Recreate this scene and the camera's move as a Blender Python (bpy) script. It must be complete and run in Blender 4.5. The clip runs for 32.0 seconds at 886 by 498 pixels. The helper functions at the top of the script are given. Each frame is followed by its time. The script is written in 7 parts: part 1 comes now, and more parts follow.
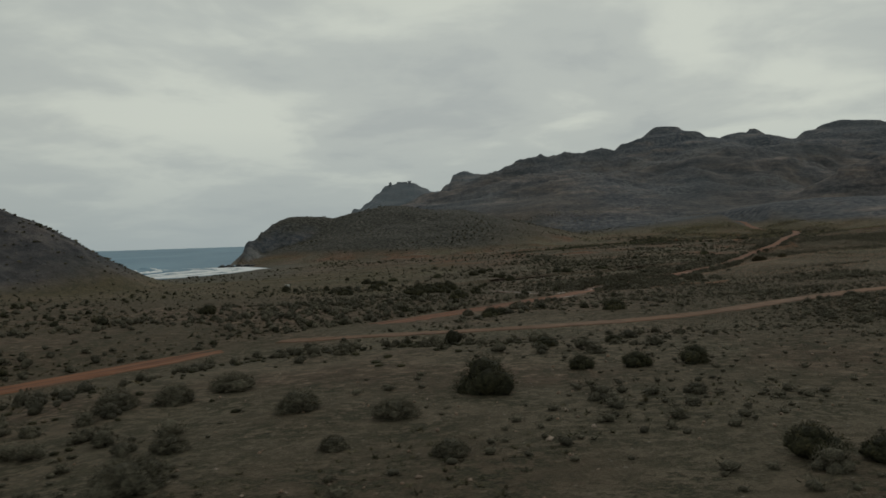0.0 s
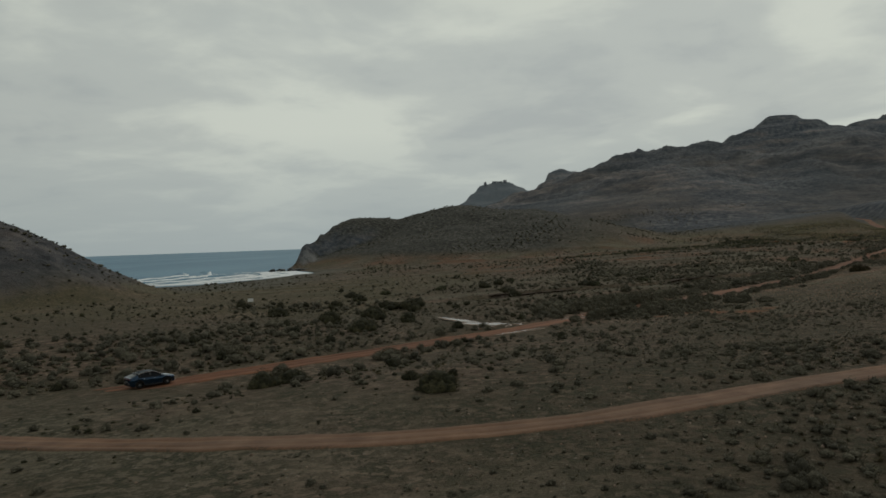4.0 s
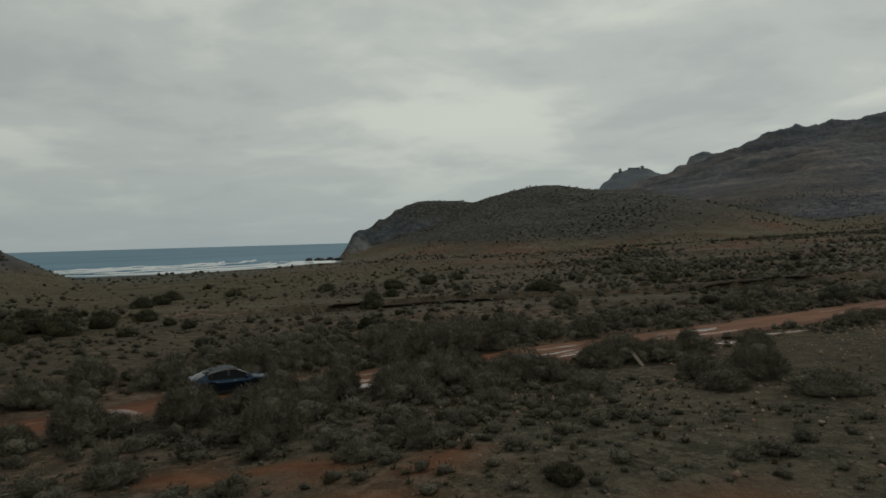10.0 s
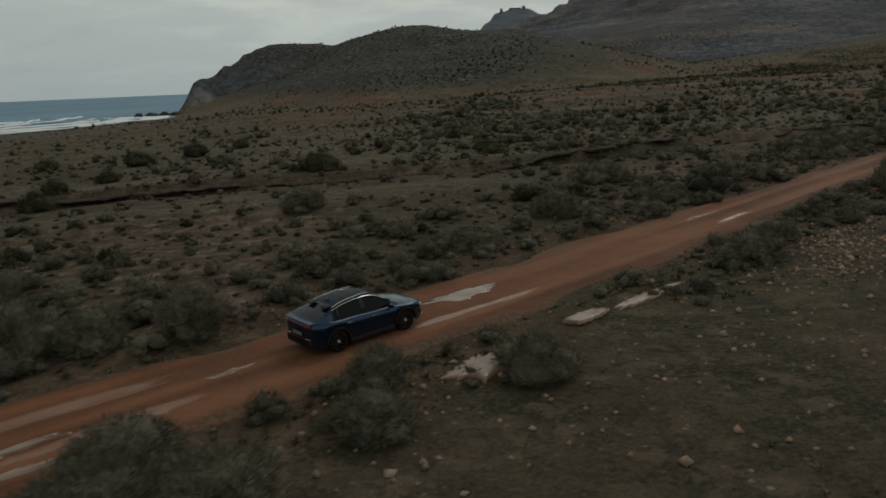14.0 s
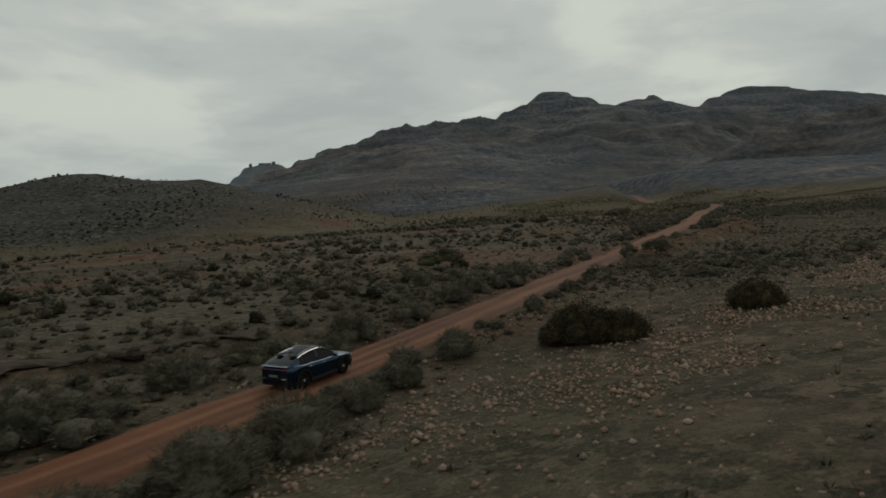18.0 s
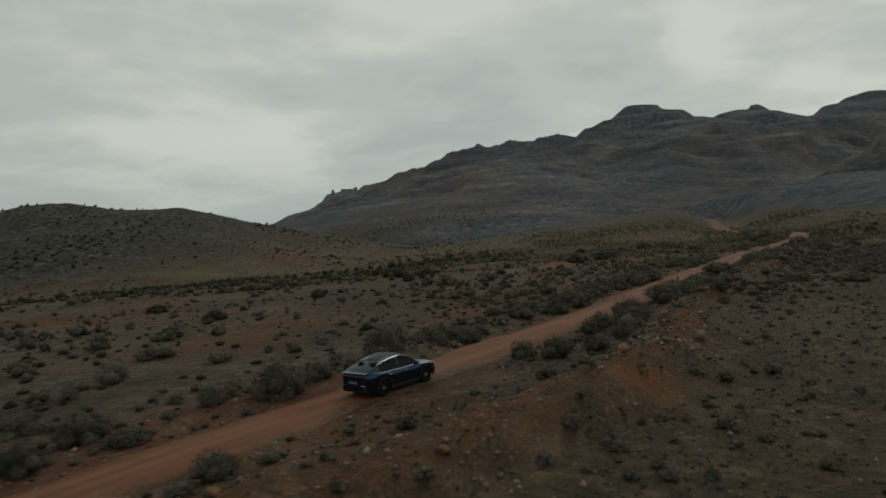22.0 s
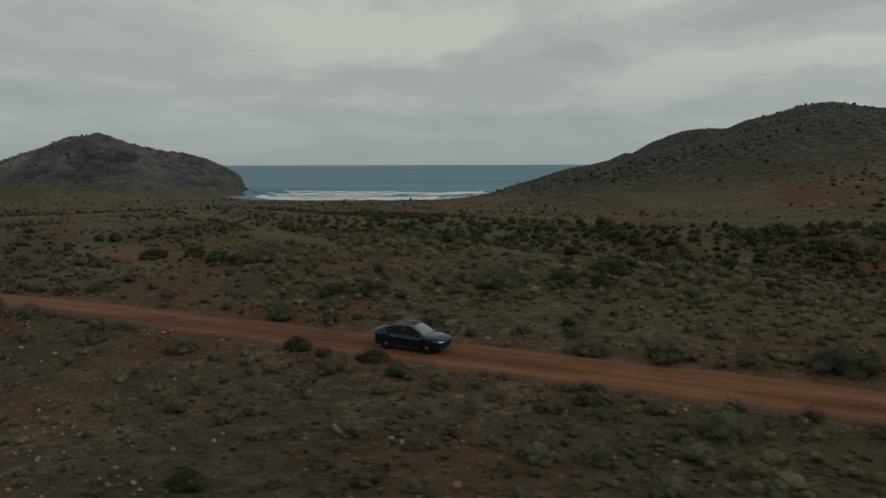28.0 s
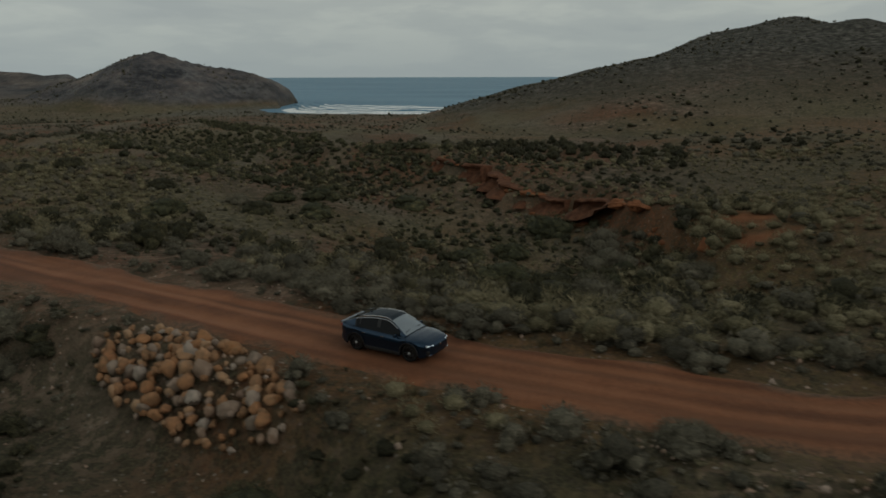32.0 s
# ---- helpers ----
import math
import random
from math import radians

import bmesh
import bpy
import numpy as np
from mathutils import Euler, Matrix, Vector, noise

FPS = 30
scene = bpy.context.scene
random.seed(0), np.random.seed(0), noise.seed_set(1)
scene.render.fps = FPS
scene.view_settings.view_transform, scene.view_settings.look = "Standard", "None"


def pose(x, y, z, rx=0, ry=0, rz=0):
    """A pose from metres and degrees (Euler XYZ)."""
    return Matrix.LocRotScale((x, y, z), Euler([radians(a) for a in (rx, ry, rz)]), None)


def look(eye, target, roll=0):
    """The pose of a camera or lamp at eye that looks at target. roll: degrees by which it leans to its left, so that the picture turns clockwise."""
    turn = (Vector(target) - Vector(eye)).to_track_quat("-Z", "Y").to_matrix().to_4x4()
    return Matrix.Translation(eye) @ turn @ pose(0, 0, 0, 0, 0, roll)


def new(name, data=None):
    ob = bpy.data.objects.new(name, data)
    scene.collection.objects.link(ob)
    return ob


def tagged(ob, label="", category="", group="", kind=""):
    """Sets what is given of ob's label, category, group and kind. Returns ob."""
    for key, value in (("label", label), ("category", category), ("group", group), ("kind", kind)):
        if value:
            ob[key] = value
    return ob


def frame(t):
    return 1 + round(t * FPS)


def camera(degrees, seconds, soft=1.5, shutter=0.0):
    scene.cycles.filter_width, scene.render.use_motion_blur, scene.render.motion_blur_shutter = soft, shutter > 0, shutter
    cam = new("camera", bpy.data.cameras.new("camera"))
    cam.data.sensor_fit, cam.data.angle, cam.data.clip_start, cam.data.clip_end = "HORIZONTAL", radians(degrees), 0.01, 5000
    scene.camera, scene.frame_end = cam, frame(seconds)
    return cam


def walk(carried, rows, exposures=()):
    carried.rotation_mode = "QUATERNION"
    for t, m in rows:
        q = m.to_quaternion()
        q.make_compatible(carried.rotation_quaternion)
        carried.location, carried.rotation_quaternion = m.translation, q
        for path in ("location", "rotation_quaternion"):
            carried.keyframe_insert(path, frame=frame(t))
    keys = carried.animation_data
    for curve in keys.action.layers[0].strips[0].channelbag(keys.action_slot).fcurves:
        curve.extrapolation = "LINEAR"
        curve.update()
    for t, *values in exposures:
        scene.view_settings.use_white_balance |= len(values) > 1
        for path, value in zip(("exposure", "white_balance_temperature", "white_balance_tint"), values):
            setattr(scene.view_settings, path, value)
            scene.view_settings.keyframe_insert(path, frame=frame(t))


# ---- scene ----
cam = camera(66.0, 32.0, soft=1.6, shutter=0.16)
# seconds, x, y, z, heading to the left of north, tilt, lean
PATH = [
    (0, 0.00, -0.00, 18.38, -0.00, -0.97, -1.85),
    (0.5, 6.49, 4.98, 18.32, 0.77, -0.98, -1.92),
    (1, 12.61, 10.78, 18.37, 3.37, -0.91, -1.93),
    (1.5, 17.11, 17.03, 18.35, 5.37, -0.85, -1.89),
    (2, 20.79, 23.74, 18.28, 6.39, -0.79, -1.87),
    (2.5, 23.75, 30.23, 18.17, 7.14, -0.74, -1.80),
    (4.5, 38.70, 55.59, 18.73, 9.23, -0.65, -2.11),
    (5, 43.14, 63.80, 18.77, 9.22, -0.70, -2.13),
    (5.5, 47.85, 72.46, 18.79, 9.03, -0.72, -2.18),
    (6, 53.01, 81.09, 18.79, 9.02, -0.72, -2.15),
    (6.5, 57.03, 89.41, 18.28, 9.04, -0.81, -2.14),
    (7, 60.82, 99.08, 17.32, 9.04, -0.95, -2.16),
    (7.5, 63.96, 109.08, 16.31, 9.08, -0.96, -2.12),
    (8, 66.89, 120.38, 15.39, 9.08, -1.00, -2.11),
    (8.5, 69.09, 131.20, 14.25, 11.05, -1.01, -2.05),
    (9, 70.50, 140.31, 12.78, 16.45, -1.03, -1.81),
    (9.5, 70.67, 147.53, 12.26, 19.65, -0.90, -1.75),
    (10, 70.25, 153.82, 12.22, 21.34, -0.86, -1.65),
    (10.5, 69.35, 159.09, 12.14, 21.94, -1.11, -1.53),
    (11, 68.30, 164.33, 12.22, 22.07, -2.56, -1.61),
    (11.5, 67.33, 168.84, 12.34, 22.07, -5.42, -1.66),
    (12, 66.94, 173.11, 12.44, 20.78, -8.78, -1.77),
    (12.5, 67.57, 177.26, 12.47, 18.82, -11.88, -1.81),
    (13, 69.02, 181.26, 12.45, 17.30, -14.77, -2.10),
    (13.5, 71.16, 184.77, 12.43, 14.87, -15.39, -2.19),
    (14, 74.65, 189.13, 12.47, 12.35, -13.82, -2.52),
    (14.5, 78.27, 194.56, 12.10, 10.16, -11.36, -2.74),
    (15, 82.39, 199.75, 11.89, 7.78, -9.88, -2.98),
    (15.5, 86.72, 204.53, 11.84, 4.88, -7.46, -3.22),
    (17.5, 110.78, 236.18, 11.03, -6.16, -2.13, -2.75),
    (18, 116.96, 243.94, 11.26, -6.97, -2.16, -2.78),
    (18.5, 122.00, 250.84, 11.31, -7.52, -2.17, -2.84),
    (19, 127.51, 257.72, 11.33, -8.60, -1.63, -2.94),
    (19.5, 132.62, 265.38, 11.28, -9.50, -0.22, -2.90),
    (20, 138.81, 275.43, 11.19, -10.47, 1.48, -2.90),
    (20.5, 145.71, 285.88, 11.47, -10.67, 1.89, -2.89),
    (21, 154.36, 297.81, 12.67, -10.32, 1.85, -3.05),
    (21.5, 163.27, 308.93, 13.42, -5.41, 1.76, -3.23),
    (22, 172.15, 319.84, 14.09, 1.58, 0.27, -3.09),
    (22.5, 180.01, 329.16, 15.41, 6.22, -1.59, -2.85),
    (23, 188.67, 338.22, 16.21, 10.70, -4.69, -2.64),
    (23.5, 196.57, 348.56, 17.10, 12.91, -6.34, -2.61),
    (24, 205.27, 359.86, 18.13, 15.22, -7.19, -2.43),
    (24.5, 214.31, 371.57, 19.10, 19.20, -7.24, -1.92),
    (26.5, 254.88, 429.39, 21.72, 62.13, -9.31, -1.87),
    (27, 264.63, 442.97, 22.17, 71.87, -8.86, -1.27),
    (27.5, 273.21, 454.99, 22.46, 79.32, -7.97, -0.68),
    (28, 280.68, 467.65, 23.02, 85.43, -7.28, -0.15),
    (28.5, 286.51, 479.18, 23.50, 88.73, -6.80, -0.02),
    (29, 292.23, 491.58, 24.25, 91.07, -6.76, 0.09),
    (29.5, 297.17, 503.32, 24.82, 92.71, -6.99, 0.06),
    (30, 302.04, 515.80, 25.10, 94.30, -8.46, 0.07),
    (30.5, 306.20, 526.90, 25.36, 95.87, -9.58, 0.08),
    (31, 309.18, 537.76, 25.72, 96.34, -11.24, -0.03),
    (31.5, 311.91, 547.87, 26.05, 96.75, -12.85, -0.10),
    (32, 313.76, 559.16, 25.88, 96.92, -14.42, -0.16),
]
walk(cam, [(t, pose(x, y, z, 90 + tilt, 0, turn) @ pose(0, 0, 0, 0, 0, lean)) for t, x, y, z, turn, tilt, lean in PATH])

# ---- world and light: heavy overcast over the coast ----
world = bpy.data.worlds.new("world")
scene.world = world
world.use_nodes = True
wn, wl = world.node_tree.nodes, world.node_tree.links
wn.clear()


def wnode(kind, **kw):
    n = wn.new(kind)
    for k, v in kw.items():
        n.inputs[k.replace("_", " ")].default_value = v
    return n


SUN_UP, SUN_ROUND = radians(42), radians(20)
sky = wn.new("ShaderNodeTexSky")
sky.sky_type, sky.sun_disc, sky.sun_elevation, sky.sun_rotation = "NISHITA", False, SUN_UP, SUN_ROUND
sky.air_density, sky.dust_density = 1.0, 3.0
coord = wn.new("ShaderNodeTexCoord")
sep = wn.new("ShaderNodeSeparateXYZ")
wl.new(coord.outputs["Generated"], sep.inputs[0])
# the cloud deck: the view direction meets a flat layer overhead
up = wn.new("ShaderNodeMath")
up.operation = "MAXIMUM"
up.inputs[1].default_value = 0.0
wl.new(sep.outputs["Z"], up.inputs[0])
lift = wn.new("ShaderNodeMath")
lift.operation = "ADD"
lift.inputs[1].default_value = 0.17
wl.new(up.outputs[0], lift.inputs[0])
flat = wn.new("ShaderNodeVectorMath")
flat.operation = "DIVIDE"
comb = wn.new("ShaderNodeCombineXYZ")
for k in "XYZ":
    wl.new(lift.outputs[0], comb.inputs[k])
wl.new(coord.outputs["Generated"], flat.inputs[0])
wl.new(comb.outputs[0], flat.inputs[1])
big = wnode("ShaderNodeTexNoise", Scale=0.95, Detail=6.0, Roughness=0.5, Distortion=0.35)
small = wnode("ShaderNodeTexNoise", Scale=2.6, Detail=5.0, Roughness=0.55, Distortion=0.4)
for n in (big, small):
    wl.new(flat.outputs[0], n.inputs["Vector"])
mixn = wn.new("ShaderNodeMath")
mixn.operation = "MULTIPLY_ADD"
mixn.inputs[1].default_value = 0.34
wl.new(small.outputs["Fac"], mixn.inputs[0])
wl.new(big.outputs["Fac"], mixn.inputs[2])
deck = wn.new("ShaderNodeValToRGB")
deck.color_ramp.interpolation = "EASE"
deck.color_ramp.elements[0].position, deck.color_ramp.elements[0].color = 0.5, (0.385, 0.42, 0.408, 1)
deck.color_ramp.elements[1].position, deck.color_ramp.elements[1].color = 0.82, (0.575, 0.61, 0.545, 1)
e = deck.color_ramp.elements.new(0.64)
e.color = (0.45, 0.485, 0.455, 1)
wl.new(mixn.outputs[0], deck.inputs[0])
# flat grey veil near the horizon
veil = wn.new("ShaderNodeMapRange")
veil.inputs["From Min"].default_value, veil.inputs["From Max"].default_value = 0.0, 0.16
veil.inputs["To Min"].default_value, veil.inputs["To Max"].default_value = 0.9, 0.0
wl.new(sep.outputs["Z"], veil.inputs["Value"])
low = wn.new("ShaderNodeMixRGB")
low.inputs["Color2"].default_value = (0.345, 0.397, 0.40, 1)
wl.new(veil.outputs[0], low.inputs["Fac"])
wl.new(deck.outputs[0], low.inputs["Color1"])
# the deck is dimmed overhead, mostly out of view, to keep the ground dark
thick = wn.new("ShaderNodeMapRange")
thick.inputs["From Min"].default_value, thick.inputs["From Max"].default_value = 0.3, 0.9
thick.inputs["To Min"].default_value, thick.inputs["To Max"].default_value = 1.0, 0.55
wl.new(sep.outputs["Z"], thick.inputs["Value"])
dim = wn.new("ShaderNodeVectorMath")
dim.operation = "SCALE"
wl.new(low.outputs[0], dim.inputs[0])
west_side = wn.new("ShaderNodeMapRange")
west_side.inputs["From Min"].default_value, west_side.inputs["From Max"].default_value = -1.0, -0.35
west_side.inputs["To Min"].default_value, west_side.inputs["To Max"].default_value = 0.86, 1.0
wl.new(sep.outputs["X"], west_side.inputs["Value"])
weigh = wn.new("ShaderNodeMath")
weigh.operation = "MULTIPLY"
wl.new(thick.outputs[0], weigh.inputs[0])
wl.new(west_side.outputs[0], weigh.inputs[1])
wl.new(weigh.outputs[0], dim.inputs["Scale"])
bg_deck, bg_sky, total = wnode("ShaderNodeBackground", Strength=1.0), wnode("ShaderNodeBackground", Strength=0.05), wn.new("ShaderNodeMixShader")
total.inputs[0].default_value = 0.96
wl.new(dim.outputs[0], bg_deck.inputs["Color"])
wl.new(sky.outputs[0], bg_sky.inputs["Color"])
wl.new(bg_sky.outputs[0], total.inputs[1])
wl.new(bg_deck.outputs[0], total.inputs[2])
wl.new(total.outputs[0], wn.new("ShaderNodeOutputWorld").inputs["Surface"])

lamp = bpy.data.lights.new("sun", "SUN")
lamp.energy, lamp.angle, lamp.color = 0.5, radians(30), (1.0, 0.96, 0.9)
sun = new("sun", lamp)
sun.matrix_world = look((0, 0, 300), (-300 * math.sin(SUN_ROUND) * math.cos(SUN_UP), -300 * math.cos(SUN_ROUND) * math.cos(SUN_UP), 300 - 300 * math.sin(SUN_UP)))
scene.view_settings.exposure = 0.0

# ---- materials ----
def tree(name, rough=0.9, spec=0.2, metal=0.0):
    """A material with its node tree, links and principled shader."""
    m = bpy.data.materials.new(name)
    m.use_nodes = True
    nt = m.node_tree
    b = nt.nodes["Principled BSDF"]
    b.inputs["Roughness"].default_value, b.inputs["Metallic"].default_value = rough, metal
    b.inputs["Specular IOR Level"].default_value = spec
    return m, nt, b


def noise_node(nt, scale, detail=4.0, rough=0.55, vec=None):
    n = nt.nodes.new("ShaderNodeTexNoise")
    n.inputs["Scale"].default_value, n.inputs["Detail"].default_value, n.inputs["Roughness"].default_value = scale, detail, rough
    if vec is not None:
        nt.links.new(vec, n.inputs["Vector"])
    return n


def ramp(nt, fac, stops):
    r = nt.nodes.new("ShaderNodeValToRGB")
    els = r.color_ramp.elements
    els[0].position, els[0].color = stops[0][0], (*stops[0][1], 1)
    els[1].position, els[1].color = stops[-1][0], (*stops[-1][1], 1)
    for p, c in stops[1:-1]:
        els.new(p).color = (*c, 1)
    nt.links.new(fac, r.inputs[0])
    return r.outputs[0]


def mix(nt, fac, a, b, kind="MIX"):
    """Mixes two colours, given as sockets or triples, by a socket or a number."""
    n = nt.nodes.new("ShaderNodeMixRGB")
    n.blend_type = kind
    for s, v in (("Fac", fac), ("Color1", a), ("Color2", b)):
        if isinstance(v, bpy.types.NodeSocket):
            nt.links.new(v, n.inputs[s])
        else:
            n.inputs[s].default_value = v if s == "Fac" else (*v, 1)
    return n.outputs[0]


def mathn(nt, op, a, b=0.0, clamp=False):
    n = nt.nodes.new("ShaderNodeMath")
    n.operation, n.use_clamp = op, clamp
    for s, v in enumerate((a, b)):
        if isinstance(v, bpy.types.NodeSocket):
            nt.links.new(v, n.inputs[s])
        else:
            n.inputs[s].default_value = v
    return n.outputs[0]


def bump(nt, shader, height, strength=0.5, dist=0.05):
    n = nt.nodes.new("ShaderNodeBump")
    n.inputs["Strength"].default_value, n.inputs["Distance"].default_value = strength, dist
    nt.links.new(height, n.inputs["Height"])
    nt.links.new(n.outputs[0], shader.inputs["Normal"])


def attr(nt, name):
    n = nt.nodes.new("ShaderNodeAttribute")
    n.attribute_name = name
    return n.outputs["Fac"]


def place(nt):
    return nt.nodes.new("ShaderNodeTexCoord").outputs["Object"]


def ground_material():
    m, nt, b = tree("scrub_ground", 0.95, 0.15)
    p = place(nt)
    patch, grain, fine, spots = noise_node(nt, 0.035, 6, 0.6, p), noise_node(nt, 0.6, 6, 0.65, p), noise_node(nt, 6.0, 5, 0.7, p), noise_node(nt, 2.2, 3, 0.6, p)
    soil = ramp(nt, grain.outputs[0], [(0.33, (0.068, 0.045, 0.033)), (0.5, (0.158, 0.108, 0.078)), (0.68, (0.285, 0.206, 0.152))])
    grass = ramp(nt, fine.outputs[0], [(0.3, (0.029, 0.027, 0.017)), (0.55, (0.076, 0.066, 0.040)), (0.75, (0.150, 0.124, 0.076))])
    cover = ramp(nt, patch.outputs[0], [(0.40, (0, 0, 0)), (0.54, (1, 1, 1))])
    base = mix(nt, mathn(nt, "MULTIPLY", cover, 0.6), soil, grass)
    red = ramp(nt, fine.outputs[0], [(0.3, (0.105, 0.038, 0.018)), (0.6, (0.200, 0.078, 0.036)), (0.8, (0.27, 0.125, 0.065))])
    rf = mathn(nt, "MULTIPLY", attr(nt, "red"), ramp(nt, spots.outputs[0], [(0.35, (0.2, 0.2, 0.2)), (0.6, (1, 1, 1))]), True)
    base = mix(nt, rf, base, red)
    dry = ramp(nt, fine.outputs[0], [(0.3, (0.102, 0.086, 0.060)), (0.7, (0.220, 0.187, 0.134))])
    base = mix(nt, mathn(nt, "MULTIPLY", attr(nt, "dry"), 0.8), base, dry)
    base = mix(nt, mathn(nt, "MULTIPLY", attr(nt, "meadow"), ramp(nt, spots.outputs[0], [(0.4, (0.15, 0.15, 0.15)), (0.58, (1, 1, 1))])), base, ramp(nt, fine.outputs[0], [(0.3, (0.075, 0.068, 0.030)), (0.7, (0.18, 0.158, 0.076))]))
    sand = ramp(nt, grain.outputs[0], [(0.3, (0.10, 0.092, 0.078)), (0.7, (0.17, 0.155, 0.13))])
    base = mix(nt, attr(nt, "sand"), base, sand)
    # small pale stones set in the soil
    cell = nt.nodes.new("ShaderNodeTexVoronoi")
    cell.inputs["Scale"].default_value = 3.0
    nt.links.new(p, cell.inputs["Vector"])
    tone = nt.nodes.new("ShaderNodeSeparateColor")
    nt.links.new(cell.outputs["Color"], tone.inputs[0])
    stone = mathn(nt, "MULTIPLY", ramp(nt, cell.outputs["Distance"], [(0.20, (1, 1, 1)), (0.27, (0, 0, 0))]), ramp(nt, mathn(nt, "ADD", tone.outputs[0], mathn(nt, "MULTIPLY", attr(nt, "stony"), 0.5)), [(0.78, (0, 0, 0)), (0.82, (1, 1, 1))]))
    base = mix(nt, mathn(nt, "MULTIPLY", stone, 0.85), base, ramp(nt, tone.outputs[1], [(0.0, (0.12, 0.075, 0.05)), (0.5, (0.19, 0.155, 0.12)), (1.0, (0.30, 0.27, 0.235))]))
    # speckle of low plants
    low = ramp(nt, noise_node(nt, 1.3, 5, 0.68, p).outputs[0], [(0.46, (0, 0, 0)), (0.5, (1, 1, 1))])
    wide = ramp(nt, noise_node(nt, 0.22, 4, 0.6, p).outputs[0], [(0.35, (0.25, 0.25, 0.25)), (0.6, (1, 1, 1))])
    herb = ramp(nt, fine.outputs[0], [(0.36, (0.014, 0.015, 0.009)), (0.52, (0.046, 0.046, 0.027)), (0.68, (0.105, 0.098, 0.056))])
    base = mix(nt, mathn(nt, "MULTIPLY", mathn(nt, "MULTIPLY", low, wide), mathn(nt, "SUBTRACT", 0.8, mathn(nt, "MULTIPLY", rf, 0.45))), base, herb)
    base = mix(nt, mathn(nt, "MULTIPLY", attr(nt, "bare"), 0.9), base, ramp(nt, grain.outputs[0], [(0.3, (0.16, 0.058, 0.026)), (0.7, (0.29, 0.125, 0.06))]))
    # scrub-covered hillsides
    tuft = noise_node(nt, 0.42, 4, 0.65, p)
    slope = ramp(nt, tuft.outputs[0], [(0.36, (0.014, 0.015, 0.013)), (0.47, (0.050, 0.047, 0.038)), (0.55, (0.082, 0.079, 0.067)), (0.66, (0.147, 0.138, 0.120))])
    slope = mix(nt, mathn(nt, "MULTIPLY", cover, 0.35), slope, (0.044, 0.044, 0.038))
    base = mix(nt, attr(nt, "hill"), base, slope)
    # bare rock with bands; its blue-grey lift paints in some distance haze
    st = nt.nodes.new("ShaderNodeMapping")
    st.inputs["Scale"].default_value = (1.0, 1.0, 5.0)
    nt.links.new(p, st.inputs["Vector"])
    strat, rubble = noise_node(nt, 0.016, 9, 0.66, st.outputs[0]), noise_node(nt, 0.16, 6, 0.7, p)
    rock = ramp(nt, strat.outputs[0], [(0.36, (0.030, 0.037, 0.049)), (0.45, (0.076, 0.086, 0.104)), (0.53, (0.128, 0.130, 0.142)), (0.61, (0.215, 0.180, 0.168)), (0.70, (0.36, 0.30, 0.26))])
    rock = mix(nt, 0.45, rock, ramp(nt, rubble.outputs[0], [(0.40, (0.024, 0.030, 0.040)), (0.5, (0.090, 0.099, 0.114)), (0.64, (0.27, 0.245, 0.225))]))
    wide_scrub = noise_node(nt, 0.0055, 5, 0.6, p)
    rock = mix(nt, ramp(nt, wide_scrub.outputs[0], [(0.42, (0, 0, 0)), (0.56, (0.75, 0.75, 0.75))]), rock, ramp(nt, rubble.outputs[0], [(0.35, (0.040, 0.047, 0.055)), (0.65, (0.096, 0.103, 0.110))]))
    base = mix(nt, attr(nt, "rock"), base, rock)
    earth = ramp(nt, strat.outputs[0], [(0.36, (0.034, 0.027, 0.023)), (0.47, (0.090, 0.068, 0.053)), (0.56, (0.150, 0.108, 0.080)), (0.66, (0.26, 0.20, 0.155))])
    base = mix(nt, mathn(nt, "MULTIPLY", attr(nt, "brown"), 0.4), base, earth)
    base = mix(nt, mathn(nt, "MULTIPLY", attr(nt, "pale"), ramp(nt, rubble.outputs[0], [(0.4, (0.1, 0.1, 0.1)), (0.56, (1, 1, 1))])), base, (0.205, 0.203, 0.200))
    # aerial haze of the far hills, mixed into their base colour
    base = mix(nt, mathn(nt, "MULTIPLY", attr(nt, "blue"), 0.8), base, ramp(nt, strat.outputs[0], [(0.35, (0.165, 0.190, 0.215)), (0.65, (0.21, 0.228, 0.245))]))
    nt.links.new(base, b.inputs["Base Color"])
    bump(nt, b, mathn(nt, "ADD", mathn(nt, "ADD", mathn(nt, "MULTIPLY", fine.outputs[0], 1.8), mathn(nt, "MULTIPLY", grain.outputs[0], 3.2)), mathn(nt, "MULTIPLY", mathn(nt, "MULTIPLY", rubble.outputs[0], attr(nt, "rock")), 24.0)), 0.9, 0.14)
    return m


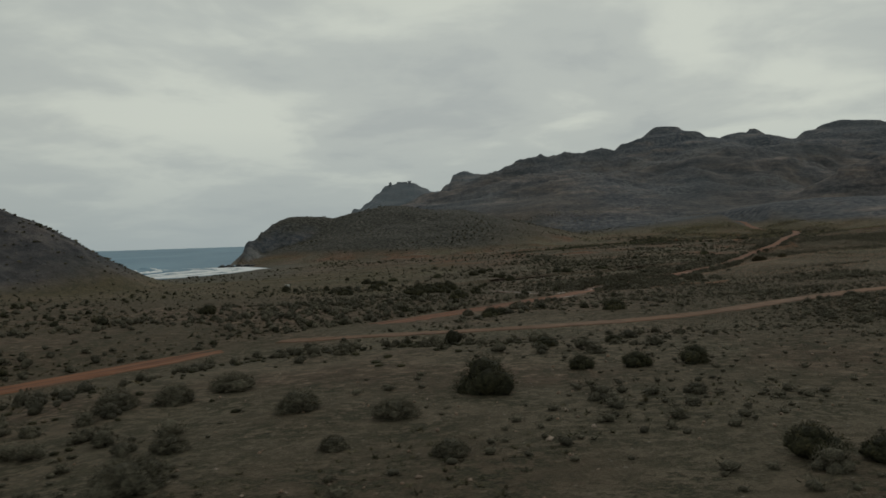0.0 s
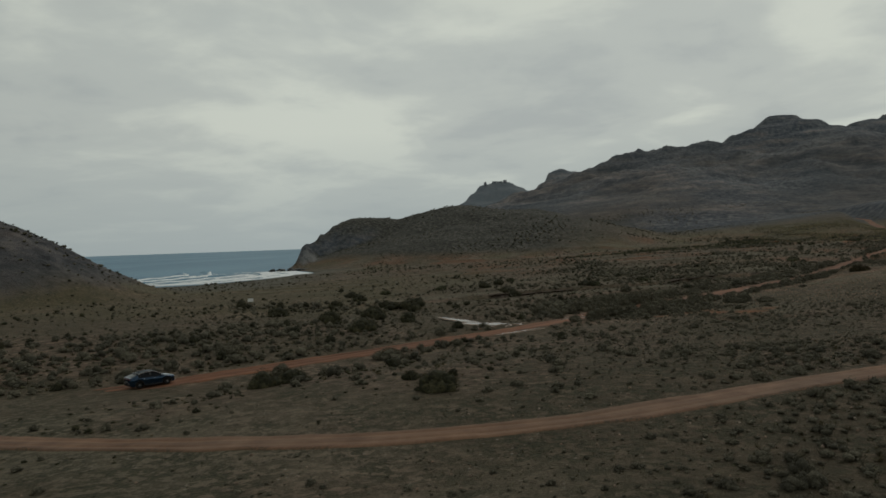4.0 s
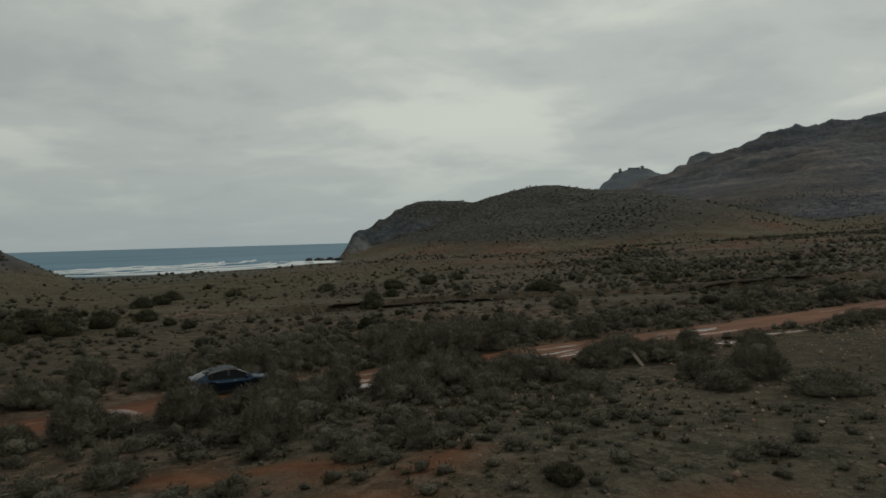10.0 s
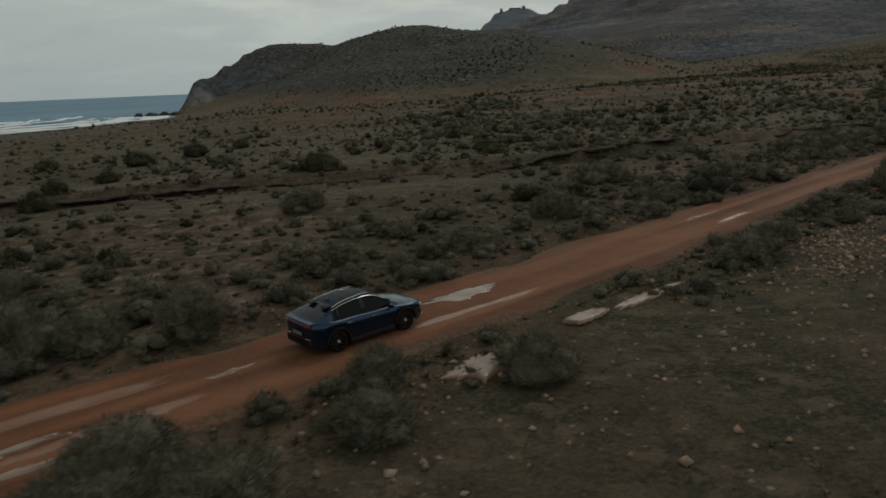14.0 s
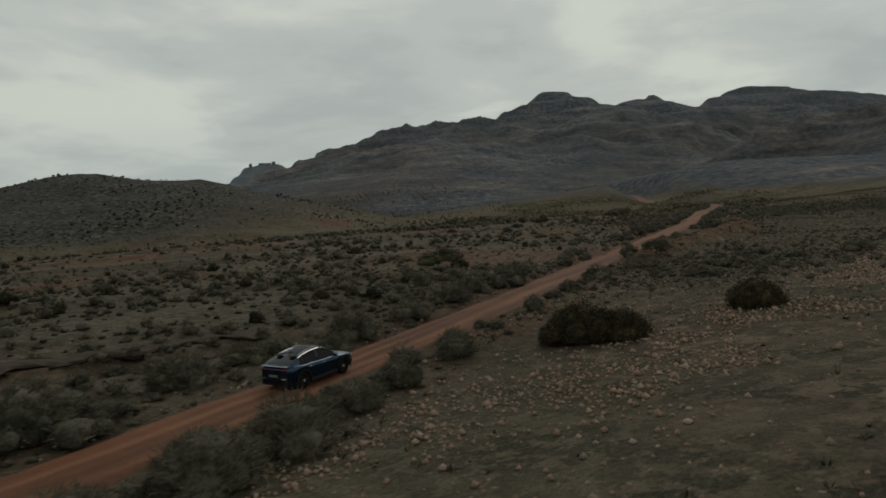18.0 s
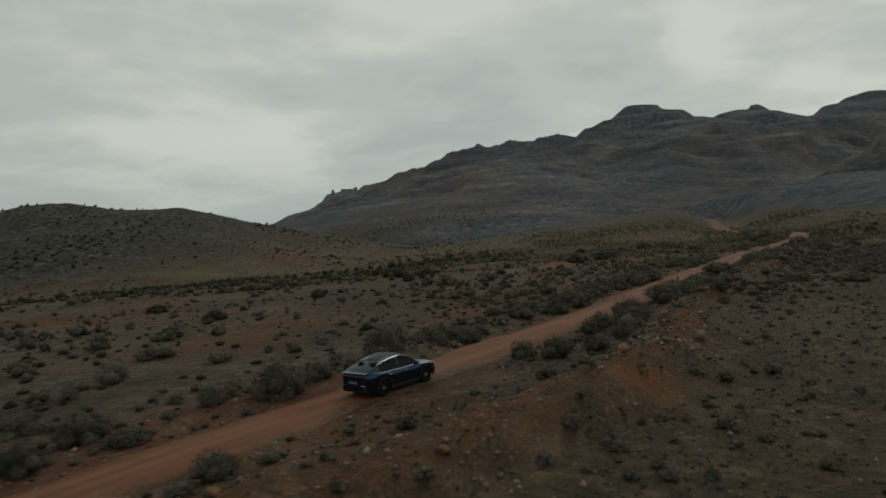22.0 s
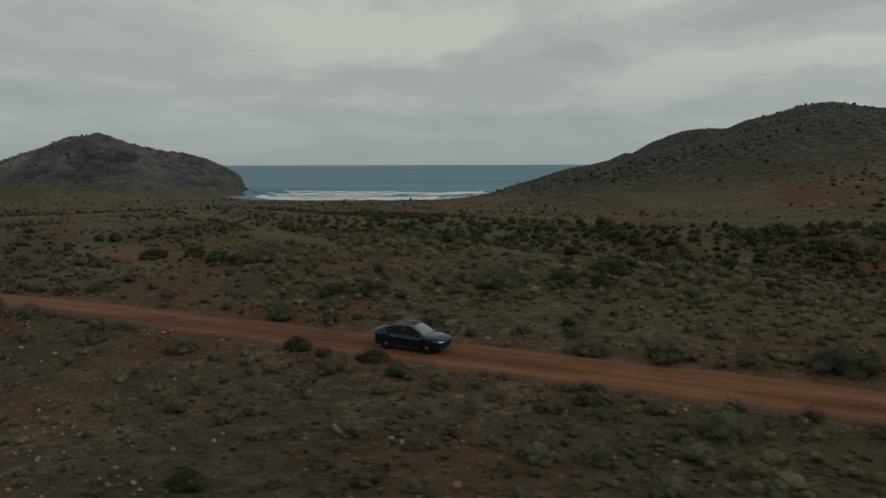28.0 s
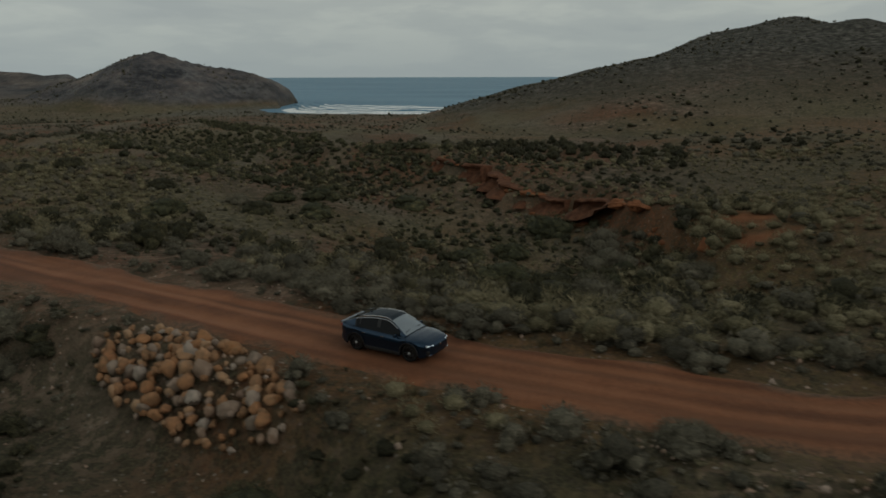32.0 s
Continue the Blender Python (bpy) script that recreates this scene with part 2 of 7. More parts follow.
def road_material(name="red_dirt_road", sandy=0.0):
    m, nt, b = tree(name, 0.85, 0.25)
    p = place(nt)
    grain, fine, long = noise_node(nt, 0.5, 6, 0.6, p), noise_node(nt, 5.0, 5, 0.7, p), noise_node(nt, 0.06, 4, 0.6, p)
    c = ramp(nt, grain.outputs[0], [(0.3, (0.098, 0.034, 0.014)), (0.5, (0.160, 0.060, 0.026)), (0.72, (0.225, 0.092, 0.044))])
    c = mix(nt, 0.4, c, ramp(nt, fine.outputs[0], [(0.3, (0.075, 0.027, 0.012)), (0.55, (0.17, 0.066, 0.030)), (0.75, (0.29, 0.130, 0.068))]))
    c = mix(nt, mathn(nt, "MULTIPLY", attr(nt, "track"), 0.45), c, (0.29, 0.132, 0.068))
    c = mix(nt, mathn(nt, "MULTIPLY", ramp(nt, long.outputs[0], [(0.4, (0, 0, 0)), (0.65, (1, 1, 1))]), 0.4), c, (0.105, 0.046, 0.025))
    c = mix(nt, mathn(nt, "MULTIPLY", ramp(nt, attr(nt, "streak"), [(0.5, (0, 0, 0)), (0.85, (1, 1, 1))]), 0.5), c, (0.27, 0.118, 0.060))
    c = mix(nt, mathn(nt, "MULTIPLY", ramp(nt, attr(nt, "streak"), [(0.15, (1, 1, 1)), (0.5, (0, 0, 0))]), 0.65), c, (0.068, 0.027, 0.013))
    c = mix(nt, sandy, c, ramp(nt, grain.outputs[0], [(0.3, (0.13, 0.090, 0.062)), (0.7, (0.25, 0.175, 0.120))]))
    c = mix(nt, attr(nt, "verge"), c, mix(nt, ramp(nt, fine.outputs[0], [(0.42, (0, 0, 0)), (0.56, (1, 1, 1))]), (0.062, 0.046, 0.030), (0.150, 0.082, 0.048)))
    # wet ruts and standing mud
    film = ramp(nt, mathn(nt, "MULTIPLY", attr(nt, "wet"), mathn(nt, "ADD", 0.35, grain.outputs[0])), [(0.28, (0, 0, 0)), (0.5, (1, 1, 1))])
    c = mix(nt, mathn(nt, "MULTIPLY", film, 0.6), c, (0.24, 0.105, 0.052))
    nt.links.new(mathn(nt, "SUBTRACT", 0.85, mathn(nt, "MULTIPLY", film, 0.66)), b.inputs["Roughness"])
    nt.links.new(mathn(nt, "ADD", 0.25, mathn(nt, "MULTIPLY", film, 0.3)), b.inputs["Specular IOR Level"])
    nt.links.new(c, b.inputs["Base Color"])
    bump(nt, b, mathn(nt, "ADD", grain.outputs[0], mathn(nt, "MULTIPLY", fine.outputs[0], 0.4)), 0.8, 0.08)
    return m


def plain(name, color, rough=0.8, spec=0.3, metal=0.0, vary=0.25, scale=3.0):
    m, nt, b = tree(name, rough, spec, metal)
    n = noise_node(nt, scale, 4, 0.6, place(nt))
    c = ramp(nt, n.outputs[0], [(0.25, tuple(v * (1 - vary) for v in color)), (0.75, tuple(v * (1 + vary) for v in color))])
    nt.links.new(c, b.inputs["Base Color"])
    return m


GROUND, ROAD, TRACK = ground_material(), road_material(), road_material("sandy_track", 0.5)

# ---- the lie of the land ----
def lattice(ix, iy, seed):
    h = (ix.astype(np.int64) * 374761393 + iy.astype(np.int64) * 668265263 + seed * 974711) & 0x7FFFFFFF
    h = ((h ^ (h >> 13)) * 1274126177) & 0x7FFFFFFF
    return ((h ^ (h >> 16)) & 0xFFFF) / 65535.0


def wavy(x, y, size, seed=0):
    """Smooth random field between -1 and 1 with features of the given size in metres."""
    u, v = x / size, y / size
    i, j = np.floor(u), np.floor(v)
    a, b = u - i, v - j
    a, b = a * a * a * (a * (a * 6 - 15) + 10), b * b * b * (b * (b * 6 - 15) + 10)
    c00, c10, c01, c11 = (lattice(i + p, j + q, seed) for p, q in ((0, 0), (1, 0), (0, 1), (1, 1)))
    return 2 * ((c00 * (1 - a) + c10 * a) * (1 - b) + (c01 * (1 - a) + c11 * a) * b) - 1


def rough_field(x, y, size, octaves, seed=0, gain=0.5, ridged=False):
    total, amp = 0 * x, 1.0
    for k in range(octaves):
        c, s = math.cos(0.6 * k + 0.3), math.sin(0.6 * k + 0.3)
        w = wavy(c * x - s * y, s * x + c * y, size / 2**k, seed + 7 * k)
        total = total + amp * (1 - 2 * np.abs(w) if ridged else w)
        amp *= gain
    return total


def ease(v, lo, hi):
    u = np.clip((v - lo) / (hi - lo), 0, 1)
    return u * u * (3 - 2 * u)


# broad heights of the valley floor every 80 m: columns from x = -240, rows from y = -80
VALLEY = np.array([
    [10.0, 10.6, 11.1, 12.0, 12.7, 13.6, 15.3, 17.7, 21.1],
    [8.1, 8.5, 8.6, 10.4, 11.3, 12.4, 14.2, 16.7, 20.3],
    [6.3, 6.8, 5.6, 7.0, 8.9, 11.2, 13.5, 16.2, 20.0],
    [5.6, 5.8, 4.0, 4.2, 5.8, 9.9, 12.7, 16.1, 20.3],
    [4.6, 3.8, 1.7, 1.7, 4.3, 7.6, 11.2, 15.8, 21.2],
    [1.8, 0.9, 0.9, 3.6, 5.5, 6.2, 10.0, 15.5, 22.3],
    [-3.4, -0.4, 1.9, 4.8, 8.1, 9.4, 10.5, 15.9, 23.7],
    [-6.3, -1.0, 2.6, 4.2, 7.5, 10.8, 12.5, 16.2, 24.4],
    [-6.3, -0.7, 3.2, 5.0, 8.0, 10.1, 9.4, 16.6, 27.5],
    [-6.2, -1.1, 3.3, 6.7, 10.9, 14.0, 18.9, 24.5, 37.3],
    [-5.7, -0.6, 4.3, 8.6, 13.6, 18.7, 26.9, 36.5, 47.9],
])


def valley(x, y):
    u, v = np.clip((x + 240) / 80, 0, 7.999), np.clip((y + 80) / 80, 0, 9.999)
    i, j = np.floor(u).astype(int), np.floor(v).astype(int)
    a, b = u - i, v - j

    def weights(f):
        return (-0.5 * f**3 + f**2 - 0.5 * f, 1.5 * f**3 - 2.5 * f**2 + 1, -1.5 * f**3 + 2 * f**2 + 0.5 * f, 0.5 * f**3 - 0.5 * f**2)

    wa, wb, z = weights(a), weights(b), 0 * x
    for q in range(4):
        for p in range(4):
            z = z + wb[q] * wa[p] * VALLEY[np.clip(j + q - 1, 0, 10), np.clip(i + p - 1, 0, 8)]
    return z


def ridge(x, y, line, power=1.3, floor=-25.0):
    """The height of a hill whose crest runs along rows of (x, y, height, reach to the left, reach to the right)."""
    best = np.full(x.shape, floor)
    for (x0, y0, h0, l0, r0), (x1, y1, h1, l1, r1) in zip(line, line[1:]):
        dx, dy = x1 - x0, y1 - y0
        t = np.clip(((x - x0) * dx + (y - y0) * dy) / (dx * dx + dy * dy), 0, 1)
        px, py = x - x0 - t * dx, y - y0 - t * dy
        left = (dx * py - dy * px) > 0
        reach = np.where(left, l0 + t * (l1 - l0), r0 + t * (r1 - r0))
        h = h0 + t * (h1 - h0)
        best = np.maximum(best, h - (h - floor) * (np.hypot(px, py) / reach) ** power)
    return best


def polyline_far(x, y, line):
    """Distance to a line in plan, the run along it, and the side (positive to the left)."""
    d, run, side, start = np.full(x.shape, 1e9), 0 * x, 0 * x, 0.0
    for (x0, y0), (x1, y1) in zip(line, line[1:]):
        dx, dy = x1 - x0, y1 - y0
        n = math.hypot(dx, dy)
        t = np.clip(((x - x0) * dx + (y - y0) * dy) / (n * n), 0, 1)
        px, py = x - x0 - t * dx, y - y0 - t * dy
        far = np.hypot(px, py)
        near = far < d
        run, side, d = np.where(near, start + t * n, run), np.where(near, np.sign(dx * py - dy * px), side), np.minimum(d, far)
        start += n
    return d, run, side


# the dirt road, x, y, z along its middle
ROAD_LINE = [(-92, -13, 7.0), (-63, 33, 5.8), (-42, 67, 5.0), (-26, 92, 4.7), (-15, 107, 4.5), (-1, 123, 4.4), (13.3, 139.7, 4.3), (26.5, 155.5, 4.2), (35.5, 169.5, 3.9), (39.3, 180, 3.3), (42.0, 188.4, 3.0), (47.2, 192.2, 3.2), (53.6, 195.2, 3.7), (59.2, 200.8, 4.0),
             (66.6, 210.8, 3.85), (76.4, 224, 3.75), (107, 266.5, 3.85), (117, 280.5, 4.2), (128, 295.6, 5.05), (148, 324.5, 6.3), (162, 344.4, 7.4), (181.5, 371.4, 8.8), (194, 393.3, 9.6), (211, 422.5, 10.4), (223.1, 443.5, 11.0), (234, 460.5, 11.3), (244.6, 478, 11.6),
             (251, 488, 11.8), (263.9, 508.4, 12.5), (275, 530, 13.3), (280, 541.2, 13.6), (286, 553.6, 14.0), (292, 570, 14.5), (291, 580, 14.8), (285, 592, 15.1), (286, 610, 16.0), (292, 635, 17.4), (304, 675, 20.0), (322, 730, 24.6), (316, 800, 31.0)]
TRACK_LINE = [(-24, 93, 4.9), (-12, 91, 5.5), (8, 88.2, 6.3), (24, 88, 6.9), (36, 91, 7.3), (48.5, 98, 7.7), (61, 105.5, 7.8), (90, 119, 8.2), (130, 137, 9.0), (190, 157, 10.8)]
LEFT_HILL = [(-420, 120, 31, 160, 160), (-330, 190, 25, 150, 110), (-240, 222, 36.3, 119, 136), (-193, 279, 45.6, 110, 112), (-230, 314, 31, 59, 98), (-284, 330, 20, 40, 84), (-296, 335, 14, 20, 34), (-301, 338, 5, 12, 18)]
HEADLAND = [(-172, 588, 16, 8, 23), (-171, 594, 22, 9, 34), (-170, 606, 23.2, 11, 33), (-165, 624, 27.5, 13, 49), (-157, 642, 34.8, 16, 62), (-155, 648, 38.6, 18, 73), (-146, 660, 43.4, 30, 91), (-112, 682, 41.1, 70, 141), (-88, 684, 45.8, 100, 145), (-64, 684, 50.9, 130, 138), (-40, 684, 52.6, 138, 201), (-8, 684, 47.1, 170, 278), (19, 686, 46.2, 135, 198), (62, 700, 33.6, 180, 205), (120, 735, 22, 160, 170), (190, 790, 8, 120, 110)]
MOUNTAIN = [(-70, 1330, 70, 200, 300), (12, 1390, 109.8, 260, 464), (82, 1400, 137.9, 300, 503), (130, 1390, 161.6, 332, 508), (206, 1382, 187.9, 365, 507), (283, 1390, 189.5, 401, 696), (387, 1400, 200, 400, 660), (415, 1410, 212, 400, 660), (452, 1422, 234.9, 426, 614), (500, 1422, 237.1, 424, 594), (541, 1420, 224.5, 420, 662), (576, 1432, 208.4, 420, 661), (659, 1450, 230, 420, 664), (724, 1452, 210.5, 420, 637), (780, 1450, 213.8, 420, 640), (814, 1450, 234.3, 420, 665), (876, 1450, 247, 418, 657), (1008, 1450, 231.6, 418, 650), (1134, 1450, 217.1, 421, 630), (1500, 1400, 242.4, 420, 641)]
TOWER_HILL = [(-300, 2080, 60, 200, 150), (-214, 2092, 139, 220, 150), (-175, 2092, 181.1, 272, 215), (-152, 2092, 191.8, 293, 254), (-88, 2095, 189.6, 320, 263), (-45, 2100, 174.5, 320, 261), (60, 2150, 150, 320, 260)]
BACK_HILL = [(-75, 1800, 110, 200, 200), (-58, 1800, 132, 240, 240), (-7, 1800, 161, 260, 260), (36, 1800, 193.7, 260, 273), (134, 1800, 188.4, 300, 300), (420, 1760, 200, 300, 300)]
EAST_RIDGE = [(485, 965, 44, 180, 150), (535, 945, 88, 200, 180), (569, 930, 117, 220, 200), (640, 910, 127, 240, 240), (690, 900, 136, 260, 260), (760, 890, 172.6, 301, 369), (900, 850, 190, 350, 350), (1200, 700, 200, 400, 400)]
FAR_SOUTH = [(-700, -300, 70, 200, 200), (-560, -120, 50.2, 180, 169), (-470, 20, 25, 162, 129)]
COAST_Y = [-900, 0, 150, 250, 330, 346, 360, 395, 430, 470, 495, 515, 545, 580, 610, 650, 720, 850, 1000, 1200, 1500, 1900, 2050, 2150, 2500]
COAST_X = [-620, -500, -420, -400, -345, -318, -225, -152, -138, -130, -130, -142, -160, -178, -196, -196, -195, -130, -90, -110, -170, -250, -300, -310, -280]



def road_half(y):
    """Half the width of the dirt road along its course."""
    return np.interp(y, [-20, 120, 160, 185, 195, 220, 248, 272, 395, 445, 480, 700], [1.95, 1.95, 1.85, 2.1, 2.45, 2.4, 2.0, 1.7, 1.75, 2.15, 2.35, 2.35])


def terrace(x, y):
    """Old field terraces west of the road: how far a place lies from one low step to the next, and how plainly they show."""
    f = (0.93 * y - 0.3 * x + 16 * rough_field(x, y, 110, 2, 95) + 3 * wavy(x, y, 22, 97)) / 24
    far, _, side = polyline_far(x, y, [(p[0], p[1]) for p in ROAD_LINE])
    show = ease(far, 12, 26) * np.where(side > 0, 1.0, 0.0) * ease(y, 190, 230) * ease(-y, -585, -540) * ease(rough_field(x, y, 70, 2, 98), -0.45, 0.05)
    return f - np.floor(f), show


def hollow(x, y):
    """The depth of the overgrown hollow below the embankment of the road's last stretch."""
    far, _, side = polyline_far(x, y, [(p[0], p[1]) for p in ROAD_LINE])
    return np.where(side < 0, 2.5 * ease(far + 0.5 * wavy(x, y, 4, 93), 3.2, 7.5), 0) * ease(y - 0.45 * (x - 280), 494, 512) * ease(-y + 0.45 * (x - 288), -556, -546)


def smooth_max(a, b, k):
    h = np.clip(0.5 + 0.5 * (a - b) / k, 0, 1)
    return b * (1 - h) + a * h + k * h * (1 - h)


WASH = [(140, 470), (178, 500), (203, 536), (222, 554), (244, 560), (262, 566)]  # the gully beside the road's last stretch
GULLY = [(14, 243), (38, 251.5), (62, 257.5), (78, 265), (96, 279), (113, 290)]  # an eroded ditch across the pasture
SPOIL = [(149, 317), (161, 331), (171.5, 340.5), (181.7, 353), (189.5, 372), (197.5, 385), (204.5, 395), (212.5, 407), (224.5, 429), (232, 441)]  # bank of red spoil along the road
BANK = [(182, 541), (194, 549.5), (207, 557), (220, 565.5), (233, 572), (250, 577)]  # its undercut red bank


BARE_RED = [(53, 173, 2.6), (57, 173.5, 2.6), (63, 175.7, 2.0), (61.5, 170, 2.6), (66, 168.6, 3.0), (70, 173, 2.2), (190, 437, 5.0), (186, 431, 3.5), (234, 585, 3.0), (246, 583, 2.0), (229, 579, 2.4), (238, 581, 2.0), (245, 580, 2.6), (251, 580, 2.8), (262.5, 574.5, 2.4), (178.5, 347, 1.6)]


def bare(x, y):
    """Bare patches of red soil."""
    b = 0 * x
    u, v = x + 1.3 * wavy(x, y, 3.5, 58), y + 1.3 * wavy(x, y, 3.5, 59)
    for px, py, pr in BARE_RED:
        b = np.maximum(b, ease(-np.hypot(u - px, v - py), -pr, -0.55 * pr))
    return b


def land(x, y, fine=True):
    """The height of the ground, and how much of it is hill."""
    z = valley(x, y)
    hill = np.full(x.shape, -25.0)
    warp_x, warp_y = x + 9 * wavy(x, y, 60, 3), y + 9 * wavy(x, y, 60, 4)
    hill = smooth_max(hill, ridge(warp_x, warp_y, LEFT_HILL, 1.15), 3)
    hill = smooth_max(hill, ridge(x + 3 * wavy(x, y, 40, 3), y + 3 * wavy(x, y, 40, 4), HEADLAND, 1.25), 3)
    bx, by = x + 30 * wavy(x, y, 170, 5), y + 30 * wavy(x, y, 170, 6)
    mount = ridge(x, by, MOUNTAIN, 1.0)
    for line in (TOWER_HILL, BACK_HILL):
        mount = np.maximum(mount, ridge(x, y, line, 1.0))
    mount = np.maximum(mount, ridge(bx, by, EAST_RIDGE, 0.95))
    mount = np.maximum(mount, ridge(bx, by, FAR_SOUTH, 1.1))
    crag = rough_field(x, y, 190, 6, 31, 0.55, True)
    high = ease(mount, 42, 120)
    # beds of rock: scarps and benches, then ribs and gullies
    bed = mount / 24 + 0.9 * wavy(x, y, 210, 9) + 0.25 * wavy(x, y, 45, 10)
    mount = mount + high * 0.5 * 24 * (ease(bed - np.floor(bed), 0.5, 1.0) - (bed - np.floor(bed)))
    mount = mount + high * (crag - 0.9) * 13 * ease(np.abs(mount - 235), 0, 60)
    far_rise = 0.022 * np.maximum(0, np.hypot(x - 200, np.maximum(0, y - 650)) - 420)
    z = z + np.minimum(far_rise, 45) * ease(x, -60, 240)
    z = smooth_max(z, hill + 1.2 * rough_field(x, y, 34, 4, 12) + 2.0 * (rough_field(x, y, 70, 4, 15, 0.45, True) - 0.4) * ease(hill, 6, 26) * (0.35 + 0.65 * ease(-x, 120, 190) * ease(-y, -480, -400)), 5)
    z = smooth_max(z, mount, 8)
    # the coast drops into the sea
    inland = x - np.interp(y, COAST_Y, COAST_X) + 5 * wavy(x, y, 30, 14)
    z = np.where(inland < 26, z * ease(inland, -16, 26) ** 0.6 - 8 * ease(-inland, -8, 18), z)
    if fine:
        z = z + 0.28 * rough_field(x, y, 16, 4, 21) * ease(z, 0.5, 4)
        d, _, side = polyline_far(x + 4 * wavy(x, y, 18, 41), y + 4 * wavy(x, y, 18, 42), WASH)
        z = z - 3.4 * ease(-d, -24, -5) * ease(z, 3, 8)
        d, _, side = polyline_far(x + 2.2 * wavy(x, y, 9, 43) + 1.1 * wavy(x, y, 3.5, 54), y + 2.2 * wavy(x, y, 9, 44) + 1.1 * wavy(x, y, 3.5, 55), BANK)
        z = z + np.where(side > 0, 1.7 * ease(-d, -22, 0), -0.9 * ease(-d, -6, 0)) * (0.75 + 0.45 * wavy(x, y, 11, 56))
        d, _, side = polyline_far(x + 1.2 * wavy(x, y, 6, 45), y + 1.6 * wavy(x, y, 8, 46), GULLY)
        z = z + np.where(side > 0, 0.35 * ease(-d, -9, 0), -1.5 * ease(-d, -3.6, -0.2))
        z = z - hollow(x, y)
        step, show = terrace(x, y)
        z = z + 0.55 * show * (ease(step, 0.0, 0.09) - step)
        for line, width in ((ROAD_LINE, 2.3), (TRACK_LINE, 1.6)):
            plan = [(p[0], p[1]) for p in line]
            run_z = np.cumsum([0] + [math.hypot(b[0] - a[0], b[1] - a[1]) for a, b in zip(plan, plan[1:])])
            d, run, side = polyline_far(x, y, plan)
            level = np.interp(run, run_z, [p[2] for p in line])
            reach = 26 - 17 * np.minimum(1, hollow(x, y) / 1.5)
            z = np.where(d < 30, z + (level - 0.07 - z) * ease(-d, -reach, -(width + 0.6)), z)
            z = z + 0.35 * ease(y, 120, 150) * ease(-np.abs(d - width - 2.2), -1.6, 0) * (0.6 + 0.6 * wavy(x, y, 5, 51))
        d, _, side = polyline_far(x + 0.9 * wavy(x, y, 5, 47), y + 0.9 * wavy(x, y, 5, 48), SPOIL)
        z = z + (1.3 + 0.5 * wavy(x, y, 7, 49) + 0.35 * wavy(x, y, 2.6, 50)) * ease(-d, -3.2, 0)
    return z


def road_height(x, y):
    plan = [(p[0], p[1]) for p in ROAD_LINE]
    run = np.cumsum([0] + [math.hypot(b[0] - a[0], b[1] - a[1]) for a, b in zip(plan, plan[1:])])
    _, at, _ = polyline_far(np.array([float(x)]), np.array([float(y)]), plan)
    return float(np.interp(at[0], run, [p[2] for p in ROAD_LINE]))


def stony_field(x, y):
    """How many loose stones lie about, from 0 to 1."""
    v = 0.75 * ease(-polyline_far(x + 2 * wavy(x, y, 6, 615), y, [(84, 224), (100, 249), (118, 269), (130, 272), (142, 284), (160, 300)])[0], -8, -2)
    v = v + 0.95 * ease(-polyline_far(x, y, SPOIL)[0], -5, -1.5) + 0.4 * ease(rough_field(x, y, 20, 3, 611), 0.0, 0.7) * ease(y, 150, 200)
    v = v + 0.35 * ease(-polyline_far(x, y, [(p[0], p[1]) for p in ROAD_LINE])[0], -10, -4) * ease(y, 195, 230)
    v = v + 0.3 * ease(y, 420, 445) * ease(rough_field(x, y, 9, 3, 613), -0.2, 0.5)
    return np.clip(v, 0, 1)


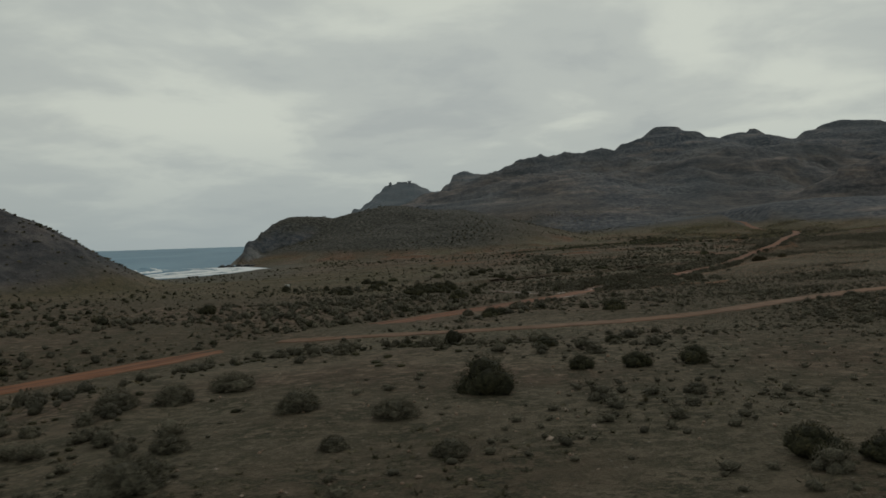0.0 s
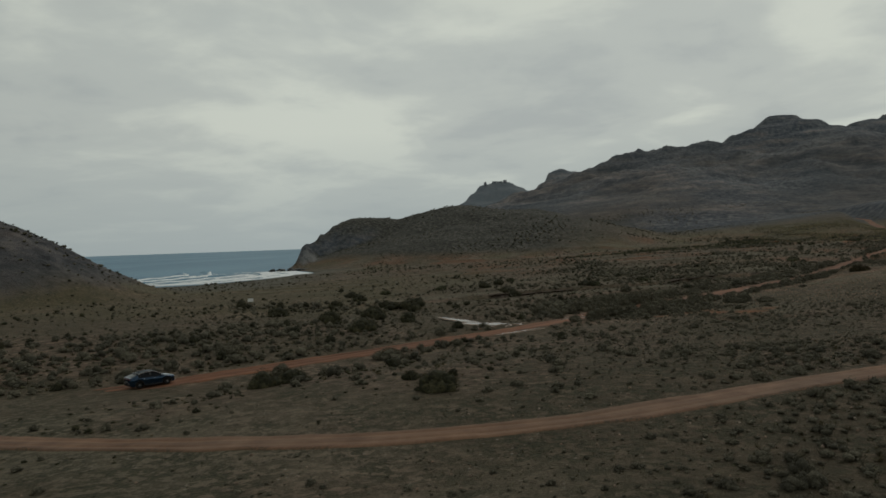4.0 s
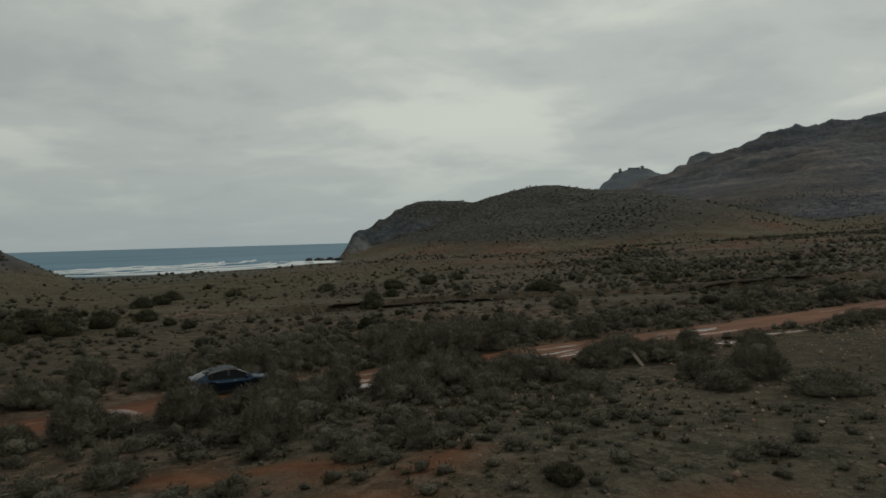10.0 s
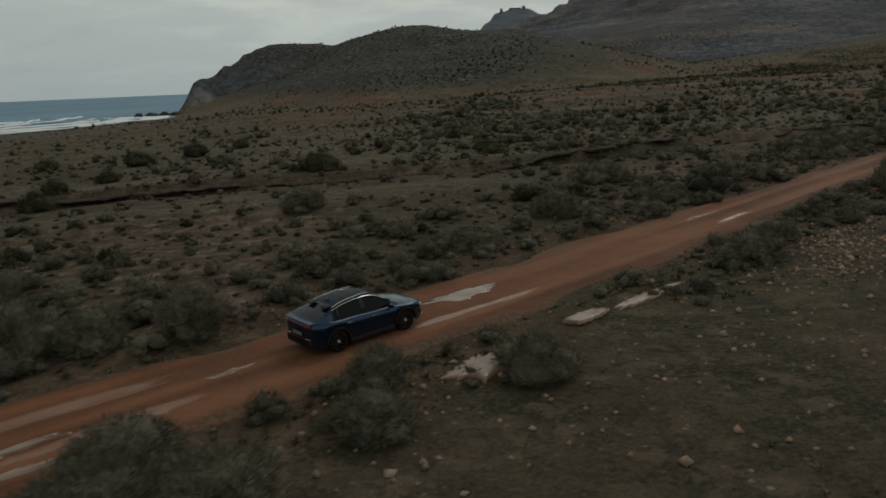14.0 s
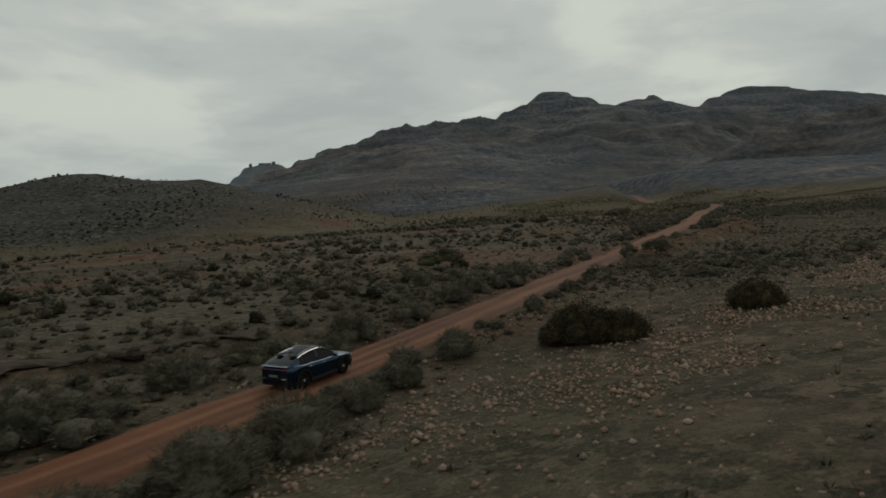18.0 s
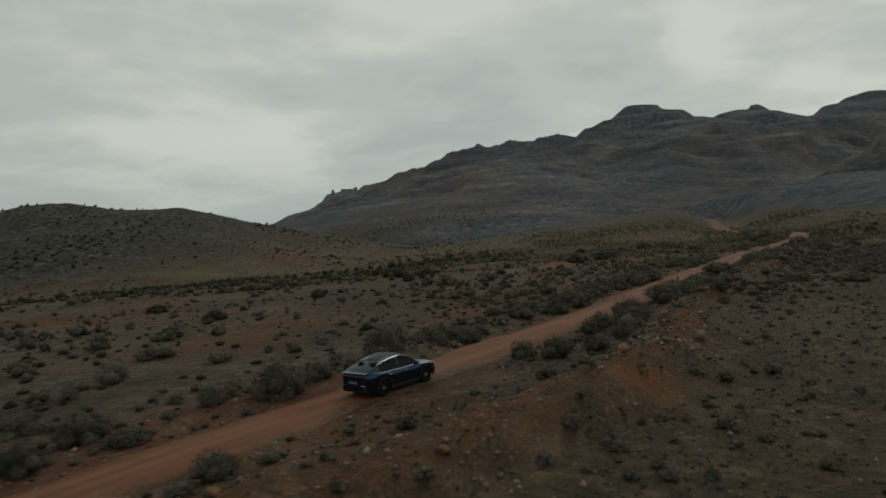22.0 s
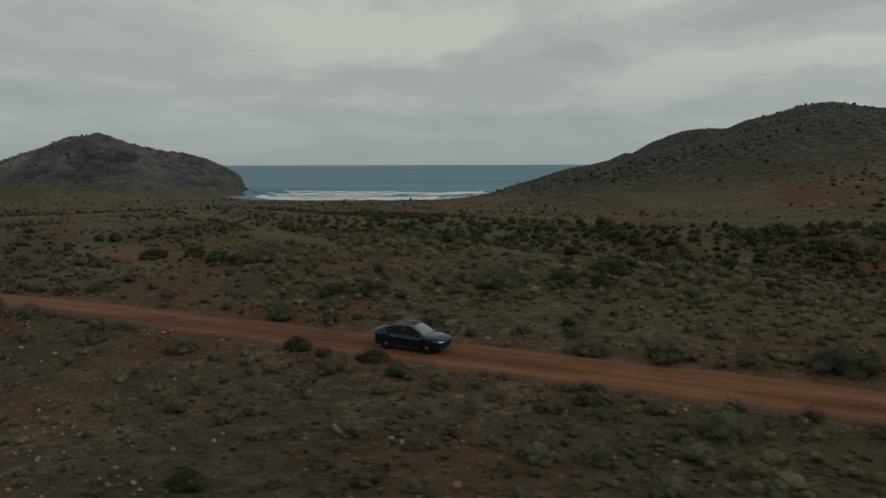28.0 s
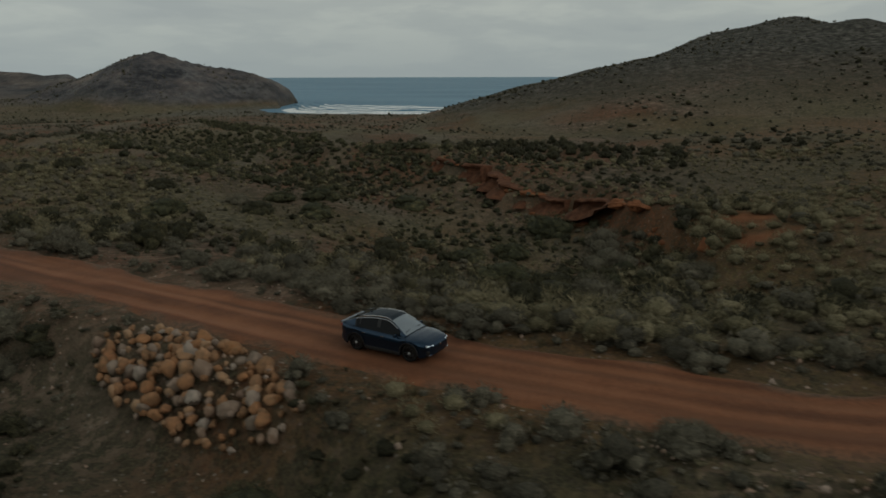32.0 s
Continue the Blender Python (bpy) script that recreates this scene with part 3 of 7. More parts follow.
def sheet(name, xs, ys, material, label=""):
    """A height sheet over a grid of lines."""
    gx, gy = np.meshgrid(xs, ys)
    x, y = gx.ravel(), gy.ravel()
    z = land(x, y)
    nx, ny = len(xs), len(ys)
    me = bpy.data.meshes.new(name)
    me.vertices.add(nx * ny)
    me.vertices.foreach_set("co", np.stack([x, y, z], 1).astype(np.float32).ravel())
    i, j = np.meshgrid(np.arange(nx - 1), np.arange(ny - 1))
    a = (j * nx + i).ravel()
    quads = np.stack([a, a + 1, a + nx + 1, a + nx], 1).astype(np.int32)
    me.loops.add(4 * len(quads))
    me.loops.foreach_set("vertex_index", quads.ravel())
    me.polygons.add(len(quads))
    me.polygons.foreach_set("loop_start", np.arange(0, 4 * len(quads), 4, dtype=np.int32))
    me.polygons.foreach_set("use_smooth", np.ones(len(quads), bool))
    me.update()
    dzx = np.gradient(z.reshape(ny, nx), ys, xs)
    steep = np.hypot(dzx[0], dzx[1]).ravel()
    cover = {
        "bare": bare(x, y),
        "stony": stony_field(x, y),
        "red": np.clip(0.9 * ease(rough_field(x, y, 14, 4, 61), 0.1, 0.7) * ease(-np.hypot((x - 62) / 20, (y - 172) / 14), -1.3, -0.6) + 0.8 * ease(rough_field(x, y, 18, 4, 62) + 0.1 * ease(y, 430, 480), -0.15, 0.65) * ease(y, 300, 350) * np.where(polyline_far(x, y, [(p[0], p[1]) for p in ROAD_LINE])[2] > 0, 1.0, 0.3 + 0.5 * ease(y, 410, 450)) + ease(-polyline_far(x, y, SPOIL)[0], -2.6, -0.6) + 0.25 * ease(-polyline_far(x, y, GULLY)[0], -2.5, -0.5) + 0.9 * ease(-polyline_far(x, y, BANK)[0], -9, -1) + 0.55 * ease(-polyline_far(x + 3 * wavy(x, y, 9, 8), y, [(p[0], p[1]) for p in ROAD_LINE])[0], -7.5, -3.5) * ease(y, 120, 200), 0, 1) * ease(z, 2, 5) * ease(-z, -19, -14) * (1 - 0.85 * ease(-x + 0.3 * (y - 500), -70, 0) * ease(z, 5, 10)),
        "dry": np.clip(0.9 * terrace(x, y)[1] * ease(-np.abs(terrace(x, y)[0] - 0.33), -0.22, -0.05) + 0.8 * ease(rough_field(x, y, 40, 4, 71), 0.3, 1.0) + 0.85 * ease(-np.hypot((x - 4) / 44, (y - 55) / 50), -1.2, -0.6) * ease(rough_field(x, y, 12, 3, 72), -0.9, 0.3), 0, 1) * ease(-z, -26, -14),
        "meadow": 0.32 * np.where(polyline_far(x, y, [(p[0], p[1]) for p in ROAD_LINE])[2] < 0, ease(y - 0.3 * (x - 70), 185, 204), 0) * ease(-y, -420, -300) * ease(rough_field(x, y, 11, 3, 76), -0.5, 0.3) + 0.5 * ease(y + 0.1 * x + 0.45 * np.maximum(0, x - 235) + 8 * wavy(x, y, 24, 88), 594, 612) * ease(x, 90, 170) * ease(-z, -30, -20) + 0.5 * ease(-x + 10 * wavy(x, y, 25, 89), -20, 20) * ease(y, 180, 215) * ease(-y, -390, -330) * ease(-z, -10, -7) + 0.55 * ease(rough_field(x, y, 26, 2, 591), 0.0, 0.6) * ease(y, 430, 450) * ease(-z, -20, -16),
        "sand": ease(-z, -3.0, -0.8) * ease(-x, 60, 110) * ease(-np.abs(y - 420), -110, -80),
        "rock": np.clip(np.maximum(ease(z, 34, 62) * ease(y, 770, 900), np.maximum(ease(x, 90, 170) * ease(y, 670, 760) * ease(z, 16, 26), ease(x, 290, 350) * ease(y, 500, 580) * ease(z, 20, 26))) + ease(steep, 0.55, 0.95) * ease(z, 4, 9) * (1 - ease(hollow(x, y), 0.03, 0.3)) * (1 - ease(-polyline_far(x, y, BANK)[0], -20, -8)) + ease(-x, 122, 150) * ease(-y, -430, -400) * ease(z, 3, 9), 0, 1),
        # haze painted by distance north, strongest on the tower and back hills
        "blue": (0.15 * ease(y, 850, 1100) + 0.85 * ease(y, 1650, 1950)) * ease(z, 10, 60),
        "hill": np.maximum(ease(z, 7, 13) * np.maximum(ease(-x + 0.3 * (y - 500), -85, 0), ease(y, 640, 780)), ease(z, 5.5, 9) * ease(y, 545, 600) * ease(-x, -70, 10)),
        "brown": np.maximum(ease(-x, 122, 150) * ease(-y, -430, -400) * ease(z, 3, 9), 1.3 * ease(z, 25, 50) * ease(-z, -210, -110) * ease(y, 780, 900) * ease(x, -120, 0) * (0.65 + 0.5 * rough_field(x, y, 160, 3, 75))),
        "pale": 1.0 * ease(rough_field(x, y, 12, 3, 81), -0.1, 0.5) * ease(-np.hypot((x + 168) / 1.2, y - 600), -46, -22) * ease(steep, 0.25, 0.6) * ease(-z, -20, -12) + 0.4 * ease(rough_field(x, y, 34, 4, 82, 0.6), -0.3, 0.7) * ease(-x, 122, 150) * ease(-y, -430, -400) * ease(z, 6, 14) + 0.45 * ease(rough_field(x, y, 90, 5, 83, 0.6), 0.45, 0.95) * ease(z, 55, 90) * ease(-z, -190, -150),
    }
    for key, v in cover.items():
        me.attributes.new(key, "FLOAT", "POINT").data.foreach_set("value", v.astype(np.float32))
    me.materials.append(material)
    return tagged(new(name, me), label, kind="structure")


def spread(lo, hi, step, first, last, grow, most, upto):
    """Grid lines: even between lo and hi, wider and wider out to first and last, but no wider than most up to the given bounds."""
    core = np.arange(lo, hi + step / 2, step)
    out, s, v = [], step, core[-1]
    while v < last:
        s = s * grow if v > upto[1] else min(s * grow, most)
        v += s
        out.append(v)
    back, s, v = [], step, core[0]
    while v > first:
        s = s * grow if v < upto[0] else min(s * grow, most)
        v -= s
        back.append(v)
    return np.array(back[::-1] + list(core) + out)


GRID = 1.9
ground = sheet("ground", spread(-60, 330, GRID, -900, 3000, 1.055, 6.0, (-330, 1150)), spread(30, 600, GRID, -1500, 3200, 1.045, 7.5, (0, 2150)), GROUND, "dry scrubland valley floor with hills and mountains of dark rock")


def ribbon(name, line, half, material, label, seed, rut=0.05):
    """A dirt road along a line, with ruts, a crown and ragged verges."""
    plan = np.array(line, float)
    run = np.r_[0, np.cumsum(np.hypot(*np.diff(plan[:, :2], axis=0).T))]
    s = np.arange(0, run[-1], 0.7)
    soft = np.ones(15) / 15
    mid = np.stack([np.convolve(np.pad(np.interp(s, run, plan[:, k]), 7, "edge"), soft, "valid") for k in range(3)], 1)
    tang = np.gradient(mid[:, :2], axis=0)
    tang /= np.linalg.norm(tang, axis=1)[:, None]
    across = np.stack([tang[:, 1], -tang[:, 0]], 1)
    us = np.array([-1.35, -1.1, -0.95, -0.86, -0.78, -0.7, -0.62, -0.54, -0.46, -0.38, -0.3, -0.2, -0.1, 0.0, 0.1, 0.2, 0.3, 0.38, 0.46, 0.54, 0.62, 0.7, 0.78, 0.86, 0.95, 1.1, 1.35])
    half = half(mid[:, 1]) if callable(half) else half
    edge = half * (1 + 0.16 * wavy(s, 0 * s, 6, seed) + 0.10 * wavy(s, 0 * s, 2.2, seed + 1))
    edge2 = half * (1 + 0.16 * wavy(s, 0 * s, 6, seed + 2) + 0.10 * wavy(s, 0 * s, 2.2, seed + 3))
    off = np.where(us[None] < 0, us[None] * edge[:, None], us[None] * edge2[:, None])
    x, y = mid[:, :1] + off * across[:, :1], mid[:, 1:2] + off * across[:, 1:]
    z = mid[:, 2:] + 0.04 - rut * np.exp(-((np.abs(us[None]) - 0.45) / 0.13) ** 2) * (1 + 0.8 * wavy(x, y, 9, seed + 4)) + 0.03 * wavy(x, y, 1.7, seed + 5)
    z = z - 0.45 * ease(np.abs(us[None]) + 0 * z, 1.0, 1.35)
    n, k = z.shape
    verts = np.stack([x.ravel(), y.ravel(), z.ravel()], 1)
    faces = [(r * k + c, r * k + c + 1, (r + 1) * k + c + 1, (r + 1) * k + c) for r in range(n - 1) for c in range(k - 1)]
    me = bpy.data.meshes.new(name)
    me.from_pydata(verts.tolist(), [], faces)
    me.flip_normals() if me.polygons[0].normal.z < 0 else None
    me.polygons.foreach_set("use_smooth", np.ones(len(faces), bool))
    track = np.exp(-((np.abs(us[None]) - 0.45) / 0.16) ** 2) * (0.5 + 0.5 * wavy(x, y, 14, seed + 6))
    verge = ease(np.abs(us[None]) + 0.25 * wavy(x, y, 1.5, seed + 8), 0.85, 1.15)
    wet = ease(-np.abs(y - 205), -36, -20) * np.clip(1.2 * np.exp(-((np.abs(us[None]) - 0.42) / 0.13) ** 2) * ease(wavy(x, y, 6, seed + 14) + 0.5 * wavy(off / 0.35, s[:, None] / 5 + 0 * off, 1.0, seed + 15), -0.1, 0.5), 0, 1)
    wet = np.maximum(wet, 0.85 * ease(-np.abs(y - 187), -9, -6) * ease(-np.abs(us[None]), -0.85, -0.6) * ease(wavy(x, y, 4, seed + 16), -0.7, 0.0))
    streak = 0.5 + 0.5 * np.clip(0.8 * wavy(off / 0.5, s[:, None] / 24 + 0 * off, 1.0, seed + 9) + 0.5 * wavy(off / 0.9, s[:, None] / 9 + 0 * off, 1.0, seed + 11), -1, 1)
    for key, v in (("track", track), ("verge", verge), ("streak", streak), ("wet", wet)):
        me.attributes.new(key, "FLOAT", "POINT").data.foreach_set("value", v.astype(np.float32).ravel())
    me.materials.append(material)
    return tagged(new(name, me), label, kind="structure")


road = ribbon("road", ROAD_LINE, road_half, ROAD, "rutted red dirt road through the scrub", 100)
ribbon("road_side_track", TRACK_LINE, 1.35, TRACK, "narrow sandy dirt track joining the road", 140)

# ---- the sea ----
def sea_material():
    m, nt, b = tree("sea_water", 0.45, 0.14)
    p = place(nt)
    st = nt.nodes.new("ShaderNodeMapping")
    st.inputs["Scale"].default_value = (1.0, 0.35, 1.0)
    nt.links.new(p, st.inputs["Vector"])
    swell, chop, band = noise_node(nt, 0.06, 5, 0.6, st.outputs[0]), noise_node(nt, 0.5, 4, 0.6, st.outputs[0]), noise_node(nt, 0.008, 4, 0.55, st.outputs[0])
    c = ramp(nt, band.outputs[0], [(0.35, (0.055, 0.162, 0.250)), (0.65, (0.106, 0.235, 0.330))])
    nt.links.new(c, b.inputs["Base Color"])
    bump(nt, b, mathn(nt, "ADD", mathn(nt, "MULTIPLY", swell.outputs[0], 4.0), chop.outputs[0]), 1.0, 0.5)
    return m


WATER = sea_material()
bm = bmesh.new()
for xa, xb in ((-4900, -900), (-900, 60)):
    vs = [bm.verts.new(v) for v in ((xa, -4000, 0), (xb, -4000, 0), (xb, 4500, 0), (xa, 4500, 0))]
    bm.faces.new(vs)
bmesh.ops.remove_doubles(bm, verts=bm.verts, dist=0.01)
me = bpy.data.meshes.new("water")
bm.to_mesh(me)
me.materials.append(WATER)
tagged(new("water", me), "grey-blue sea with a light swell", kind="structure")


# ---- surf and breaking waves ----
def foam_material():
    m, nt, b = tree("sea_foam", 0.8, 0.2)
    p = place(nt)
    n = noise_node(nt, 0.35, 6, 0.65, p)
    nt.links.new(ramp(nt, n.outputs[0], [(0.28, (0.40, 0.46, 0.48)), (0.42, (0.74, 0.77, 0.78)), (0.65, (0.88, 0.89, 0.89))]), b.inputs["Base Color"])
    bump(nt, b, n.outputs[0], 0.6, 0.2)
    return m


FOAM = foam_material()


def shore(y):
    return np.interp(y, COAST_Y, COAST_X)


def surf_sheet(y0, y1, off, wide, seed, cut, height=0.06, hump=0.0, ragged=0.0):
    """Ragged foam along the shore: offset seaward, width, and how much of it is broken away."""
    v = np.arange(y0, y1, 1.6)
    us = np.linspace(0, 1, 9)
    gx = shore(v)[:, None] - off - us[None] * (wide * (1 + ragged * (0.5 * wavy(v, 0 * v, 31, seed + 4) + 0.35 * wavy(v, 0 * v, 7, seed + 5))))[:, None] + 2.5 * wavy(v, 0 * v, 22, seed)[:, None]
    gy = v[:, None] + 0 * gx
    gz = height + hump * np.sin(np.pi * us)[None] * (0.7 + 0.3 * wavy(gx, gy, 9, seed + 3)) + 0 * gx
    field = 0.7 * wavy(gx * 1.6, gy, 13, seed + 1) + 0.5 * wavy(gx * 2, gy, 4, seed + 2) - 1.1 * np.abs(us[None] - 0.5) ** 1.5
    n, k = gx.shape
    keep = field[:-1, :-1] + field[1:, 1:] > 2 * cut
    verts = np.stack([gx.ravel(), gy.ravel(), gz.ravel()], 1)
    faces = [(r * k + c, r * k + c + 1, (r + 1) * k + c + 1, (r + 1) * k + c) for r in range(n - 1) for c in range(k - 1) if keep[r, c]]
    return verts, faces


def sheet_ob(name, data, material, smooth=True):
    me = bpy.data.meshes.new(name)
    me.from_pydata(data[0].tolist(), [], data[1])
    me.polygons.foreach_set("use_smooth", np.ones(len(me.polygons), bool))
    me.materials.append(material)
    return new(name, me)


for k, (off, wide, cut) in enumerate(((-3.0, 7.0, -0.9), (3.0, 12.0, -0.75), (14.0, 18.0, -0.65), (32.0, 20.0, -0.12), (58.0, 14.0, 0.05))):
    tagged(sheet_ob("surf_foam", surf_sheet(378, 545, off, wide, 700 + 10 * k, cut, 0.08 + 0.02 * k), FOAM), "white foam spread along the beach", "surf foam", kind="stuff")
waves = []
for k, (off, y0, y1, tall) in enumerate(((36, 392, 500, 1.1), (52, 380, 470, 1.9), (60, 452, 560, 1.7), (82, 395, 540, 1.6), (112, 385, 480, 1.2))):
    wave = tagged(new("breaking_wave"), "low breaking wave with a white crest rolling in", "wave", "waves rolling into the cove")
    wave.empty_display_size = 1.0
    crest = sheet_ob("crest", surf_sheet(y0, y1, off, 3.6, 760 + 10 * k, -9.0, 0.12, tall, 1.1), FOAM)
    swell = sheet_ob("swell", surf_sheet(y0 - 25, y1 + 25, off - 2, 10.0, 760 + 10 * k, -9.0, -0.12, tall * 0.85), WATER)
    crest.parent = swell.parent = wave
    waves.append((wave, 0.75 + 0.1 * (k % 3)))

# ---- plants and stones ----
def leaf_material(name, dark, mid, light, rough=0.85):
    m, nt, b = tree(name, rough, 0.12)
    geo = nt.nodes.new("ShaderNodeNewGeometry")
    info = nt.nodes.new("ShaderNodeObjectInfo")
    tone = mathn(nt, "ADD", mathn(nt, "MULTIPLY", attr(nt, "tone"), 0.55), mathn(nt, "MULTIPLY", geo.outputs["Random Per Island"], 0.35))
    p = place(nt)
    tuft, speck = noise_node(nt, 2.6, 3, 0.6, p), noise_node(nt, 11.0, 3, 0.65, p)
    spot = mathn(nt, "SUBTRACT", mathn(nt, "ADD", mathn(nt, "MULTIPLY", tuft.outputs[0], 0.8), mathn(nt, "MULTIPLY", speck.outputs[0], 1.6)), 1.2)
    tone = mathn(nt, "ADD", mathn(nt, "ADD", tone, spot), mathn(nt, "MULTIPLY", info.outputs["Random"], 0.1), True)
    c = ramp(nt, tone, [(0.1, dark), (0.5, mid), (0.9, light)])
    nt.links.new(c, b.inputs["Base Color"])
    bump(nt, b, mathn(nt, "ADD", mathn(nt, "MULTIPLY", tuft.outputs[0], 1.5), speck.outputs[0]), 1.0, 0.16)
    return m


GREY_LEAF = leaf_material("grey_green_foliage", (0.059, 0.055, 0.041), (0.120, 0.109, 0.078), (0.215, 0.192, 0.142))
DARK_LEAF = leaf_material("dark_green_foliage", (0.024, 0.024, 0.015), (0.050, 0.048, 0.028), (0.110, 0.095, 0.050))
BROWN_LEAF = leaf_material("olive_brown_foliage", (0.020, 0.017, 0.010), (0.048, 0.040, 0.022), (0.135, 0.110, 0.050))
GREEN_LEAF = leaf_material("olive_green_foliage", (0.024, 0.027, 0.016), (0.060, 0.060, 0.034), (0.140, 0.124, 0.064))
STRAW = leaf_material("dry_straw_grass", (0.050, 0.042, 0.024), (0.100, 0.084, 0.047), (0.175, 0.142, 0.082))
HERB = leaf_material("low_green_herbs", (0.032, 0.032, 0.019), (0.082, 0.076, 0.045), (0.170, 0.146, 0.088))
YELLOW = leaf_material("yellow_green_tussocks", (0.088, 0.079, 0.045), (0.195, 0.170, 0.102), (0.320, 0.275, 0.170))
TWIG = plain("grey_twigs", (0.10, 0.085, 0.07), 0.9, 0.2)


def ball(level):
    """A unit ico ball as points and triangles."""
    b = bmesh.new()
    bmesh.ops.create_icosphere(b, subdivisions=level, radius=1.0)
    b.verts.ensure_lookup_table()
    v, f = np.array([p.co[:] for p in b.verts]), np.array([[p.index for p in q.verts] for q in b.faces])
    b.free()
    return v, f


BALL_1, BALL_2, BALL_3 = ball(1), ball(2), ball(3)


def bush_shape(seed, lobes, leaves, core, spike, width, height=0.62, fill=0.86):
    """A bush one metre wide in unit size: lobes of dense twigs with leaf spikes all over. Points and triangles."""
    r = np.random.default_rng(seed)
    cs, rs = [], []
    for k in range(lobes):
        a, d = 6.283 * (k + r.random() * 0.8) / max(1, lobes - 1), (0.0 if k == 0 else 0.10 + 0.19 * r.random())
        rad = (0.33 if k == 0 else 0.17 + 0.13 * r.random())
        cs.append((d * math.cos(a), d * math.sin(a), height * (0.40 if k == 0 else 0.10 + 0.26 * r.random())))
        rs.append(rad)
    if lobes == 1:
        rs = [0.43]
    verts, tris, n = [], [], 0
    for c, rad in zip(cs, rs):
        v = core[0] * (1 + 0.17 * r.standard_normal((len(core[0]), 1)))
        v = v * rad * fill * 0.7 * np.array([1, 1, height * 1.35]) + np.array(c)
        v[:, 2] = np.maximum(v[:, 2], -0.03)
        verts.append(v)
        tris.append(core[1] + n)
        n += len(v)
    pick = r.choice(lobes, leaves, p=np.array(rs) ** 2 / np.sum(np.array(rs) ** 2))
    d = r.standard_normal((leaves, 3))
    d[:, 2] = np.abs(d[:, 2]) * 1.2 - 0.45
    d /= np.linalg.norm(d, axis=1)[:, None]
    base = np.array(cs)[pick] + d * np.array(rs)[pick][:, None] * fill * np.array([1, 1, height * 1.35]) * (0.66 + 0.34 * r.random((leaves, 1)))
    base[:, 2] = np.maximum(base[:, 2], 0.0)
    way = d + 0.55 * r.standard_normal((leaves, 3)) + np.array([0, 0, 0.5])
    way /= np.linalg.norm(way, axis=1)[:, None]
    side = np.cross(way, r.standard_normal((leaves, 3)))
    side /= np.linalg.norm(side, axis=1)[:, None] + 1e-9
    ln, wd = spike * (0.6 + 0.8 * r.random((leaves, 1))), width * (0.6 + 0.8 * r.random((leaves, 1)))
    quad = np.stack([base - side * wd * 0.5, base + side * wd * 0.5, base + way * ln], 1).reshape(-1, 3)
    verts.append(quad)
    tris.append(np.arange(3 * leaves).reshape(-1, 3) + n)
    return np.concatenate(verts), np.concatenate(tris)


def tuft_shape(seed, blades, height=0.7, lean=0.8, width=0.05):
    """A tussock of grass blades from one root, a metre across."""
    r = np.random.default_rng(seed)
    a, root = 6.283 * r.random(blades), 0.12 * r.random(blades)
    out = np.stack([np.cos(a), np.sin(a), 0 * a], 1)
    tilt = (lean * r.random(blades) ** 0.7)[:, None]
    base = out * root[:, None]
    tip = base + out * 0.5 * tilt / 0.8 + np.array([0, 0, 1]) * height * (0.6 + 0.4 * r.random((blades, 1))) * np.sqrt(np.maximum(0.1, 1 - tilt**2))
    side = np.stack([-np.sin(a), np.cos(a), 0 * a], 1) * width * (0.7 + 0.6 * r.random((blades, 1)))
    return np.stack([base - side, base + side, tip], 1).reshape(-1, 3), np.arange(3 * blades).reshape(-1, 3)


def stone_shape(seed, core, jag=0.22, faces=4, keep=0.27):
    r = np.random.default_rng(seed)
    v = core[0] * (1 + jag * r.standard_normal((len(core[0]), 1))) * np.array([0.5, 0.36 + 0.1 * r.random(), 0.28 + 0.1 * r.random()])
    for _ in range(faces):  # knocked-off faces
        n = r.standard_normal(3)
        n /= np.linalg.norm(n)
        over = np.maximum(0, v @ n - keep)
        v = v - over[:, None] * n
    return v, core[1]


def mesh_from(name, verts, tris, material, tone=None, smooth=False):
    me = bpy.data.meshes.new(name)
    me.vertices.add(len(verts))
    me.vertices.foreach_set("co", np.asarray(verts, np.float32).ravel())
    me.loops.add(3 * len(tris))
    me.loops.foreach_set("vertex_index", np.asarray(tris, np.int32).ravel())
    me.polygons.add(len(tris))
    me.polygons.foreach_set("loop_start", np.arange(0, 3 * len(tris), 3, dtype=np.int32))
    if smooth or "foliage" in material.name:
        me.polygons.foreach_set("use_smooth", np.ones(len(tris), bool))
    me.update()
    # the core's lower tone puts the shade inside a bush into its colour
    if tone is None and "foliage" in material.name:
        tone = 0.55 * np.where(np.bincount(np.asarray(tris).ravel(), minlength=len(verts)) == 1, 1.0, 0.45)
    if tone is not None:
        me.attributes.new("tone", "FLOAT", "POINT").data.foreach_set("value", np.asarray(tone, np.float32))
    me.materials.append(material)
    return me


def core_shade(v, f):
    """Leaves keep their tone; a bush's core is toned darker, painting in its inner shade."""
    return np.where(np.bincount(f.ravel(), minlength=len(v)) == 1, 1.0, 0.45)


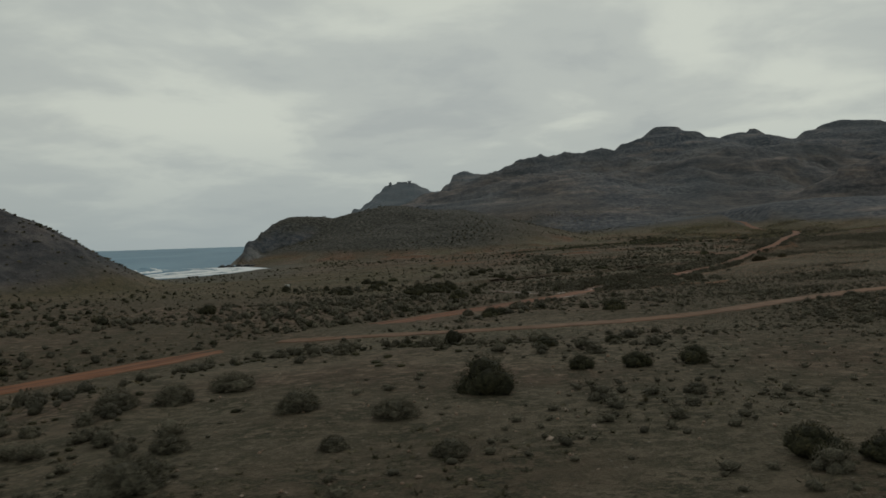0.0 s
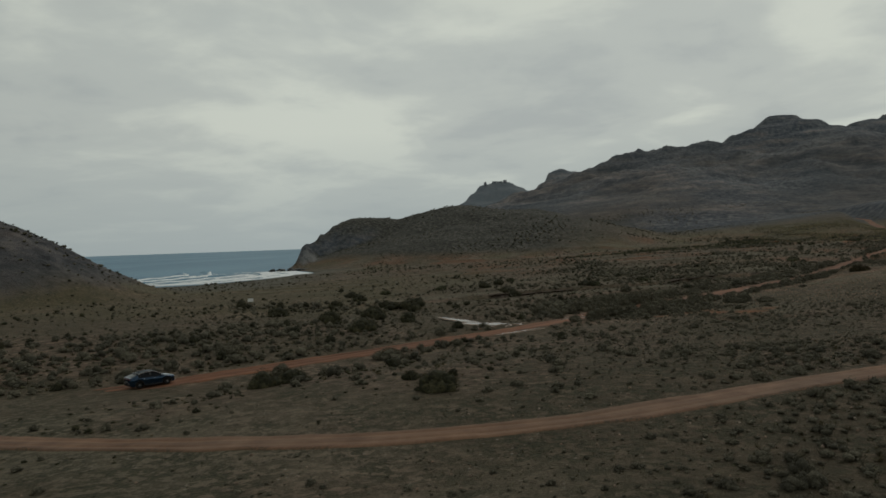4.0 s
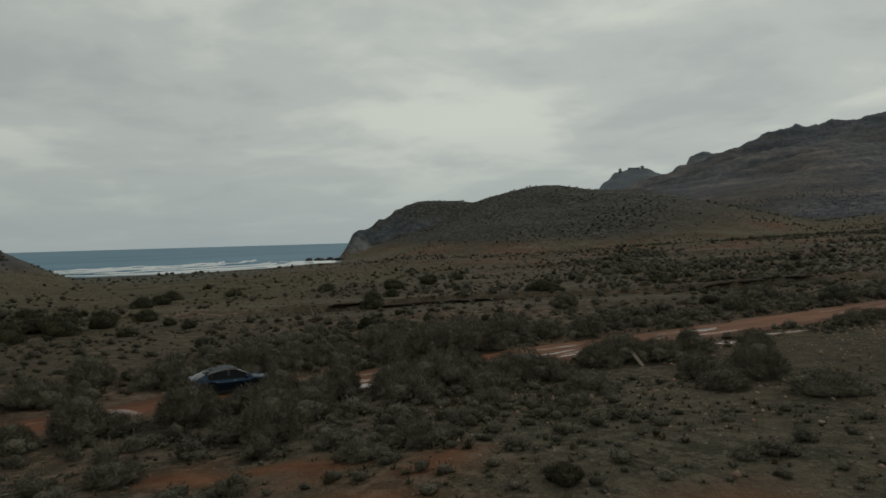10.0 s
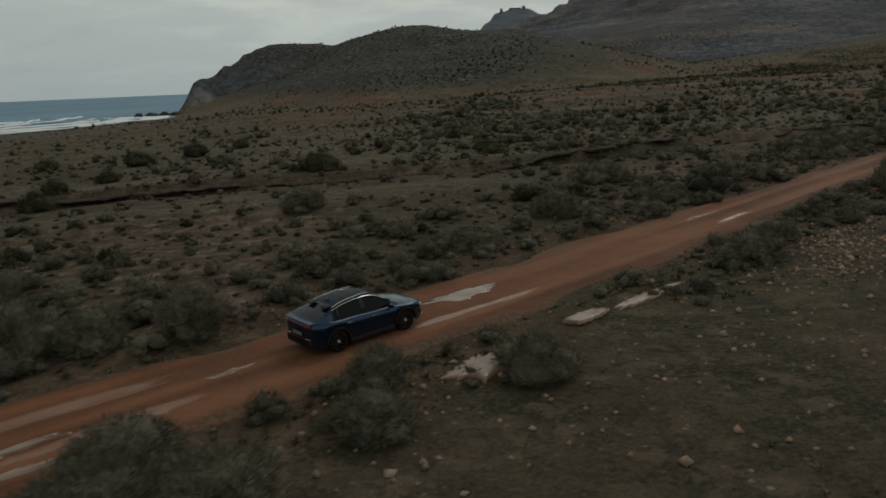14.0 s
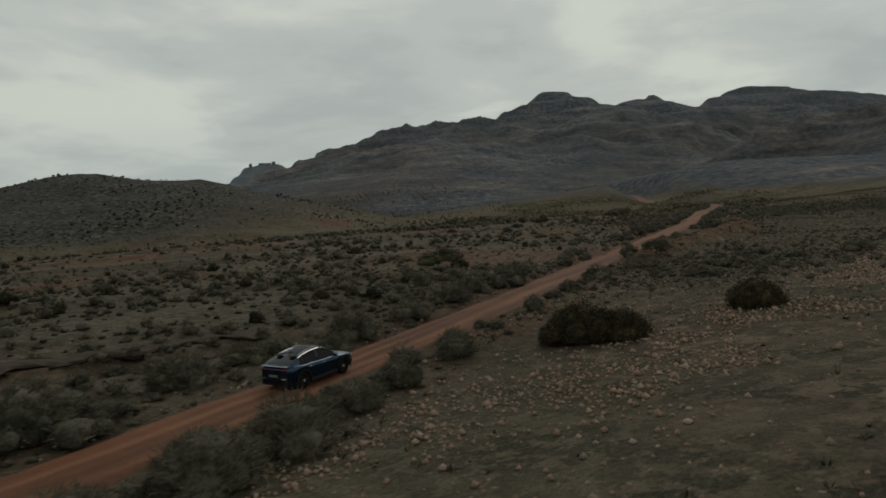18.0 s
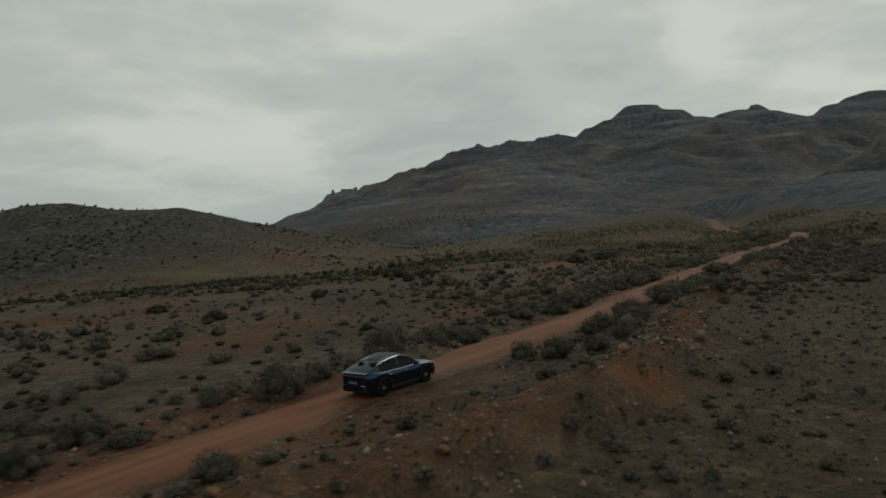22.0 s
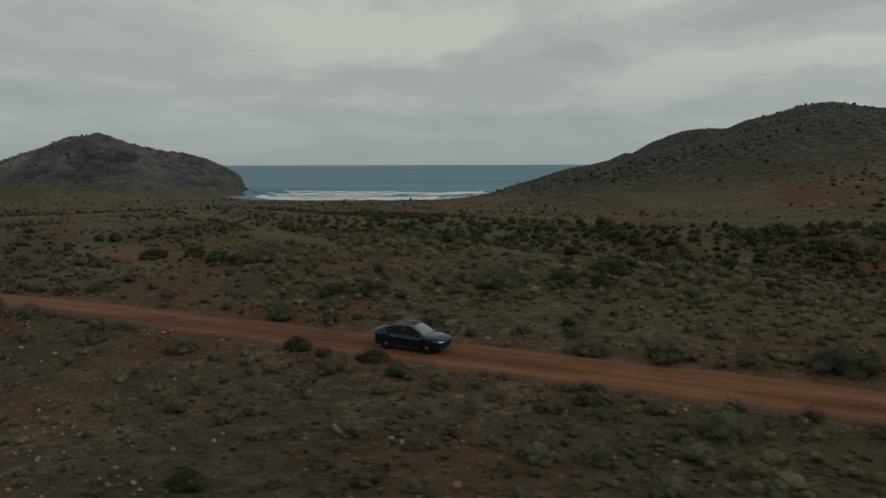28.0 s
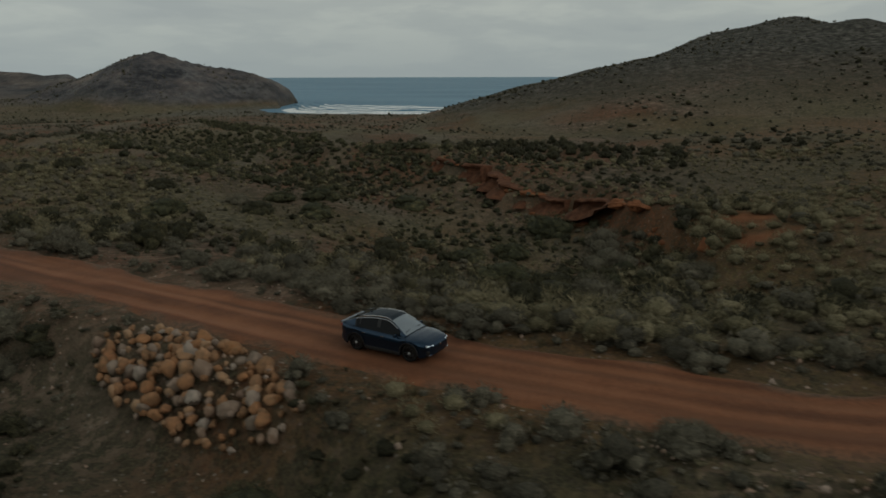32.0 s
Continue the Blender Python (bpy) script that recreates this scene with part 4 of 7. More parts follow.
def scatter(name, shapes, x, y, size, tall, material, label, seed, sink=0.04, tone=None):
    """Many pieces of a few shapes in one mesh, each turned, sized and stood on the ground."""
    r = np.random.default_rng(seed)
    z = land(x, y) - sink * size
    turn, which = 6.283 * r.random(len(x)), r.integers(0, len(shapes), len(x))
    tone = r.random(len(x)) if tone is None else tone
    verts, tris, tones, n = [], [], [], 0
    for k, (v, f) in enumerate(shapes):
        m = np.flatnonzero(which == k)
        if not len(m):
            continue
        c, s = np.cos(turn[m])[:, None], np.sin(turn[m])[:, None]
        px, py = v[None, :, 0] * c - v[None, :, 1] * s, v[None, :, 0] * s + v[None, :, 1] * c
        p = np.stack([px * size[m, None] + x[m, None], py * size[m, None] + y[m, None], v[None, :, 2] * size[m, None] * tall[m, None] + z[m, None]], 2)
        verts.append(p.reshape(-1, 3))
        tris.append((f[None] + (np.arange(len(m)) * len(v))[:, None, None] + n).reshape(-1, 3))
        tones.append((tone[m][:, None] * core_shade(v, f)[None]).ravel())
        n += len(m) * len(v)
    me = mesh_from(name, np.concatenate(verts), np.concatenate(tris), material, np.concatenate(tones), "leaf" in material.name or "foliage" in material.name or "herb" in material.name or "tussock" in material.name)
    return tagged(new(name, me), label, name.replace("_", " "), kind="stuff")


# the strip of valley that the flight follows
CORRIDOR = [(-10, -15), (0, 0), (40, 57), (64, 105), (70, 160), (80, 198), (112, 240), (158, 305), (205, 360), (255, 430), (300, 512), (314, 560), (318, 600)]
ROAD_PLAN, TRACK_PLAN = [(p[0], p[1]) for p in ROAD_LINE], [(p[0], p[1]) for p in TRACK_LINE]


def seeds(step, x0, x1, y0, y1, seed):
    r = np.random.default_rng(seed)
    gx, gy = np.meshgrid(np.arange(x0, x1, step), np.arange(y0, y1, step))
    return gx.ravel() + step * r.random(gx.size), gy.ravel() + step * r.random(gx.size), r


def pasture(x, y):
    """Stony pasture east of the road, with few shrubs."""
    far, _, side = polyline_far(x + 1.5 * wavy(x, y, 8, 206), y, ROAD_PLAN)
    return np.where(side < 0, ease(far, 5.5, 8.5), 0) * ease(y - 0.3 * (x - 70), 192, 204) * ease(-y, -310, -278)


def thickness(x, y):
    """How thickly shrubs stand, from 0 to 1."""
    d = 0.55 + 0.5 * rough_field(x, y, 38, 3, 201) + 0.25 * rough_field(x, y, 9, 2, 204)
    d = d - 0.5 * ease(-np.hypot((x - 6) / 34, (y - 52) / 42), -1.1, -0.6)  # bare sandy flat at the start
    far, _, side = polyline_far(x, y, ROAD_PLAN)
    d = d - 0.95 * pasture(x, y) + 0.14 * ease(y, 425, 470) + 0.26 * ease(-np.hypot((x - 50) / 36, (y - 148) / 46), -1.1, -0.5)
    d = d + np.where(side < 0, 0.28 * ease(y, 298, 318) * ease(-y, -430, -400), 0)
    d = d + 0.45 * ease(-far, -9, -4) + 0.1 * ease(-far, -16, -8) * ease(y, 380, 440) - 1.2 * bare(x, y) + 0.3 * ease(-x, -26, -6) * ease(y, 95, 125) * ease(-y, -240, -195) + 0.2 * ease(-np.hypot(x - 38, y - 202), -45, -15) + 0.28 * ease(-x, -30, 0) * ease(y, 95, 120) * ease(-y, -280, -240) - 0.5 * ease(-np.hypot((x - 69) / 11, (y - 196) / 12), -1.1, -0.7)
    step, show = terrace(x, y)
    d = d + show * (0.45 * ease(-np.abs(step - 0.06), -0.12, -0.03) - 0.35 * ease(-np.abs(step - 0.36), -0.25, -0.1))
    d = d + 0.35 * ease(-polyline_far(x, y, WASH)[0], -30, -10) + 0.7 * grove(x, y)
    d = d - 0.75 * ease(y + 0.1 * x + 0.45 * np.maximum(0, x - 235), 601, 610) * ease(x, 205, 225) * np.where(side > 0, 1, 0)
    return d


def grove(x, y):
    """Where tall shrubs crowd together."""
    g = 0 * x
    for gx, gy, gr in ((42, 203, 18), (30, 180, 13), (88, 243, 9), (262, 520, 14), (272, 560, 20), (100, 268, 9), (98, 250, 7), (106, 258, 6)):
        g = np.maximum(g, ease(-np.hypot(x - gx, y - gy), -gr, -0.55 * gr))
    return g


def clear(x, y, road_gap=2.9, track_gap=2.2):
    inland = x - np.interp(y, COAST_Y, COAST_X)
    far, _, side = polyline_far(x, y, ROAD_PLAN)
    return (far - road_half(y) + 2.35 > road_gap + np.where(side < 0, 7 * ease(-y, -140, -125), 0)) & (polyline_far(x, y, TRACK_PLAN)[0] > track_gap) & (inland > 42)


# shrubs and bushes that stand out: x, y, width
DARK_DOME = [(2.4, 43.6, 4.3), (13.9, 26.0, 2.3)]
DARK_FLAT = [(-8.6, 175.7, 5.0), (3.3, 157.2, 5.0), (-3.0, 186.6, 5.0), (1.4, 210.8, 4.2), (18.7, 160.2, 2.6), (2.7, 164.2, 3.3), (-28.8, 198.4, 5.0), (-7.4, 204.6, 4.6), (11.5, 210.0, 2.7), (13.1, 217.4, 2.1), (-25.5, 252.8, 5.0), (-4.7, 211.4, 4.7), (45.9, 258.0, 3.9)]
DARK_BIG = [(128.7, 278.9, 4.2), (130.2, 277.8, 3.3), (127.3, 278.9, 2.6)]
DARK_SOUTH = [(9.1, 62.6, 2.4), (16.1, 65.6, 2.0), (10.0, 50.8, 2.2), (14.2, 50.4, 2.7), (18.5, 50.5, 2.9), (9.0, 111.4, 3.3), (16.2, 25.2, 2.1), (-47.5, 137.1, 4.2), (7.4, 108.8, 3.2), (21.9, 106.9, 1.8),
              (25.3, 101.5, 3.4), (-5.5, 168.6, 4.6), (0.3, 179.4, 4.3), (-34.3, 210.3, 3.5), (7.9, 171.1, 3.8), (2.5, 203.2, 4.6), (-54.0, 232.3, 4.6), (23.5, 243.5, 4.6), (21.3, 248.8, 3.6), (-2.4, 226.5, 3.8), (8.4, 219.4, 2.0), (1.1, 216.2, 4.6), (-0.9, 211.4, 4.6), (-8.2, 218.8, 4.6), (-23.4, 224.5, 4.6), (-22.5, 245.8, 4.6)]
DARK_NORTH = [(47.1, 258.2, 3.6), (125.7, 329.8, 4.0), (19.7, 258.7, 3.2), (63.6, 270.6, 3.7), (-29.3, 260.1, 4.6), (-19.9, 267.4, 4.1), (-2.5, 274.7, 4.1), (11.9, 275.3, 4.6), (16.2, 283.5, 4.6), (19.9, 291.1, 3.9), (129.2, 326.9, 2.5), (113.5, 303.4, 1.8), (116.2, 304.8, 1.8),
              (137.7, 395.5, 2.6), (148.0, 385.1, 2.6), (164.0, 419.8, 2.4), (154.3, 403.1, 2.8), (166.5, 423.3, 3.1), (197.9, 447.2, 3.9), (200.3, 450.0, 3.3), (237.8, 436.3, 2.6), (230.5, 430.9, 2.4), (192.5, 443.1, 3.3), (213.0, 488.6, 2.0), (221.7, 486.6, 2.6), (276.2, 510.8, 4.2), (278.3, 499.2, 4.4), (243.6, 544.8, 4.2), (239.0, 528.3, 4.4), (253.7, 562.0, 4.2), (294.8, 550.0, 3.6)]
GREY_SOUTH = [(0.1, 28.5, 1.9), (-21.5, 44.0, 3.4), (-18.1, 45.0, 3.2), (-15.6, 49.2, 3.4), (-8.8, 40.0, 3.2), (-2.9, 36.6, 2.8), (-12.9, 31.3, 2.0), (-11.8, 24.8, 2.9), (-5.2, 30.5, 1.6), (14.3, 130.4, 4.2), (-10.3, 69.0, 3.3), (10.0, 71.9, 2.5), (12.7, 58.1, 2.1), (24.6, 71.6, 1.4), (4.1, 121.0, 3.0), (-9.1, 134.3, 4.2), (82.2, 222.5, 3.2), (79.2, 217.2, 1.4),
              (69.4, 204.2, 3.0), (62.4, 220.8, 2.6), (53.8, 236.4, 3.9), (58.9, 192.6, 3.6), (64.4, 201.2, 3.4), (63.6, 197.2, 3.4), (70.6, 193.1, 3.4), (55.2, 187.6, 3.8), (50.4, 184.6, 3.6), (46.0, 182.0, 3.2), (48.5, 199.0, 3.6), (42.0, 195.5, 4.0), (43.4, 178.4, 2.6)]
VERGE_SOUTH = [(44.4, 181.4, 2.8), (46.6, 184.6, 3.0), (49.6, 186.9, 2.8), (53.0, 188.9, 2.8), (41.4, 174.6, 2.4), (38.2, 168.6, 2.2), (57.0, 192.6, 2.4), (55.6, 191.0, 3.4), (59.7, 193.4, 3.6), (61.5, 193.3, 2.6), (63.3, 197.9, 2.6), (65.2, 199.2, 3.2), (67.2, 200.2, 3.2), (68.7, 206.3, 2.2), (73.2, 208.4, 2.6), (69.6, 193.8, 2.8), (72.4, 194.3, 3.8), (49.4, 198.0, 3.8), (51.2, 199.2, 4.0), (53.0, 200.6, 3.8), (54.6, 202.0, 3.4), (45.9, 202.5, 4.2), (49.9, 203.8, 4.4), (52.4, 205.6, 3.8), (54.8, 207.7, 3.8), (58.0, 208.2, 3.2), (60.5, 210.2, 3.2), (42.6, 177.2, 3.6), (45.2, 181.4, 3.8), (41.2, 172.4, 3.4), (48.0, 184.8, 3.4), (52.2, 178.6, 3.6), (31.9, 187.3, 4.2), (40.2, 193.4, 4.2), (37.0, 188.6, 3.8), (34.2, 181.6, 3.4), (44.0, 197.0, 4.0), (46.6, 187.4, 3.2), (49.8, 189.0, 3.2), (53.0, 190.8, 3.0)]
VERGE_MIDDLE = [(103.9, 253.4, 3.4), (107.3, 258.0, 3.6), (109.7, 260.8, 3.8), (112.2, 264.2, 4.0), (114.4, 267.4, 3.8), (116.4, 271.0, 3.0), (118.4, 274.2, 2.4), (112.6, 261.6, 2.2), (95.2, 260.0, 3.2), (98.6, 264.6, 3.4), (101.6, 268.8, 3.4), (104.8, 273.2, 3.4), (107.8, 277.4, 3.0), (110.6, 281.4, 2.6), (98.4, 271.0, 3.2), (102.0, 276.0, 3.0), (94.6, 266.0, 3.0), (133.9, 298.3, 1.9), (138.9, 305.4, 2.6), (120.4, 291.6, 3.2), (116.2, 286.6, 3.8), (124.2, 297.4, 3.4), (131.0, 308.2, 3.2), (151.0, 318.4, 2.8), (97.4, 267.0, 4.2), (108.2, 277.6, 3.8), (121.6, 278.6, 2.6)]
GREY_NORTH = [(117.3, 273.4, 1.4), (112.7, 279.7, 1.8), (94.4, 333.2, 4.0), (131.7, 295.3, 1.8), (144.6, 331.0, 2.9), (160.6, 336.8, 2.1), (183.3, 365.6, 2.8), (186.5, 418.6, 2.8), (192.0, 399.1, 2.3), (225.5, 463.2, 2.7), (220.7, 477.4, 4.2), (229.8, 438.1, 3.2), (237.7, 454.6, 2.5), (234.3, 447.8, 2.0), (221.2, 427.0, 3.3), (260.1, 489.2, 3.3), (250.3, 499.0, 3.2),
              (270.8, 506.0, 3.2), (279.0, 518.5, 3.3), (263.9, 531.3, 2.4), (252.9, 575.0, 4.2), (280.3, 527.4, 2.9), (266.8, 539.1, 3.2), (293.4, 564.6, 2.5), (279.0, 534.0, 2.4), (205.0, 420.0, 3.0), (170.0, 366.0, 3.0), (152.0, 349.0, 3.0), (196.2, 377.0, 1.8), (186.0, 391.2, 1.9), (194.6, 386.0, 2.5), (199.0, 391.4, 2.9), (183.6, 383.8, 2.6), (185.0, 386.8, 3.0), (209.2, 408.0, 3.6), (189.2, 376.0, 4.2), (204.6, 387.3, 2.8), (208.9, 385.0, 2.6), (158.8, 346.0, 2.2)]
DARK_MORE = [(279.5, 513.8, 5.1), (287.3, 529.4, 4.0), (238.3, 461.8, 3.1), (221.1, 466.1, 3.3), (232.6, 435.6, 3.1), (241.8, 471.3, 2.8), (192.4, 437.8, 4.2), (128.4, 335.8, 5.0), (116.4, 352.1, 3.3), (66.2, 173.4, 1.5), (44.3, 263.4, 4.8), (62.3, 272.7, 3.7)]
GREEN_MORE = [(251.8, 557.5, 6.6), (226.0, 562.6, 8.6), (239.9, 547.9, 3.5), (221.8, 530.7, 5.8), (212.4, 541.4, 7.2), (242.7, 553.5, 4.0)]
GREY_MORE = [(281.8, 530.6, 4.4), (279.0, 535.9, 2.9), (288.5, 521.4, 4.6), (274.4, 540.7, 3.6), (277.7, 548.3, 4.2), (271.0, 539.0, 2.0), (276.7, 523.9, 3.3), (272.2, 518.9, 4.5), (250.1, 496.4, 4.8), (257.0, 565.3, 5.9), (253.7, 487.8, 3.3), (265.0, 489.6, 4.2), (258.6, 494.6, 2.0), (241.6, 479.7, 2.6), (255.8, 507.2, 4.3), (213.8, 439.9, 2.8), (233.4, 459.2, 2.4), (226.2, 458.6, 2.4), (199.6, 453.6, 6.4), (218.3, 477.9, 4.7), (222.2, 440.5, 3.2), (145.1, 310.2, 2.9), (150.7, 319.4, 2.6), (140.8, 311.1, 2.1), (138.5, 306.2, 2.0)]
GREY_LESS = [(133.3, 300.6, 2.3), (143.4, 302.6, 1.6), (145.6, 299.6, 2.5), (153.4, 297.9, 1.8), (166.6, 306.9, 3.7), (158.7, 313.3, 2.1), (131.6, 308.7, 3.3), (50.6, 171.7, 2.5), (59.7, 177.5, 2.6), (64.2, 189.4, 3.3), (75.3, 189.3, 3.5), (70.8, 190.7, 3.0), (56.4, 177.4, 2.1), (50.2, 178.9, 2.9), (58.4, 190.3, 3.8), (84.2, 226.4, 2.5), (77.9, 216.5, 0.9), (89.7, 235.5, 2.7), (92.7, 240.6, 2.4), (68.9, 224.4, 3.5), (62.1, 228.3, 2.0), (72.8, 233.2, 4.3), (91.7, 232.8, 2.0), (75.5, 246.4, 4.6), (94.8, 226.6, 2.2)]

LATE_DARK = [(282.8, 517.2, 5.9), (289.3, 523.6, 4.5), (289.0, 530.1, 4.5), (287.2, 519.2, 3.9), (270.9, 539.3, 2.0), (228.2, 510.8, 4.3), (258.5, 561.4, 6.0), (218.6, 483.7, 3.2), (210.6, 486.4, 2.8), (241.5, 466.6, 3.4), (260.1, 461.3, 1.6), (243.9, 472.0, 1.3), (221.2, 462.7, 3.5), (218.2, 477.2, 6.0), (217.0, 489.3, 4.5), (203.1, 453.7, 6.0)]
LATE_GREEN = [(254.4, 556.2, 6.0), (239.8, 558.1, 6.0), (226.2, 563.1, 6.0), (245.9, 552.8, 3.9), (241.1, 547.8, 4.7), (234.4, 533.7, 5.7), (227.3, 527.0, 4.9), (245.0, 520.3, 5.6), (234.1, 524.0, 3.9), (214.9, 541.3, 6.0)]
LATE_GREY = [(284.3, 532.2, 3.8), (280.5, 528.7, 3.5), (280.4, 536.0, 2.3), (274.5, 519.7, 3.8), (276.9, 525.2, 2.8), (270.1, 510.7, 4.9), (275.4, 540.6, 3.6), (278.5, 547.8, 4.3), (271.1, 543.8, 3.4), (271.4, 536.7, 3.0), (238.3, 567.8, 6.0), (245.5, 567.9, 6.0), (263.5, 531.3, 3.2), (267.5, 524.8, 4.5), (232.3, 457.2, 1.5), (247.5, 458.4, 1.8), (244.7, 474.8, 1.3), (243.4, 483.3, 2.8), (246.3, 479.3, 1.1), (245.3, 487.7, 2.1), (247.3, 491.9, 3.9), (251.9, 488.2, 3.7), (221.5, 439.4, 3.3), (229.1, 459.5, 2.7)]
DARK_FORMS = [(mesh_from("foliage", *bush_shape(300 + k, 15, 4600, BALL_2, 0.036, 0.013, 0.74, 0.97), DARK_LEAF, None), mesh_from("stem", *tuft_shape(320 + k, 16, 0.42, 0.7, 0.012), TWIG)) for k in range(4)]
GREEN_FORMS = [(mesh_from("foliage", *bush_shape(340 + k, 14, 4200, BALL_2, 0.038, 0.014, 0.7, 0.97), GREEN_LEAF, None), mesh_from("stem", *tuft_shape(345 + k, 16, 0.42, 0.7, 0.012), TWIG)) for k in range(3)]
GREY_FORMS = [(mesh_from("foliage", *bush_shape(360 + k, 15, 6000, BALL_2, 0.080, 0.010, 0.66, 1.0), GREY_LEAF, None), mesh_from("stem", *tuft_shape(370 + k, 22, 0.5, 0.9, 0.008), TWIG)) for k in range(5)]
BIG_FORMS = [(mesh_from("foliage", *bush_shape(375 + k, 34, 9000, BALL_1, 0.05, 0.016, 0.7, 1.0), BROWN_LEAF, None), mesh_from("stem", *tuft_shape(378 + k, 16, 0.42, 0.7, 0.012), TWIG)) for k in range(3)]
rng = np.random.default_rng(11)
taken = [(170.5, 351.0, 5.0), (173.0, 353.0, 4.0), (66.0, 197.6, 4.4), (289.2, 544.6, 12.5), (294, 549, 7.0), (67.5, 195.0, 5.0), (29.5, 152.8, 6.0), (32.5, 155.0, 6.0), (26.5, 150.5, 5.0), (74.5, 211.8, 5.0), (76.8, 214.2, 4.0), (19.5, 170.0, 7.0), (24.5, 165.0, 6.0)]  # plank, puddles and boulder heap lie here; first two clear the camera's view of the car
crowd = []  # shrubs past the first three hundred


def shrub(x, y, width, forms, label, tall=1.0):
    """One bush: an empty on the ground with its foliage and its stems."""
    taken.append((x, y, width))
    if len(taken) > 300:
        crowd.append((x, y, width, tall))
        return None
    z = float(land(np.array([float(x)]), np.array([float(y)]))[0])
    top = tagged(new("shrub"), label, "shrub", "shrubs on the valley floor")
    top.empty_display_size = 0.1
    top.matrix_basis = pose(x, y, z - 0.05 * width, 0, 0, 360 * rng.random())
    leaf, stem = forms[rng.integers(0, len(forms))]
    wide, high = 0.85 + 0.3 * rng.random(), 0.72 + 0.22 * rng.random()
    for nm, me in (("foliage", leaf), ("stem", stem)):
        ob = new(nm, me)
        ob.parent = top
        ob.scale = (width, width * wide, width * tall * high)
    return top


for rows, forms, label, tall in ((DARK_DOME, DARK_FORMS, "tall domed dark green mastic shrub on sandy ground", 1.45), (DARK_BIG, BIG_FORMS, "broad olive-brown shrub on stony pasture", 1.2), ([(139.0, 279.8, 3.5)], BIG_FORMS, "rounded olive-brown shrub on stony pasture", 1.0), (DARK_FLAT, DARK_FORMS, "round dark green bush on the sandy flat", 1.0), (DARK_SOUTH, DARK_FORMS, "rounded dark green mastic shrub on dry ground", 1.1), (DARK_NORTH, DARK_FORMS + GREEN_FORMS, "dense dark green shrub on stony ground", 1.0),
                                 (GREY_SOUTH, GREY_FORMS, "grey-green thorny shrub on sandy soil", 0.95), (VERGE_SOUTH, GREY_FORMS, "tall grey-green shrub hiding the dirt road", 1.25), (VERGE_MIDDLE, GREY_FORMS, "bushy grey-green shrub crowding the verge of the road", 1.1), (GREY_NORTH + GREY_MORE + GREY_LESS, GREY_FORMS, "grey-green thorny shrub beside the red dirt road", 0.85), (DARK_MORE, DARK_FORMS, "dense dark green shrub on reddish soil", 0.85), (GREEN_MORE, GREEN_FORMS, "broad olive-green bush in a dry wash", 0.75)):
    for px, py, pw in rows:
        gap = float(polyline_far(np.array([px]), np.array([py]), ROAD_PLAN)[0][0])
        if gap > float(road_half(py)) + 0.5:
            shrub(px, py, min(pw, 2.3 * (gap - float(road_half(py)) + 0.3)), forms, label, tall)
for rows, forms, label, tall in ((LATE_DARK, DARK_FORMS, "dense dark green shrub above the dirt road", 0.85), (LATE_GREEN, GREEN_FORMS, "rounded olive-green bush in the dry wash", 0.75), (LATE_GREY, GREY_FORMS, "low spreading grey-green shrub by the dirt road", 0.8)):
    for px, py, pw in rows:
        gap = float(polyline_far(np.array([px]), np.array([py]), ROAD_PLAN)[0][0])
        if gap > 3.0 and min(math.hypot(px - q[0], py - q[1]) - 0.3 * (pw + q[2]) for q in taken) > 0:
            shrub(px, py, min(pw, 2.1 * (gap - 2.15)), forms, label, tall)
# the row of grey shrubs along both verges of the road
sx, sy, r = seeds(3.0, -60, 310, 60, 590, 77)
far = polyline_far(sx, sy, ROAD_PLAN)[0]
wide = road_half(sy)
keep = np.flatnonzero((far > wide + 0.75) & (far < wide + 4.6) & (rough_field(sx, sy, 14, 2, 78) > -0.12) & (sy > 135) & ((sy < 546) | (polyline_far(sx, sy, ROAD_PLAN)[2] > 0)))
for k in keep:
    if min(math.hypot(sx[k] - q[0], sy[k] - q[1]) - 0.5 * q[2] for q in taken) > 0.8:
        shrub(float(sx[k]), float(sy[k]), 1.3 + 2.0 * float(r.random()) * float(r.random()) + 0.9 * float(grove(sx[k:k + 1], sy[k:k + 1])[0]) + 0.5 * float(ease(sy[k:k + 1], 205, 235)[0] - 1.7 * ease(sy[k:k + 1], 415, 440)[0]), GREY_FORMS, "low grey-green shrub on the verge of the dirt road", 1.05 - 0.2 * float(ease(sy[k:k + 1], 415, 440)[0]))

own = np.array(taken)
crowd = np.array(crowd)
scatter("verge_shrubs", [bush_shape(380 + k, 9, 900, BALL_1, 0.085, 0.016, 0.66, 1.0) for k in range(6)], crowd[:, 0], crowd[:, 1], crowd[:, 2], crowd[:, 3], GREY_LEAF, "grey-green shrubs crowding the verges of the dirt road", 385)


def room(x, y, gap=0.45):
    """Where no standing-out shrub is."""
    ok = np.ones(len(x), bool)
    for q in own:
        ok &= np.hypot(x - q[0], y - q[1]) > gap * q[2]
    return ok


